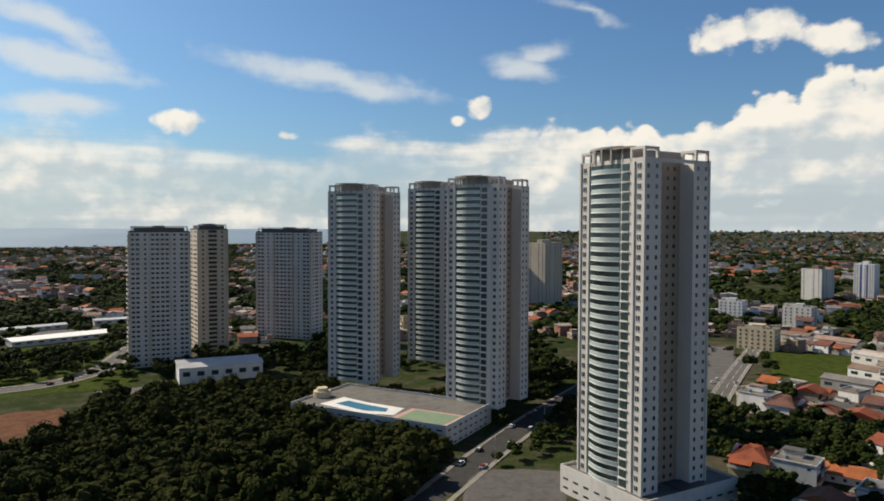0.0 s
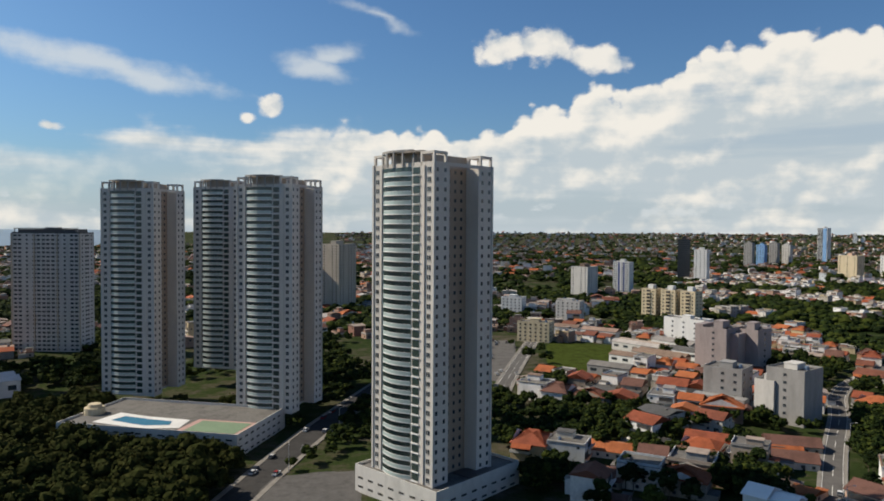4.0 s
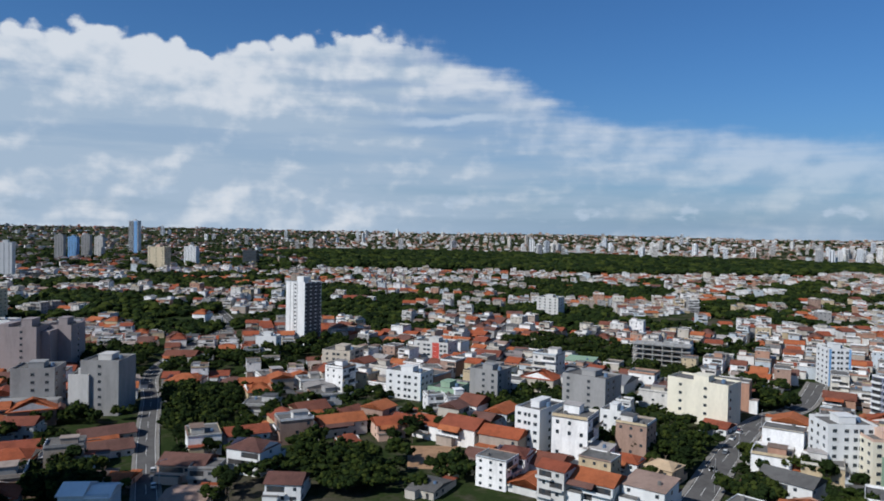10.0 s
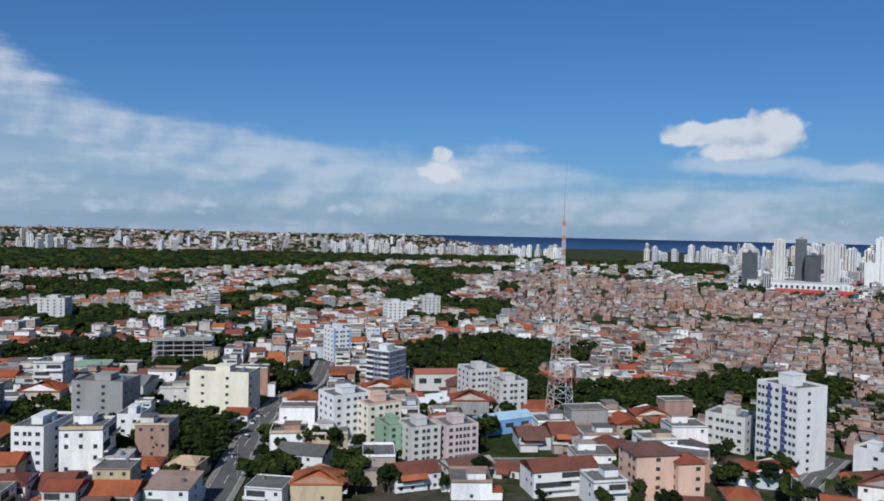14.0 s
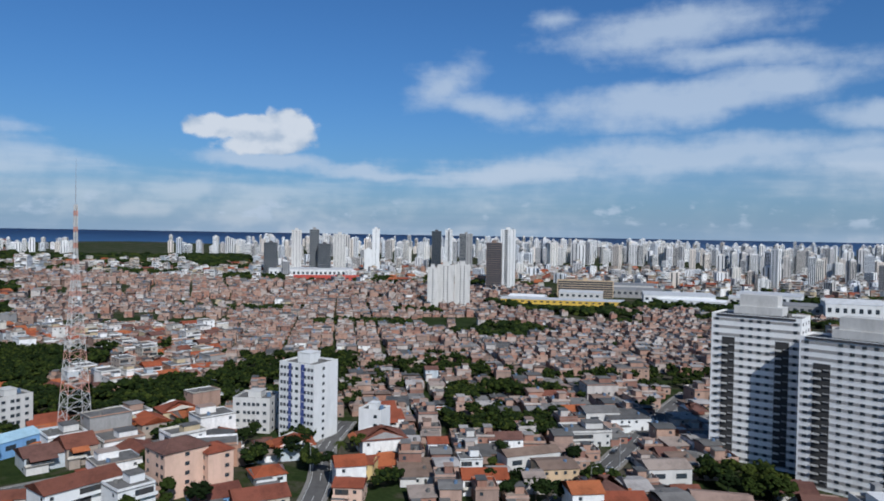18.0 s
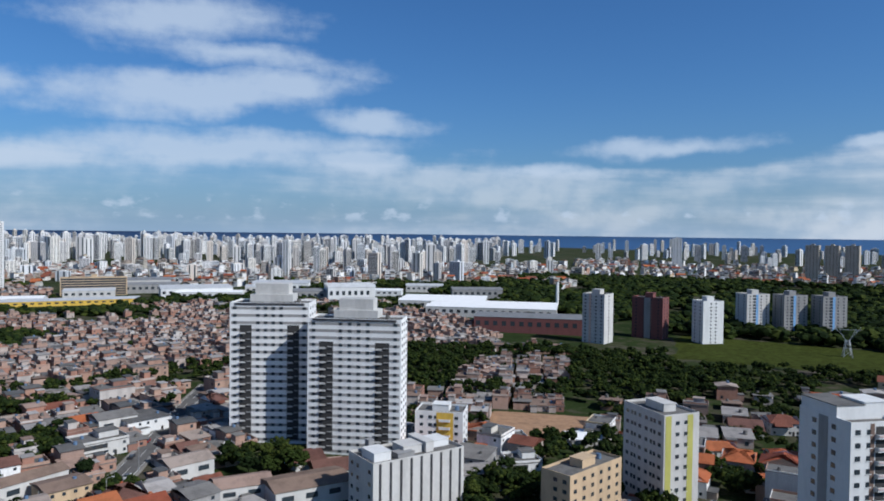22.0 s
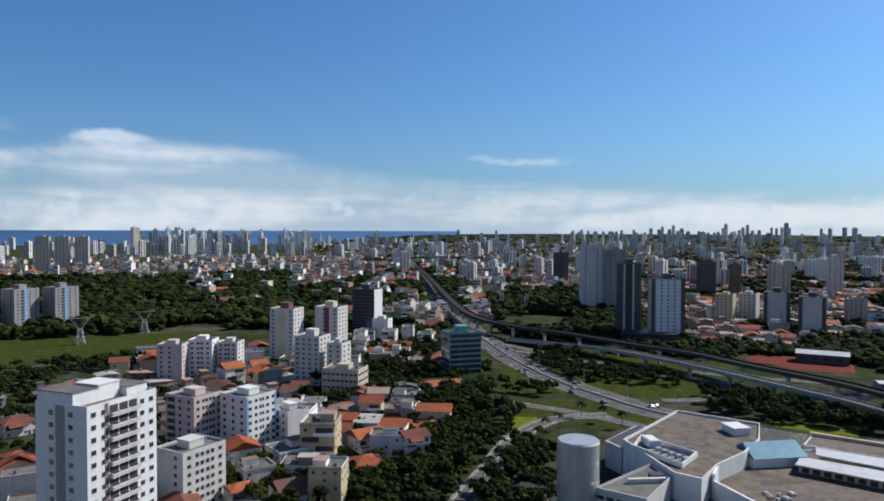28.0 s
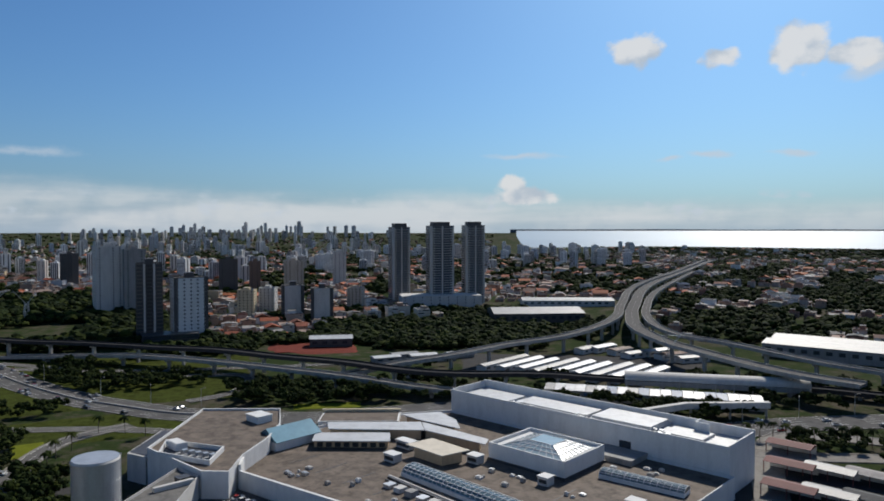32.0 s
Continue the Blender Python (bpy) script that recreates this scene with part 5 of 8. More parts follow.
flats(-104.6, 258, 12, 14, 12.8, 25, offwhite, "wdw", "ww", label="white and rose block of flats", floors=5, small=True)
flats(-107.6, 262, 13, 14, 12.8, 25, pinkish, "wddw", "ww", label="rose-coloured block of flats with grey roof", floors=5, small=True)
flats(-101.9, 379, 15, 16, 20.5, -35, dusk_blue, "bdb", "nwn", label="dusky blue apartment block with white balconies", floors=7, small=True, slabs=white, crown=white)
flats(-109.4, 345, 16, 15, 18, 25, offwhite, "wddw", "www", label="pale grey apartment block", floors=6, small=True)
flats(-111.8, 335, 14, 14, 15, 25, offwhite, "wdw", "www", label="pale apartment block with dark windows", floors=5, small=True)
flats(-97.9, 458, 12, 16, 21, 25, white, "wdw", "www", label="white apartment block with blue trim", floors=7, small=True, stripes=(("f", 0.0, 0.1, blue), ("f", 0.9, 1.0, blue)))
flats(-102.5, 640, 18, 14, 20, 20, white, "wwww", "ww", label="white apartment block among houses", floors=7, small=True)
flats(-105.3, 700, 18, 14, 20, 20, offwhite, "wwww", "ww", label="pale apartment block among houses", floors=7, small=True)
flats(-77.5, 700, 22, 18, 20, -20, offwhite, "wwww", "www", label="pale pink apartment block", floors=7, small=True)
flats(-132.9, 294, 18, 16, 31, -38, white, "ddwdd", "nwnn", label="white nine-storey block with navy vertical bands", floors=10, stripes=(("f", 0.27, 0.35, navy), ("f", 0.62, 0.72, navy)), tank=white)
r = flats(-123.0, 238, 15, 13, 15, 28, salmon, "nwn", "wnww", label="salmon five-storey house block with tiled roof", floors=5, gear=False)
part("roof", Geo().gable(-8.2, 8.2, -7.2, 7.2, 15, 2.6, hip=0.8), tile_o, r)
r = flats(-125.6, 240, 9, 11, 13, 28, salmon, "nw", "nw", label="salmon side block with tiled roof", floors=4, gear=False)
part("roof", Geo().gable(-5, 5, -6, 6, 13, 2.0, hip=0.8), tile_o, r)
flats(-128.9, 308, 16, 14, 14, -20, offwhite, "wddw", "ww", label="white four-storey building under construction", floors=4, small=True)
flats(-138.2, 285, 10, 9, 14, -25, white, "nw", "nn", label="plain white four-storey building", floors=4, small=True)
flats(-145.15, 818, 18, 16, 50, 0, offwhite, "nwwn", "ww", label="pale residential tower in a row of three", floors=17)
flats(-143.8, 812, 19, 16, 49, 0, offwhite, "nwwn", "ww", label="pale residential tower in a row of three", floors=17)
flats(-142.75, 806, 12, 16, 46, 0, offwhite, "nwn", "ww", label="end tower of a pale row", floors=16)
flats(-131.8, 1343, 18, 20, 86, 0, offwhite, "www", "ww", label="tall pale office tower over a shopping centre", floors=26)
flats(-133.2, 1350, 18, 20, 88, 0, grey, "ggg", "ww", label="tall grey office tower over a shopping centre", floors=26)
flats(-135.2, 1390, 24, 20, 80, 0, offwhite, "wwww", "ww", label="wide pale tower behind a shopping centre", floors=25)
flats(-129.8, 1330, 24, 18, 61, 0, charcoal, "gggg", "gg", label="dark tower with white window dots", floors=18, slabs=offwhite)
flats(-134.0, 1330, 24, 18, 61, 0, charcoal, "gggg", "gg", label="dark tower with white window dots", floors=18, slabs=offwhite)
flats(-138.1, 1429, 15, 16, 92, 0, white, "nwn", "ww", label="slim white tower on the skyline", floors=30)
flats(-137.5, 1420, 16, 16, 50, 0, white, "nnn", "ww", label="white block beside a slim tower", floors=16)
flats(-143.0, 1592, 22, 20, 92, 0, charcoal, "ggg", "gg", label="dark glass tower standing on the skyline", floors=28)
flats(-144.0, 1580, 16, 20, 96, 0, white, "wgw", "ww", label="white tower with a glass band", floors=30)
flats(-145.4, 1600, 30, 20, 88, 0, grey, "ggww", "gg", label="grey tower on the skyline", floors=28)
flats(-147.7, 1095, 24, 20, 74, 0, brown, "ggg", "ww", label="brown glass office tower beside a white one", floors=22)
flats(-148.8, 1145, 24, 20, 95, 0, white, "wgww", "ww", label="white tower with open roof frame", floors=30)
flats(-155.0, 1042, 80, 18, 23, 0, tan, "g" * 12, "gg", label="long brown office slab with window bands", floors=7, category="office building")

# ---- twin slabs ----
bright_white = material("fresh_white_paint", [(0.78, 0.775, 0.76)], grain=(0.6, 0.08), stain=0.14)
for az, d, w, dp, h, lab in ((-167.9, 304, 33, 17, 58, "white twin residential slab with stacked dark balconies and a roof block"), (-174.55, 284, 38, 15, 54, "white twin residential slab nearer the street")):
    r = flats(az, d, w, dp, h, -13, bright_white, "wnnwwwwnnw", "www", label=lab, floors=19, slabs=None, tank=offwhite, stripes=())
    part("roof_block", Geo().box(-7, 7, -4, 4, h + 0.9, h + 8.5).box(-9, 9, -5, 5, h + 0.9, h + 4), offwhite, r)
    part("roof_band", Geo().box(-w / 2 + 2, w / 2 - 2, -dp / 2 - 0.25, -dp / 2 - 0.05, h - 0.2, h + 0.7), charcoal, r)
    band = Geo().box(-w / 2 + 0.6, w / 2 - 0.6, -dp / 2 - 0.04, -dp / 2 + 0.01, 1.0, 2.15).mesh("window_band", [greyrib])
    for k in range(19):
        part("window_band", band, None, r, at=(0, 0, k * h / 19))
    # flat dark strips paint the shade of two balcony columns onto the wall
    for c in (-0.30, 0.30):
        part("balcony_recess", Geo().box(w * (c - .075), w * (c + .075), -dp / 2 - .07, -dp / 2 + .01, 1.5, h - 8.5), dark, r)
    tray = Geo().box(-w * .04, w * .04, -dp / 2 - .9, -dp / 2, 0, .16).box(-w * .04, w * .04, -dp / 2 - .9, -dp / 2 - .8, .16, .75).mesh("balcony", [offwhite])
    shelf = Geo().box(-w * .03, w * .03, -dp / 2 - .5, -dp / 2, .6, .95).mesh("ledge", [grey])
    for k in range(1, 16):
        for c in (-0.30, 0.30):
            part("balcony", tray, None, r, at=(w * (c - .04), 0, k * h / 19))
            part("ledge", shelf, None, r, at=(w * (c + .045), 0, k * h / 19))
flats(178.6, 290, 20, 14, 16, -10, white, "wdbw", "ww", label="white block with yellow balcony panels", floors=5, small=True, stripes=(("f", 0.45, 0.8, yellow),))
slots = flats(-178.6, 222, 34, 16, 19, 32, offwhite, "nnnnnnnnn", "wwnw", label="grey-white building with tall window slots and roof plant", floors=5, small=True, stripes=tuple(("f", .06 + .11 * k, .085 + .11 * k, charcoal) for k in range(9)))
for x0, x1, y0, y1, hh in ((-15, -9, -5, 3, 2.8), (-7, -1, -6, -2, 1.6), (4, 7, -5, 6, 3.4), (9, 15, -2, 5, 2.2), (-12, -10, 4, 6.5, 4.2)):
    part("roof_plant", Geo().box(x0, x1, y0, y1, 19.08, 19 + hh).box(x0 - .15, x1 + .15, y0 - .15, y1 + .15, 19 + hh, 19.15 + hh), (white, offwhite, grey)[int(x1) % 3], slots)
flats(161.3, 243, 14, 22, 33, 38, offwhite, "nwwn", "wdwwdw", label="nine-storey block with yellow-green corner stripes", floors=9, small=True, stripes=(("f", 0.04, 0.2, lime), ("f", 0.66, 0.82, lime)))
flats(167.2, 224, 28, 11, 18, 55, tan, "wwwwww", "nww", label="ochre block of flats with a grey sheet roof", floors=6, small=True)
# grey panel on the left flank paints a recess's shade on flat wall
pale_tower = flats(147.6, 203, 23, 18, 48, 42, white, "wwbbbww", "nwnwn", label="white tower with pink-railed balconies", floors=15, slabs=None, stripes=(("f", 0.235, 0.285, brown), ("l", 0.42, 0.6, grey)), tank=white)
rail_mesh = Geo().box(-4.6, 4.6, -10.3, -10.2, .45, 1.0).mesh("balcony_rail", [pinkish])
for k in range(1, 15):
    part("balcony_rail", rail_mesh, None, pale_tower, at=(0, 0, k * 3.2))
part("penthouse", Geo().box(-11.3, -3.5, -4, 8.6, 48.1, 51.6).box(4, 11.2, -6, 4, 48.1, 50.4), white, pale_tower)
part("penthouse_roof", Geo().box(-11.5, -3.3, -4.2, 8.8, 51.6, 51.85).box(3.8, 11.4, -6.2, 4.2, 50.4, 50.6), slab, pale_tower)
flats(140.9, 300, 15, 16, 26, 42, pinkish, "wddw", "bww", label="rose and white block of flats", floors=9, small=True)
flats(136.9, 296, 16, 16, 26, 42, white, "wwdww", "www", label="pale blue-white block of flats", floors=9, small=True, stripes=(("f", 0.0, 0.06, blue), ("f", 0.94, 1.0, blue)))
flats(133.7, 300, 10, 14, 18, 30, white, "nn", "bw", label="white block with rear balconies", floors=6, small=True)
flats(141.2, 248, 18, 14, 20, 40, offwhite, "wddw", "nw", label="grey-white block with a stained roof terrace", floors=7, small=True)
flats(166.2, 610, 20, 18, 41, -25, offwhite, "wwww", "nwn", label="white and rose tower beside a factory", floors=14, stripes=(("f", 0.3, 0.4, salmon),))
flats(162.2, 655, 28, 16, 36, -20, maroon, "wwww", "ww", label="dark maroon block of flats", floors=12, stripes=(("f", 0.4, 0.6, grey),))
flats(158.0, 645, 20, 16, 36, 35, white, "nwwn", "ww", label="white block of flats beside a maroon one", floors=12)
for k in range(3):
    flats(154.9 - k * 2.5, 735 + 8 * k, 24, 18, 37, 35, (offwhite, grey, grey)[k], "wgww", "ww", label="grey-blue residential tower in a row", floors=13, stripes=(("f", 0.4, 0.5, blue),))
for k in range(3):
    flats(151.0 - k * 1.25, 1800, 28, 20, 76, -10, beige, "wwww", "ww", label="beige tower of a far trio", floors=25)
flats(160.3, 2062, 26, 24, 82, 0, white, "www", "ww", label="tall white tower on the skyline", floors=27)
flats(133.9, 522, 19, 16, 36, -28, offwhite, "wnnw", "www", label="white tower with a dark red roof tank and cream panel", floors=12, stripes=(("f", 0.35, 0.65, cream),), tank=maroon)
flats(130.4, 530, 19, 16, 36, -28, offwhite, "nwnw", "www", label="white tower with maroon panel and cream roof tank", floors=12, stripes=(("f", 0.4, 0.62, maroon),), tank=cream)
flats(127.5, 641, 22, 16, 40, -28, charcoal, "gggg", "www", label="dark tower with white side", floors=13, stripes=(("r", 0.0, 1.0, white),))
flats(131.9, 434, 17, 15, 29, -28, offwhite, "wwww", "www", label="pale grey ten-storey block", floors=10)
flats(129.8, 425, 10, 12, 26, -28, offwhite, "ww", "ww", label="pale stair block beside flats", floors=9, small=True)
flats(119.9, 465, 22, 18, 27, 20, teal, "ggg", "gg", label="green glass office block with pale bands", floors=8, slabs=offwhite, category="office building")
flats(129.3, 402, 22, 16, 15, -22, beige, "dddd", "dd", label="beige four-storey building with wide windows", floors=4, small=True)
flats(142.4, 455, 15, 13, 23, -20, pinkish, "wwn", "ww", label="rose-white block of flats", floors=8, small=True)
flats(140.2, 462, 15, 13, 24, -20, white, "wdw", "ww", label="white block of flats", floors=8, small=True)
flats(138.2, 462, 13, 13, 22, -20, offwhite, "wdw", "ww", label="pale block of flats", floors=8, small=True)
flats(126.3, 600, 14, 12, 18, -20, white, "nn", "w", label="plain white building far off", floors=6, small=True)
flats(109.4, 855, 28, 24, 76, 10, offwhite, "wnww", "www", label="tall grey residential tower on a wooded hill", floors=25)
flats(107.7, 850, 22, 22, 72, 10, grey, "wnw", "www", label="grey residential tower beside its twin", floors=24)
flats(106.6, 640, 21, 20, 66, 0, charcoal, "gbg", "www", label="dark residential tower with a white balcony column", floors=21, slabs=charcoal, stripes=(("f", 0.28, 0.36, offwhite), ("f", 0.64, 0.72, offwhite), ("l", 0.3, 0.7, offwhite)))
flats(103.8, 636, 28, 20, 54, 10, white, "wwwww", "www", label="white tower framed in dark cladding", floors=17, stripes=(("f", 0.0, 0.12, charcoal), ("f", 0.88, 1.0, charcoal)), crown=charcoal)
flats(105.2, 620, 44, 26, 9, 5, charcoal, "gggggg", "gg", label="dark podium of the residential towers", floors=2, gear=False)
flats(96.0, 766, 24, 18, 35, 0, charcoal, "wwww", "ww", label="mid-rise block framed in dark panels", floors=11, stripes=(("f", 0.15, 0.85, offwhite),))
flats(93.7, 740, 23, 18, 34, 0, charcoal, "wwww", "ww", label="mid-rise block framed in dark panels", floors=11, stripes=(("f", 0.15, 0.85, offwhite),))
flats(99.5, 800, 18, 14, 28, -15, cream, "wwww", "ww", label="cream block of flats on the slope", floors=9, small=True)
flats(97.9, 820, 18, 14, 28, -15, offwhite, "wwww", "ww", label="pale block of flats on the slope", floors=9, small=True)
flats(91.0, 830, 18, 14, 26, -15, beige, "wwww", "ww", label="beige block of flats on the slope", floors=9, small=True)
slate = material("slate_cladding", [(0.21, 0.23, 0.26)], grain=(0.6, 0.12), stain=0.2)
for az, d, w, h in ((87.5, 900, 22, 97), (84.2, 878, 30, 98), (81.5, 893, 24, 98)):
    r = flats(az, d, w, 22, h, 18, slate, "bggggb", "ggg", label="very tall slate and white residential tower", floors=32, slabs=offwhite, stripes=(("f", 0.0, 0.07, offwhite), ("f", 0.47, 0.53, offwhite), ("f", 0.93, 1.0, offwhite), ("r", 0.0, 0.2, offwhite), ("l", 0.0, 0.2, offwhite)), crown=charcoal, tank=charcoal)
    part("roof_block", Geo().box(-w * .36, w * .36, -7, 7, h + .9, h + 5.5), charcoal, r)
flats(84.2, 855, 98, 40, 14, 8, offwhite, "wn" * 9, "wnwn", label="long pale podium under three tall towers", floors=4, gear=False)
flats(100.9, 1050, 26, 20, 52, 0, charcoal, "wnw", "ww", label="dark brown residential tower", floors=17)
flats(98.9, 1060, 16, 18, 48, 0, brown, "ww", "ww", label="slim brown residential tower on the slope", floors=16)
flats(95.9, 1120, 30, 20, 46, 0, beige, "wwnww", "ww", label="broad beige residential tower on the slope", floors=15)
flats(92.3, 1200, 22, 20, 56, 0, offwhite, "www", "ww", label="pale residential tower on the hill", floors=18)
flats(111.9, 1250, 26, 20, 56, 0, charcoal, "ggn", "ww", label="dark tower behind the hill", floors=18)



# ---- concrete frame of an unfinished building ----
fr = thing("unfinished_building", "unfinished concrete frame of four open floors", "building", stand(-86.2, 480, -8, 0, 20))
for k in range(5):
    part("floor_slab", Geo().box(-18, 18, -8, 8, k * 3.2, k * 3.2 + 0.3), concrete, fr)
for x in range(-17, 18, 6):
    for y in (-7.4, 0, 7.4):
        part("column", Geo().box(x - .25, x + .25, y - .25, y + .25, -1, 15.5), concrete, fr)
part("infill_wall", Geo().box(-17, 17, 3, 3.2, 0.3, 12.8), brick_o, fr)
wh = thing("white_house", "white house with a bright white sheet roof", "house", stand(-42.2, 232, -20, 0, 8))
part("wall", Geo().box(-7, 7, -5.5, 5.5, -3, 7), white, wh)
part("roof", Geo().gable(-7.6, 0.2, -6, 6, 7, 2.2, thick=.2), roof_bright, wh)
part("roof", Geo().gable(0.3, 7.6, -6, 6, 6.2, 1.8, thick=.2), roof_bright, wh)
for x in (-4.5, -1.5, 3.5):
    part("window", Geo().box(x - .6, x + .6, -5.57, -5.45, 3.8, 5), glass, wh)
# ---- shopping centre below the last heading; its own plan axes ----
MALL = pose(-331.0, 41.4, -1.0, 0, 0, 41.16)
ZONES.append((52, 121, 205, 384))


def mall_part(name, label, category="building"):
    return thing(name, label, category, MALL)


def rim(outline, z0, z1, t=0.35):
    """A low wall along a plan outline (counter-clockwise)."""
    g = Geo()
    n = len(outline)
    cx, cy = sum(p[0] for p in outline) / n, sum(p[1] for p in outline) / n
    inner = []
    for x, y in outline:
        d = math.hypot(x - cx, y - cy)
        inner.append((x - (x - cx) / d * t * 1.4, y - (y - cy) / d * t * 1.4))
    for i in range(n):
        j = (i + 1) % n
        g.prism([outline[i], outline[j], inner[j], inner[i]], z0, z1)
    return g


box = mall_part("cinema_block", "large white windowless block with deep roof parapet")
part("wall", Geo().box(-3, 129, 0, 25, -2, 16), white, box)
part("roof_deck", Geo().box(-2.4, 128.4, 0.6, 24.4, 16, 16.1), roof_white, box)
part("parapet", Geo().box(-3, 129, 0, 0.6, 16, 19).box(-3, 129, 24.4, 25, 16, 20).box(-3, -2.4, .6, 24.4, 16, 19.4).box(128.4, 129, .6, 24.4, 16, 19.4), white, box)
for x0, x1, y0, y1, h in ((4, 26, 6, 20, 17), (30, 66, 8, 21, 17.4), (70, 96, 6, 22, 18.6), (100, 116, 8, 19, 17.2)):
    part("raised_roof", Geo().box(x0, x1, y0, y1, 16.1, h), roof_white, box)
part("step_wall", Geo().box(108, 108.6, 19, 24.4, 16.1, 20.5).box(108.6, 114, 19, 19.6, 16.1, 20.5), white, box)
q = random.Random(8)
for i in range(26):
    x, y = q.choice((q.uniform(28, 40), q.uniform(60, 76), q.uniform(92, 104))), q.uniform(3, 9)
    part("air_unit", Geo().box(x - .9, x + .9, y - .7, y + .7, 16.1, 17.6).cyl(x, y, 17.6, 17.8, .5, .5, 10), steel, box)
part("doorway", Geo().box(86, 91, -0.08, 0.05, 8.2, 13), glass, box)
part("lower_link", Geo().box(76, 98, -13, 0, 8.1, 10.2), grey, box)
low = mall_part("mall_main_hall", "wide low shopping hall with a stained brown roof")
out = [(-22, -100), (4, -118), (60, -111), (96, -98), (131, -62), (131, -0.1), (-3.1, -0.1), (-30, -40)]
part("wall", Geo().prism(out, -2, 8), white, low)
part("roof_deck", Geo().prism([(x * 0.985 + 0.7, y * 0.985 - 0.8) for x, y in out], 8, 8.1), roofing, low)
part("parapet", rim(out, 8, 9.1), white, low)
part("screen_wall", Geo().prism([(4, -118.8), (60.4, -111.8), (60, -110.8), (4.2, -117.8)], 5, 11.5).prism([(4, -118.8), (4.2, -117.8), (-8, -108), (-8.8, -108.6)], 5, 13.5), white, low)
q = random.Random(14)
for x0, x1, y0, y1, n in ((56, 128, -64, -47, 14), (92, 126, -22, -4, 6), (4, 38, -108, -86, 9), (46, 94, -104, -94, 8)):
    for i in range(n):
        x, y, w, h = q.uniform(x0, x1), q.uniform(y0, y1), q.uniform(.5, 1.3), q.uniform(.5, 1.3)
        part("roof_unit", Geo().box(x - w, x + w, y - w * .7, y + w * .7, 8.1, 8.1 + h).box(x - w * .6, x + w * .6, y - w * .5, y + w * .5, 8.1 + h, 8.3 + h), (steel, offwhite, grey, white)[i % 4], low)
for i in range(8):
    x = 2 + i * 15.5
    part("roof_seam", Geo().box(x, x + .35, -96 if x < 90 else -60, -81 if x < 90 else -46, 8.1, 8.16), charcoal, low)
wing = mall_part("mall_west_wing", "higher wing with a stained brown roof and white parapet")
wo = [(-73.5, -90), (-35.5, -133), (3, -132), (10, -126), (-2, -113.5), (-13, -95.5), (-28, -79.5), (-48, -66)]
part("wall", Geo().prism(wo, -2, 13.5), white, wing)
part("roof_deck", Geo().prism([(x * 0.985 - .4, y * 0.985 - 1.6) for x, y in wo], 13.5, 13.6), roofing, wing)
part("parapet", rim(wo, 13.5, 14.5, 0.5), white, wing)
part("stair_house", Geo().box(-44, -35, -86, -79, 13.6, 16.4).box(-44.3, -34.7, -86.3, -78.7, 16.4, 16.7), white, wing)
part("plant_pit", Geo().prism([(-36, -125), (-24.5, -132.6), (-4, -126), (-13.5, -115.5)], 13.6, 13.9), charcoal, wing)
part("plant_wall", rim([(-37.5, -124.7), (-25, -133.8), (-2.5, -126), (-13.3, -114.2)], 13.6, 15.4, 0.5), white, wing)
for i in range(5):
    part("air_unit", Geo().box(-21 + i * 3.0, -19.2 + i * 3.0, -127 + i * 1.1, -125.2 + i * 1.1, 13.9, 15.6), steel, wing)
    part("duct", Geo().beam((-20 + i * 3.0, -127.6 + i * 1.1, 14.5), (-20 + i * 3.0, -130 + i * 1.1, 14.5), 0.7), offwhite, wing)
part("chiller", Geo().box(-33, -25, -127, -122.5, 13.9, 16.4).box(-32.6, -25.4, -126.6, -122.9, 16.4, 16.6), white, wing)
side_block = mall_part("mall_service_block", "grey-walled service block with a dark flat roof")
part("wall", Geo().prism([(-66, -113), (-46, -136), (-36, -133.4), (-59.5, -107)], -2, 10.8), offwhite, side_block)
part("roof_deck", Geo().prism([(-65, -113), (-46.4, -134.8), (-37.4, -132.6), (-59.6, -108.2)], 10.8, 10.95), charcoal, side_block)
low_roof = mall_part("mall_rear_wing", "low rear wing with a brown roof behind a cream wall")
part("wall", Geo().prism([(-42, -46), (-31, -58), (-5, -33), (-16, -21)], 8, 10), white, low_roof)
part("roof_deck", Geo().prism([(-41, -46.2), (-31, -57), (-6, -33.2), (-16, -22.4)], 10, 10.1), roofing, low_roof)
part("rear_wall", Geo().prism([(-43, -46), (-42, -47), (-15.5, -21.6), (-16.5, -20.6)], 8, 11.4), cream, low_roof)
off = mall_part("mall_office_block", "white office block with dark window bands")
oo = [(-11, -133.4), (8, -162), (20, -150), (2, -132.4)]
part("wall", Geo().prism(oo, -2, 12), offwhite, off)
part("roof_deck", Geo().prism([(x * 0.97 - .1, y * 0.985 - 2.2) for x, y in oo], 12, 12.1), slab, off)
part("parapet", rim(oo, 12, 13), offwhite, off)
for k in range(4):
    z = 1.0 + k * 2.8
    for (ax, ay), (bx, by) in ((oo[0], oo[1]), (oo[1], oo[2])):
        d = Vector((bx - ax, by - ay, 0)).normalized()
        nn = Vector((d.y, -d.x, 0)) * 0.08
        for j in range(5):
            l = math.hypot(bx - ax, by - ay) / 5
            a, b = Vector((ax, ay, 0)) + d * (l * j + .4) + nn, Vector((ax, ay, 0)) + d * (l * j + l - .4) + nn
            part("window", Geo().poly(((a.x, a.y, z), (b.x, b.y, z), (b.x, b.y, z + 1.3), (a.x, a.y, z + 1.3))), glass, off)
part("roof_shed", Geo().box(0, 3.4, -140, -136, 12.1, 13.8).box(-.2, 3.6, -140.2, -135.8, 13.8, 14), charcoal, off)
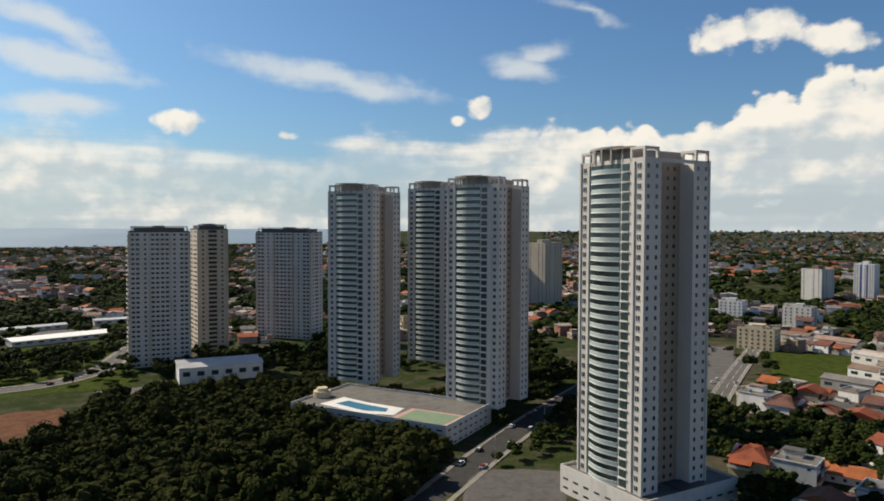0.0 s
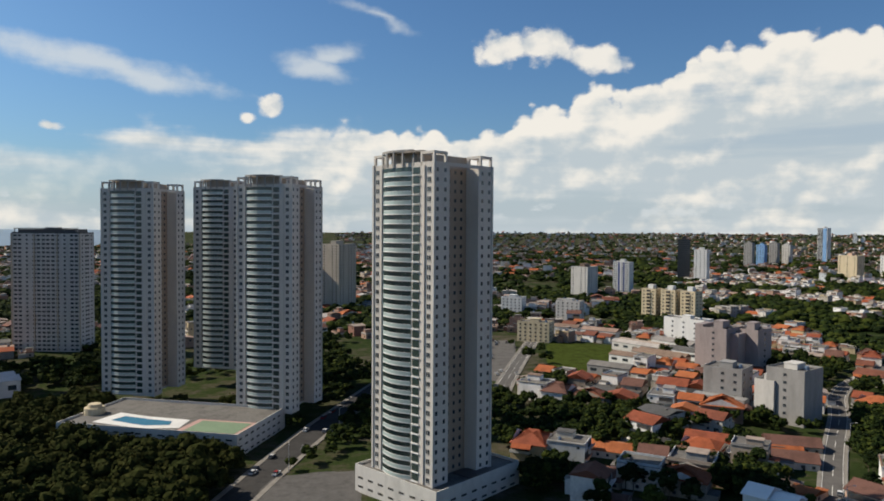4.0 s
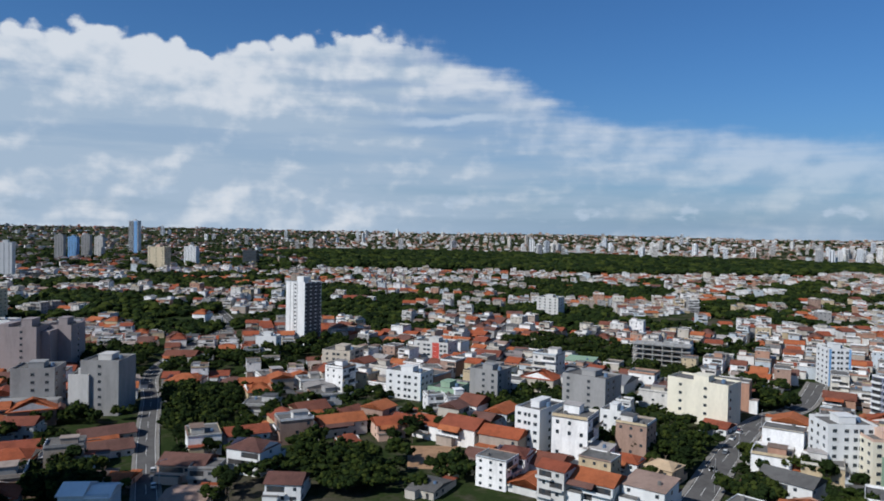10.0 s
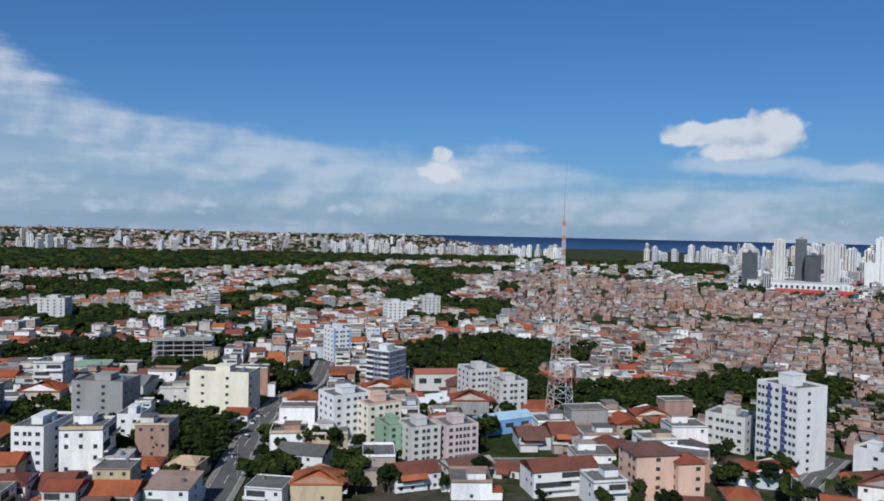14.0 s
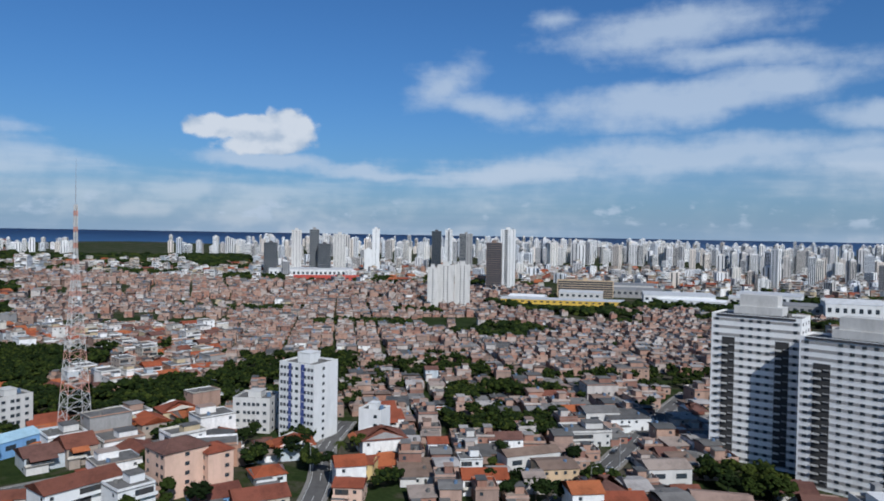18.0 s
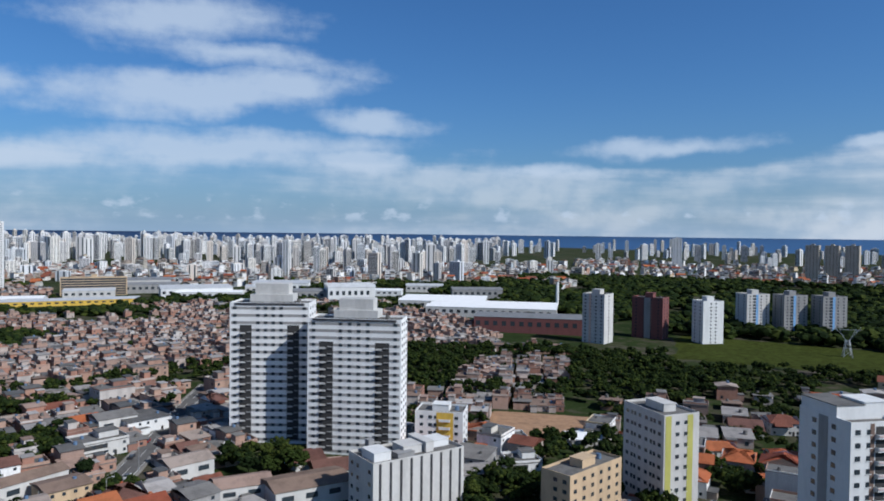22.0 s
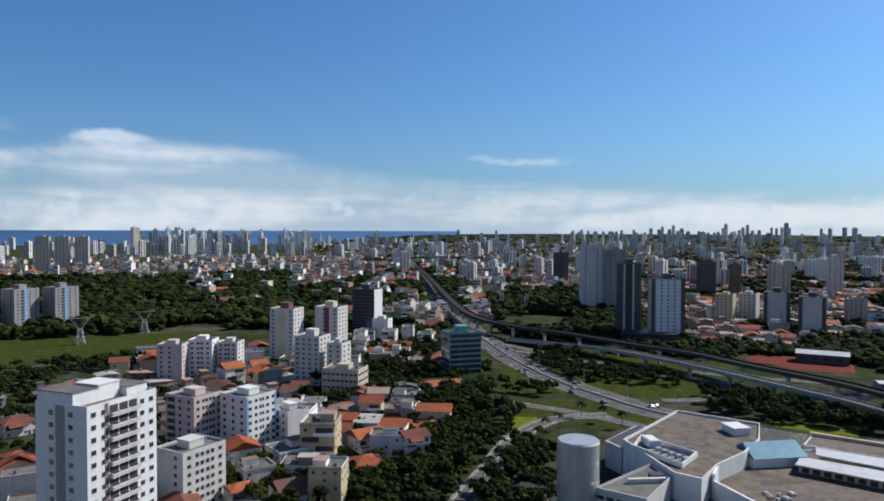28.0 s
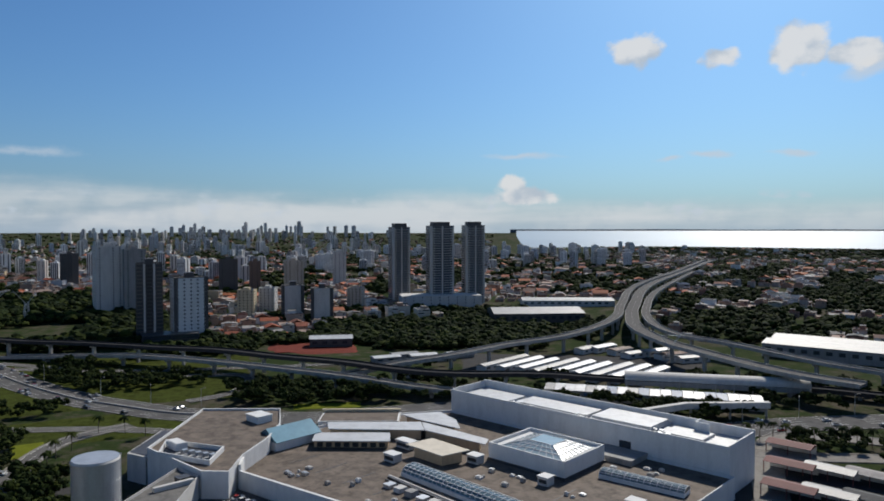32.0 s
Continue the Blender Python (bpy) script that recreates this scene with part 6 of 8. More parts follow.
part("roof_duct", Geo().beam((4, -149, 12.9), (5, -136, 12.9), 1.5), offwhite, off)
deck = mall_part("roof_car_park", "asphalt car deck behind a white wall", "car park")
part("deck", Geo().prism([(9, -160), (70, -150), (75, -125), (60.5, -112), (4, -119), (-8, -128)], -2, 5), asphalt_pale, deck)
part("bay_lines", Geo().box(14, 46, -131.1, -130.9, 5.02, 5.03), linepaint, deck)
canopy = mall_part("mall_canopy", "long pale grey metal roof strips over the arcade", "roof")
for o, z in (([(-20, -61), (-12, -67), (19, -41), (9, -33)], 12), ([(19.2, -41), (50, -39), (46.7, -33), (9.3, -32.8)], 12.05), ([(-14, -72), (-6, -80), (17.4, -59), (8.3, -50.5)], 11), ([(-5, -32), (8.8, -32.6), (30, -31), (19.6, -22), (5.4, -17)], 12.6)):
    part("roof_strip", Geo().prism(o, z, z + 0.35), roof_grey if z < 10 else roof_white, canopy)
part("arcade_wall", Geo().prism([(-13, -72.5), (-7, -78), (15.5, -58.5), (9, -52)], 8.1, 10.9).prism([(-17, -62), (-12, -65.5), (17, -41), (9, -34)], 8.1, 11.9).prism([(18, -39.5), (46, -38), (44, -34.5), (12, -34)], 8.1, 11.9).prism([(-2, -31), (9, -31), (26, -30), (18, -24), (6, -19)], 8.1, 12.5), tan, canopy)
for i in range(8):
    part("shop_window", Geo().prism([(-6 + i * 2.7, -77.3 + i * 2.35), (-4.2 + i * 2.7, -75.75 + i * 2.35), (-4.35 + i * 2.7, -75.55 + i * 2.35), (-6.15 + i * 2.7, -77.1 + i * 2.35)], 8.3, 10.2), dark, canopy)
pav = mall_part("roof_pavilion", "square cream metal roof on a tan base", "pavilion")
pavilion_roof = material("pale_cream_sheet", [(0.60, 0.54, 0.44)], grain=(0.5, 0.1), stain=0.2)
part("roof", Geo().prism([(28, -60.6), (48, -61.5), (51, -49.4), (30.3, -48)], 12.4, 12.8), pavilion_roof, pav)
part("base", Geo().prism([(31, -59), (46, -59.6), (48.4, -51), (33, -50)], 8.1, 12.4), tan, pav)
gab = mall_part("glazed_gable", "blue glazed gable roof beside the brown roof", "roof")
part("base", Geo().box(-27, -13, -92, -70, 8.1, 11.5), white, gab)
r = part("roof", Geo().gable(-11, 11, -7.6, 7.6, 0, 4.2), material("blue_glazing", [(0.22, 0.38, 0.46)], rough=0.15, grain=(0.3, 0.2), stain=0.1), gab, at=(-20, -81, 11.5))
r.rotation_euler.z = math.pi / 2
atr = mall_part("glass_atrium", "white block with a low latticed glass dome")
part("wall", Geo().box(54, 88, -42, -15, 8, 13.6), white, atr)
part("base_band", Geo().box(53.6, 88.4, -42.4, -14.6, 8.1, 9.0), charcoal, atr)
part("parapet", rim([(54, -42), (88, -42), (88, -15), (54, -15)], 13.6, 14.8, 0.6), white, atr)
dome_glass = material("skylight_glass", [(0.34, 0.44, 0.48)], rough=0.2, grain=(0.2, 0.2), stain=0.15)
g, lat = Geo(), Geo()
top = [(66, -33, 16.2), (77, -33, 16.2), (77, -23, 16.2), (66, -23, 16.2)]
bot = [(58, -39, 13.8), (85, -39, 13.8), (85, -18, 13.8), (58, -18, 13.8)]
for i in range(4):
    j = (i + 1) % 4
    g.poly((bot[i], bot[j], top[j], top[i]))
    for k in range(9):
        a = Vector(bot[i]).lerp(Vector(bot[j]), k / 8)
        b = Vector(top[i]).lerp(Vector(top[j]), k / 8)
        lat.beam(a + Vector((0, 0, .08)), b + Vector((0, 0, .08)), 0.22)
    for k in (0.33, 0.66, 1.0):
        a = Vector(bot[i]).lerp(Vector(top[i]), k)
        b = Vector(bot[j]).lerp(Vector(top[j]), k)
        lat.beam(a + Vector((0, 0, .08)), b + Vector((0, 0, .08)), 0.22)
g.poly(top)
part("dome_glass", g, dome_glass, atr)
part("dome_lattice", lat, white, atr)


def vault(x0, y0, x1, y1, w, z, h, label):
    root = mall_part("roof_skylight", label, "skylight")
    a, b = Vector((x0, y0, 0)), Vector((x1, y1, 0))
    d = (b - a).normalized()
    s = Vector((-d.y, d.x, 0))
    n, k = 7, max(6, int((b - a).length / 2.2))
    ring = [(w / 2 * math.cos(math.pi * i / n), h * math.sin(math.pi * i / n)) for i in range(n + 1)]
    part("kerb", Geo().prism([tuple((a + s * -w * .56)[:2]), tuple((b + s * -w * .56)[:2]), tuple((b + s * w * .56)[:2]), tuple((a + s * w * .56)[:2])], z, z + 1.4), white, root)
    gl, fr = Geo(), Geo()
    up = Vector((0, 0, 1))
    for i in range(n):
        p = [a + s * ring[i][0] + up * (z + 1.4 + ring[i][1]), b + s * ring[i][0] + up * (z + 1.4 + ring[i][1]), b + s * ring[i + 1][0] + up * (z + 1.4 + ring[i + 1][1]), a + s * ring[i + 1][0] + up * (z + 1.4 + ring[i + 1][1])]
        gl.poly(p)
    for j in range(k + 1):
        c = a.lerp(b, j / k)
        for i in range(n):
            fr.beam(c + s * ring[i][0] + up * (z + 1.45 + ring[i][1]), c + s * ring[i + 1][0] + up * (z + 1.45 + ring[i + 1][1]), 0.16)
    for i in range(1, n):
        fr.beam(a + s * ring[i][0] + up * (z + 1.45 + ring[i][1]), b + s * ring[i][0] + up * (z + 1.45 + ring[i][1]), 0.14)
    gl.poly([a + s * x + up * (z + 1.4 + y) for x, y in ring])
    gl.poly([b + s * x + up * (z + 1.4 + y) for x, y in reversed(ring)])
    part("glazing", gl, material("vault_glass", [(0.10, 0.15, 0.17)], rough=0.15, grain=(0.2, 0.3), stain=0.1), root)
    part("glazing_bars", fr, white, root)


vault(43, -72.5, 108, -77, 8.5, 8.1, 2.2, "long barrel skylight with white glazing bars")
vault(95, -28.5, 125, -26, 5.5, 8.1, 1.6, "short barrel skylight beside the white block")
for x, y, w in ((52.5, -48, 5), (85, -49, 4), (20.5, -53, 8), (28.5, -68, 5.5), (118, -48, 5)):
    k = mall_part("roof_plant_room", "small white plant room on the mall roof", "plant room")
    part("wall", Geo().box(x - w / 2, x + w / 2, y - 2, y + 2, 8.1, 11), offwhite, k)
    part("roof", Geo().box(x - w / 2 - .3, x + w / 2 + .3, y - 2.3, y + 2.3, 11, 11.25), white, k)
    part("louvre", Geo().box(x - w / 2 + .4, x + w / 2 - .4, y - 2.06, y - 1.98, 8.9, 10.2), dark, k)
tank = thing("storage_tank", "tall round steel tank with a flat pale top", "tank", stand(110.4, 234, 0, 0, 9))
g = Geo()
hoops = [(z, r) for k in range(9) for z, r in ((k * 3.05 - 1, 6.8 - 0.03 * (k % 2)), (k * 3.05 + 2.02, 6.8 - 0.03 * (k % 2)))]
for z, r in hoops:
    g.v += [(r * math.cos(math.pi * i / 20), r * math.sin(math.pi * i / 20), z) for i in range(40)]
for j in range(len(hoops) - 1):
    g.f += [(j * 40 + i, j * 40 + (i + 1) % 40, j * 40 + 40 + (i + 1) % 40, j * 40 + 40 + i) for i in range(40)]
g.m = [0] * len(g.f)
part("shell", g, steel, tank)
part("lid", Geo().cyl(0, 0, 26.4, 26.9, 7.0, 6.6, 40), offwhite, tank)
part("ladder", Geo().beam((6.9, -1.2, 0), (6.9, -1.2, 27.6), .15).beam((6.9, -.5, 0), (6.9, -.5, 27.6), .15), steel, tank)
part("rail", Geo().cyl(0, 0, 26.9, 27.0, 6.6, 6.6, 40), steel, tank)
fb = thing("footbridge", "tubular pale footbridge over the avenue", "footbridge", MALL)
part("tube", Geo().beam((74, 88, 8), (104, 118, 8), 3.0).beam((74, 88, 8), (62, 60, 7.5), 3.0), offwhite, fb)
for x, y in ((76, 90), (90, 104), (103, 117), (64, 64)):
    part("column", Geo().cyl(x, y, -1, 7, .6, .6, 10), concrete, fb)
# red sheds in the service yard
for i in range(7):
    az, d = 57.5 - (i % 3) * 2.6, 275 + (i // 3) * 27
    k = thing("yard_shed", "open yard shed with dark red steel frame", "shed", stand(az, d, -16, 0, 9), "yard sheds")
    part("roof", Geo().gable(-9, 9, -4.5, 4.5, 4.2, 1.0, thick=.12), (maroon, roof_grey, sheet_o)[i % 3], k)
    part("back_wall", Geo().box(-8.8, 8.8, 4.0, 4.2, 0, 4.2), offwhite, k)
    for sx in (-8.6, 0, 8.6):
        part("post", Geo().box(sx - .15, sx + .15, -4.2, -3.9, 0, 4.2), maroon, k)

# pipes and low plant boxes in the sunken strip beside the long skylight
plant = mall_part("roof_plant", "row of dark pipes and pale plant boxes on the mall roof", "plant")
for i in range(7):
    x = 46 + i * 5.5
    part("plant_box", Geo().box(x, x + 3.2, -89 - i * .3, -85.5 - i * .3, 8.1, 9.4 + .3 * (i % 3)), (steel, offwhite, grey)[i % 3], plant)
part("pipe", Geo().beam((41, -82, 8.6), (84, -86, 8.6), 0.7).beam((42, -84, 8.5), (84, -88, 8.5), 0.5), charcoal, plant)
part("kerb", Geo().beam((40, -80.5, 8.5), (84, -84, 8.5), 0.6), offwhite, plant)
# ---- skyline ----
def far_tower_shape(w, dp, h, seed):
    """A far tower: shaft with upright window strips, balcony bands and a roof block."""
    q = random.Random(seed)
    g = Geo()
    g.box(-w / 2, w / 2, -dp / 2, dp / 2, -6, h, 0)
    g.box(-w * 0.2, w * 0.2, -dp * 0.2, dp * 0.2, h, h + 4, 0)
    n = q.choice((2, 3, 4))
    style = q.randrange(3)
    for i in range(n):
        c = -w / 2 + w * (i + 0.5) / n
        if style == 0:
            g.box(c - w * .07, c + w * .07, -dp / 2 - .1, -dp / 2 + .1, 2, h - 2, 1)
        else:
            for k in range(int(h // 3)):
                g.poly(((c - w * .11, -dp / 2 - .08, k * 3 + 1), (c + w * .11, -dp / 2 - .08, k * 3 + 1), (c + w * .11, -dp / 2 - .08, k * 3 + 2.2), (c - w * .11, -dp / 2 - .08, k * 3 + 2.2)), 1)
    for sg in (-1, 1):
        g.box(sg * w / 2 - .1, sg * w / 2 + .1, -dp * .12, dp * .12, 2, h - 2, 1)
    return np.array(g.v), g.f, g.m


def build_skyline():
    q = random.Random(21)
    hp = Heap()
    shapes = [far_tower_shape(q.uniform(16, 26), q.uniform(14, 20), q.uniform(48, 70), 300 + i) for i in range(14)]
    # azimuth range, distance range, count, height scale
    for a0, a1, r0, r1, n, hs in ((-46, -78, 2600, 4200, 22, 0.7), (-75, -104, 2300, 4000, 60, 0.7), (-97, -116, 2500, 3300, 80, 0.62), (-122, -130, 2300, 2700, 26, 0.8), (-128, -152, 1900, 3900, 190, 0.9), (-146, -186, 1900, 4000, 640, 0.9),
                                  (-168, -183, 1300, 1700, 22, 0.9), (-128, -190, 1250, 1900, 110, 0.38), (-183, -222, 2300, 4000, 150, 0.8), (-215, -228, 2600, 3900, 90, 1.2), (-226, -262, 2200, 4400, 170, 0.72), (-255, -268, 3900, 4700, 16, 1.15), (-250, -272, 3000, 4500, 70, 0.85), (-264, -292, 1500, 2800, 110, 0.6), (-234, -262, 1200, 2000, 40, 0.6)):
        for i in range(n):
            az, r = q.uniform(a1, a0), q.uniform(r0, r1)
            x, y = spot(az, r)
            s = q.uniform(0.6, 1.25) * hs
            k = q.uniform(0.6, 0.95)
            hp.put(shapes[q.randrange(14)], x, y, land(x, y), radians(az) + q.choice((0, 0, 0.5, -0.5)), (k, k, s))
    hp.done("skyline_towers", [far_tower_i, glass], "dense skyline of pale residential towers", "towers")


build_skyline()


# ---- lattice mast and pylons ----
def lattice(root, levels, mat, arm=0.22):
    """Lattice of legs and diagonals; levels: (height, half width)."""
    for (z0, a0), (z1, a1) in zip(levels, levels[1:]):
        for i in range(4):
            c0, c1 = ((-1, -1), (1, -1), (1, 1), (-1, 1))[i], ((1, -1), (1, 1), (-1, 1), (-1, -1))[i]
            p = [Vector((c0[0] * a0, c0[1] * a0, z0)), Vector((c1[0] * a0, c1[1] * a0, z0)), Vector((c0[0] * a1, c0[1] * a1, z1)), Vector((c1[0] * a1, c1[1] * a1, z1))]
            g = Geo().beam(p[0], p[2], arm * 1.5).beam(p[0], p[3], arm).beam(p[1], p[2], arm).beam(p[2], p[3], arm)
            part("lattice_panel", g, mat, root)


mast = thing("radio_mast", "tall red and white lattice radio mast", "radio mast", stand(-116.0, 326, 20, 0, 8))
lv, z, a = [], 0.0, 5.2
while z < 93:
    lv.append((z, a))
    step = max(2.2, a * 1.15)
    z += step
    a = max(0.55, 5.2 * (1 - z / 84))
lv.append((94, 0.5))
for k in range(len(lv) - 1):
    lattice(mast, lv[k:k + 2], orange_steel if k % 3 == 0 else offwhite, 0.14)
part("antenna", Geo().cyl(0, 0, 94, 104, 0.22, 0.14, 6).cyl(0, 0, 104, 113, 0.12, 0.05, 6), steel, mast)
for zz, aa in ((60, 0.2), (66, 2.2), (72, 4.1), (55, 5.3)):
    part("dish", Geo().cyl(math.cos(aa) * 1.6, math.sin(aa) * 1.6, zz, zz + 1.4, 0.7, 0.7, 10), white, mast)


def pylon(az, d, h):
    root = thing("power_pylon", "grey steel lattice power pylon with spread arms", "pylon", stand(az, d, 15, 0, 6), "power pylons")
    lattice(root, [(0, 3.2), (h * .3, 2.2), (h * .55, 1.4)], steel, 0.2)
    g = Geo()
    for sg in (-1, 1):
        g.beam((0, 0, h * .5), (sg * h * 0.32, 0, h * .9), 0.3).beam((sg * 1.4, 0, h * .55), (sg * h * 0.24, 0, h * .92), 0.2).beam((sg * h * 0.32, 0, h * .9), (sg * h * 0.38, 0, h), 0.22)
    g.beam((-h * 0.42, 0, h * .9), (h * 0.42, 0, h * .9), 0.3)
    part("cross_arm", g, steel, root)


for az, d, h in ((148.7, 634, 24), (144.4, 680, 22), (116.6, 860, 34), (114.6, 850, 34), (66, 520, 22)):
    pylon(az, d, h)


# ---- large sheds and shopping centres far off ----
def shed(az, d, w, dp, h, turn, wall, roof, label, name="shed", rise=2.0, ridges=1):
    root = thing(name, label, "shed", stand(az, d + dp * 0.4, turn, 0, max(w, dp) * 0.5))
    part("wall", Geo().box(-w / 2, w / 2, -dp / 2, dp / 2, -3, h), wall, root)
    for k in range(ridges):
        y0 = -dp / 2 + dp * k / ridges
        part("roof", Geo().gable(-w / 2 - .5, w / 2 + .5, y0 - .3 * (k == 0), y0 + dp / ridges + .3 * (k == ridges - 1), h, rise), roof, root)
    n = int(w // 8)
    for i in range(n):
        part("window", Geo().box(-w / 2 + 8 * i + 2, -w / 2 + 8 * i + 6, -dp / 2 - .06, -dp / 2 + .05, h * .45, h * .75), glass, root)
    return root


shed(28.4, 632, 76, 24, 4, 16, offwhite, roof_bright, "rail depot under a long white roof", rise=1.2)
shed(30.5, 700, 60, 12, 4, 16, offwhite, roof_white, "narrow depot shed with a pale roof", rise=1.0)
shed(24.0, 715, 60, 14, 5, 10, offwhite, roof_white, "narrow depot shed with a pale roof", rise=1.0)
shed(17.6, 440, 48, 24, 9, 8, white, roof_white, "long white hall with a pale metal roof", ridges=2)
shed(-153.2, 905, 155, 26, 6, 0, yellow, roof_white, "long low building with a yellow wall band")
shed(-162.0, 985, 90, 60, 12, 5, white, roof_white, "white warehouse with bright roofs", ridges=3)
shed(-168.5, 1050, 80, 60, 14, -5, white, roof_white, "white shopping hall with flat roofs", ridges=2)
shed(-158.0, 1150, 90, 50, 12, 0, offwhite, roof_grey, "grey-roofed warehouse among pale halls", ridges=3)
shed(-173.8, 930, 62, 40, 18, 10, white, roof_white, "white shopping hall with rounded roofs", ridges=3, rise=4)
shed(-133.0, 1300, 150, 50, 16, 0, white, roof_white, "wide white shopping centre between towers", ridges=2)
shed(-134.0, 1230, 120, 26, 8, 0, red, material("red_roof", [(0.5, 0.08, 0.05)]), "low shed with a bright red roof")
shed(174.5, 760, 140, 70, 11, -6, offwhite, roof_bright, "long factory hall with white roofs", ridges=3)
shed(171.6, 650, 100, 34, 14, -4, maroon, roof_grey, "dark brown factory building", ridges=2)
shed(178.5, 820, 100, 70, 12, -6, offwhite, roof_bright, "factory hall with grey roofs", ridges=3)
shed(76.5, 715, 92, 50, 10, 12, charcoal, roof_grey, "dark hall with a wide grey roof", ridges=1, rise=4)
shed(74.0, 860, 110, 40, 7, 8, offwhite, roof_grey, "low hall with a pale grey roof")
shed(54.9, 568, 84, 60, 9, -8, grey, roof_grey, "hall with a broad grey roof and skylights", ridges=2)
depot = thing("shed", "long low shed with white and dark blue roof strips", "shed", stand(67.5, 402, 0, 0, 12))
for k in (-40, -20, 20, 40):
    TAKEN.append((*spot(67.5 - k / 7.0, 402), 12))
part("wall", Geo().box(-57, 57, -8, 8, -3, 5.2), grey, depot)
strip_blue = material("blue_roof_sheet", [(0.10, 0.16, 0.27)], grain=(0.3, 0.15), stain=0.35, rough=0.6)
for k in range(20):
    x = -57 + k * 5.7
    roof_mat = strip_blue if k in (6, 9, 12, 15, 16) else (roof_white if k % 4 else roof_grey)
    part("roof_strip", Geo().gable(x, x + 5.4, -8.6, 8.6, 5.2 + .12 * (k % 2), 1.5, thick=.15), roof_mat, depot)
for k in range(12):
    part("window", Geo().box(-53 + k * 9, -48 + k * 9, -8.06, -7.9, 2.6, 4.2), strip_blue, depot)
station = thing("metro_station", "long metro station under a rounded pale roof", "station", stand(62.8, 434, 8, 0, 12))
tube = Geo()
ring = [(6.2 * math.cos(math.pi * i / 10), 4.2 * math.sin(math.pi * i / 10)) for i in range(11)]
for (ya, za), (yb, zb) in zip(ring, ring[1:]):
    tube.poly(((-50, ya, 6.3 + za), (50, ya, 6.3 + za), (50, yb, 6.3 + zb), (-50, yb, 6.3 + zb)))
part("roof", tube, offwhite, station)
for k in range(11):
    for sy in (-6, 6):
        part("column", Geo().box(-49.3 + k * 9.8, -48.7 + k * 9.8, sy - .25, sy + .25, -1, 6.4), concrete, station)
part("platform", Geo().box(-50, 50, -6.2, -4.6, 3.4, 5.9).box(-50, 50, 4.6, 6.2, 3.4, 5.9), grey, station)
for k in range(9):
    x, y = -478 + 6.6 * k, 93 + 10.4 * k
    az_k, d_k = math.degrees(math.atan2(-x, y)), math.hypot(x, y)
    shed(az_k, d_k, 52 - 4 * (k % 3), 7, 4.5, 133 - az_k, offwhite, (roof_grey, roof_white, roof_white)[k % 3], "row of low market sheds with pale roofs", rise=0.9)
for k in range(7):
    shed(72.5 - k * 1.35, 548 - k * 4 + (k * 37) % 22, 18 + (k * 7) % 12, 9, 4, 58 - k * 3, offwhite, (roof_grey, roof_white, sheet_o)[k % 3], "small pale-roofed depot shed", rise=0.8)
for k in range(5):
    shed(88.6 - k * 1.5, 505 + (k * 13) % 18, 20, 10, 3.5, 20, grey, (roof_white, roof_grey)[k % 2], "low roadside shed under a pale roof", rise=0.8)
shed(93.0, 575, 34, 16, 7, 0, charcoal, roof_white, "site office under a white roof")
shed(-111.5, 300, 24, 10, 6, 35, blue, material("pale_blue_roof", [(0.35, 0.52, 0.62)], wave=(0.5, 0.0), bump=0.3), "long shed with a pale blue roof")
shed(-106.0, 377, 24, 10, 9, 8, offwhite, material("dark_clay_roof", [(0.33, 0.11, 0.07)], wave=(1.0, 0.0), bump=0.4), "school under a long red tiled roof")
shed(-81.5, 372, 34, 24, 8, -20, offwhite, roof_grey, "hall with a broad grey curved roof", rise=3.0)
shed(-30.3, 430, 26, 12, 6, -22, grey, sheet_o, "grey shed beside the field")
shed(-32.5, 520, 40, 14, 6, -35, offwhite, sheet_o, "long grey sheds behind a white wall", ridges=2)
shed(-34.0, 480, 36, 14, 6, -35, offwhite, sheet_o, "long grey sheds behind a white wall", ridges=2)
for k in range(9):
    shed(-150.5 - k * 4.2, 925 + (k * 67) % 160, 46 + (k * 13) % 40, 30, 8 + k % 3 * 2, (k * 7) % 20 - 10, (white, offwhite, grey)[k % 3], (roof_bright, roof_white, roof_grey)[k % 3], "commercial hall with a pale flat-pitched roof", ridges=1 + k % 3)
for az, d, w, dp, tn in ((-36.3, 500, 30, 14, -30), (-31.6, 470, 22, 12, -30), (-35.2, 540, 34, 16, -35), (-29.5, 585, 30, 14, -25), (-26.6, 600, 26, 12, -20)):
    shed(az, d, w, dp, 6, tn, white, sheet_o, "dark-roofed shed with white walls")
for az, d, w, dp, h, tn in ((-170.5, 232, 26, 16, 6, 20), (-165.5, 238, 18, 12, 5, 10), (-161.3, 262, 16, 12, 6, 25), (-156.2, 330, 16, 14, 7, 20), (-150.8, 262, 22, 9, 6, 28), (176.3, 246, 20, 12, 6, 15)):
    shed(az, d, w, dp, h, tn, offwhite, sheet_o, "low warehouse under a dark sheet roof", rise=1.6)
chimney = solo("factory_chimney", Geo().cyl(0, 0, 0, 34, 2.0, 1.6, 16).cyl(0, 0, 34, 34.6, 1.9, 1.9, 16), white, "tall white factory chimney", "chimney", at=stand(169.4, 851, 0, 0, 6))

# ---- houses ----
rng = random.Random(11)


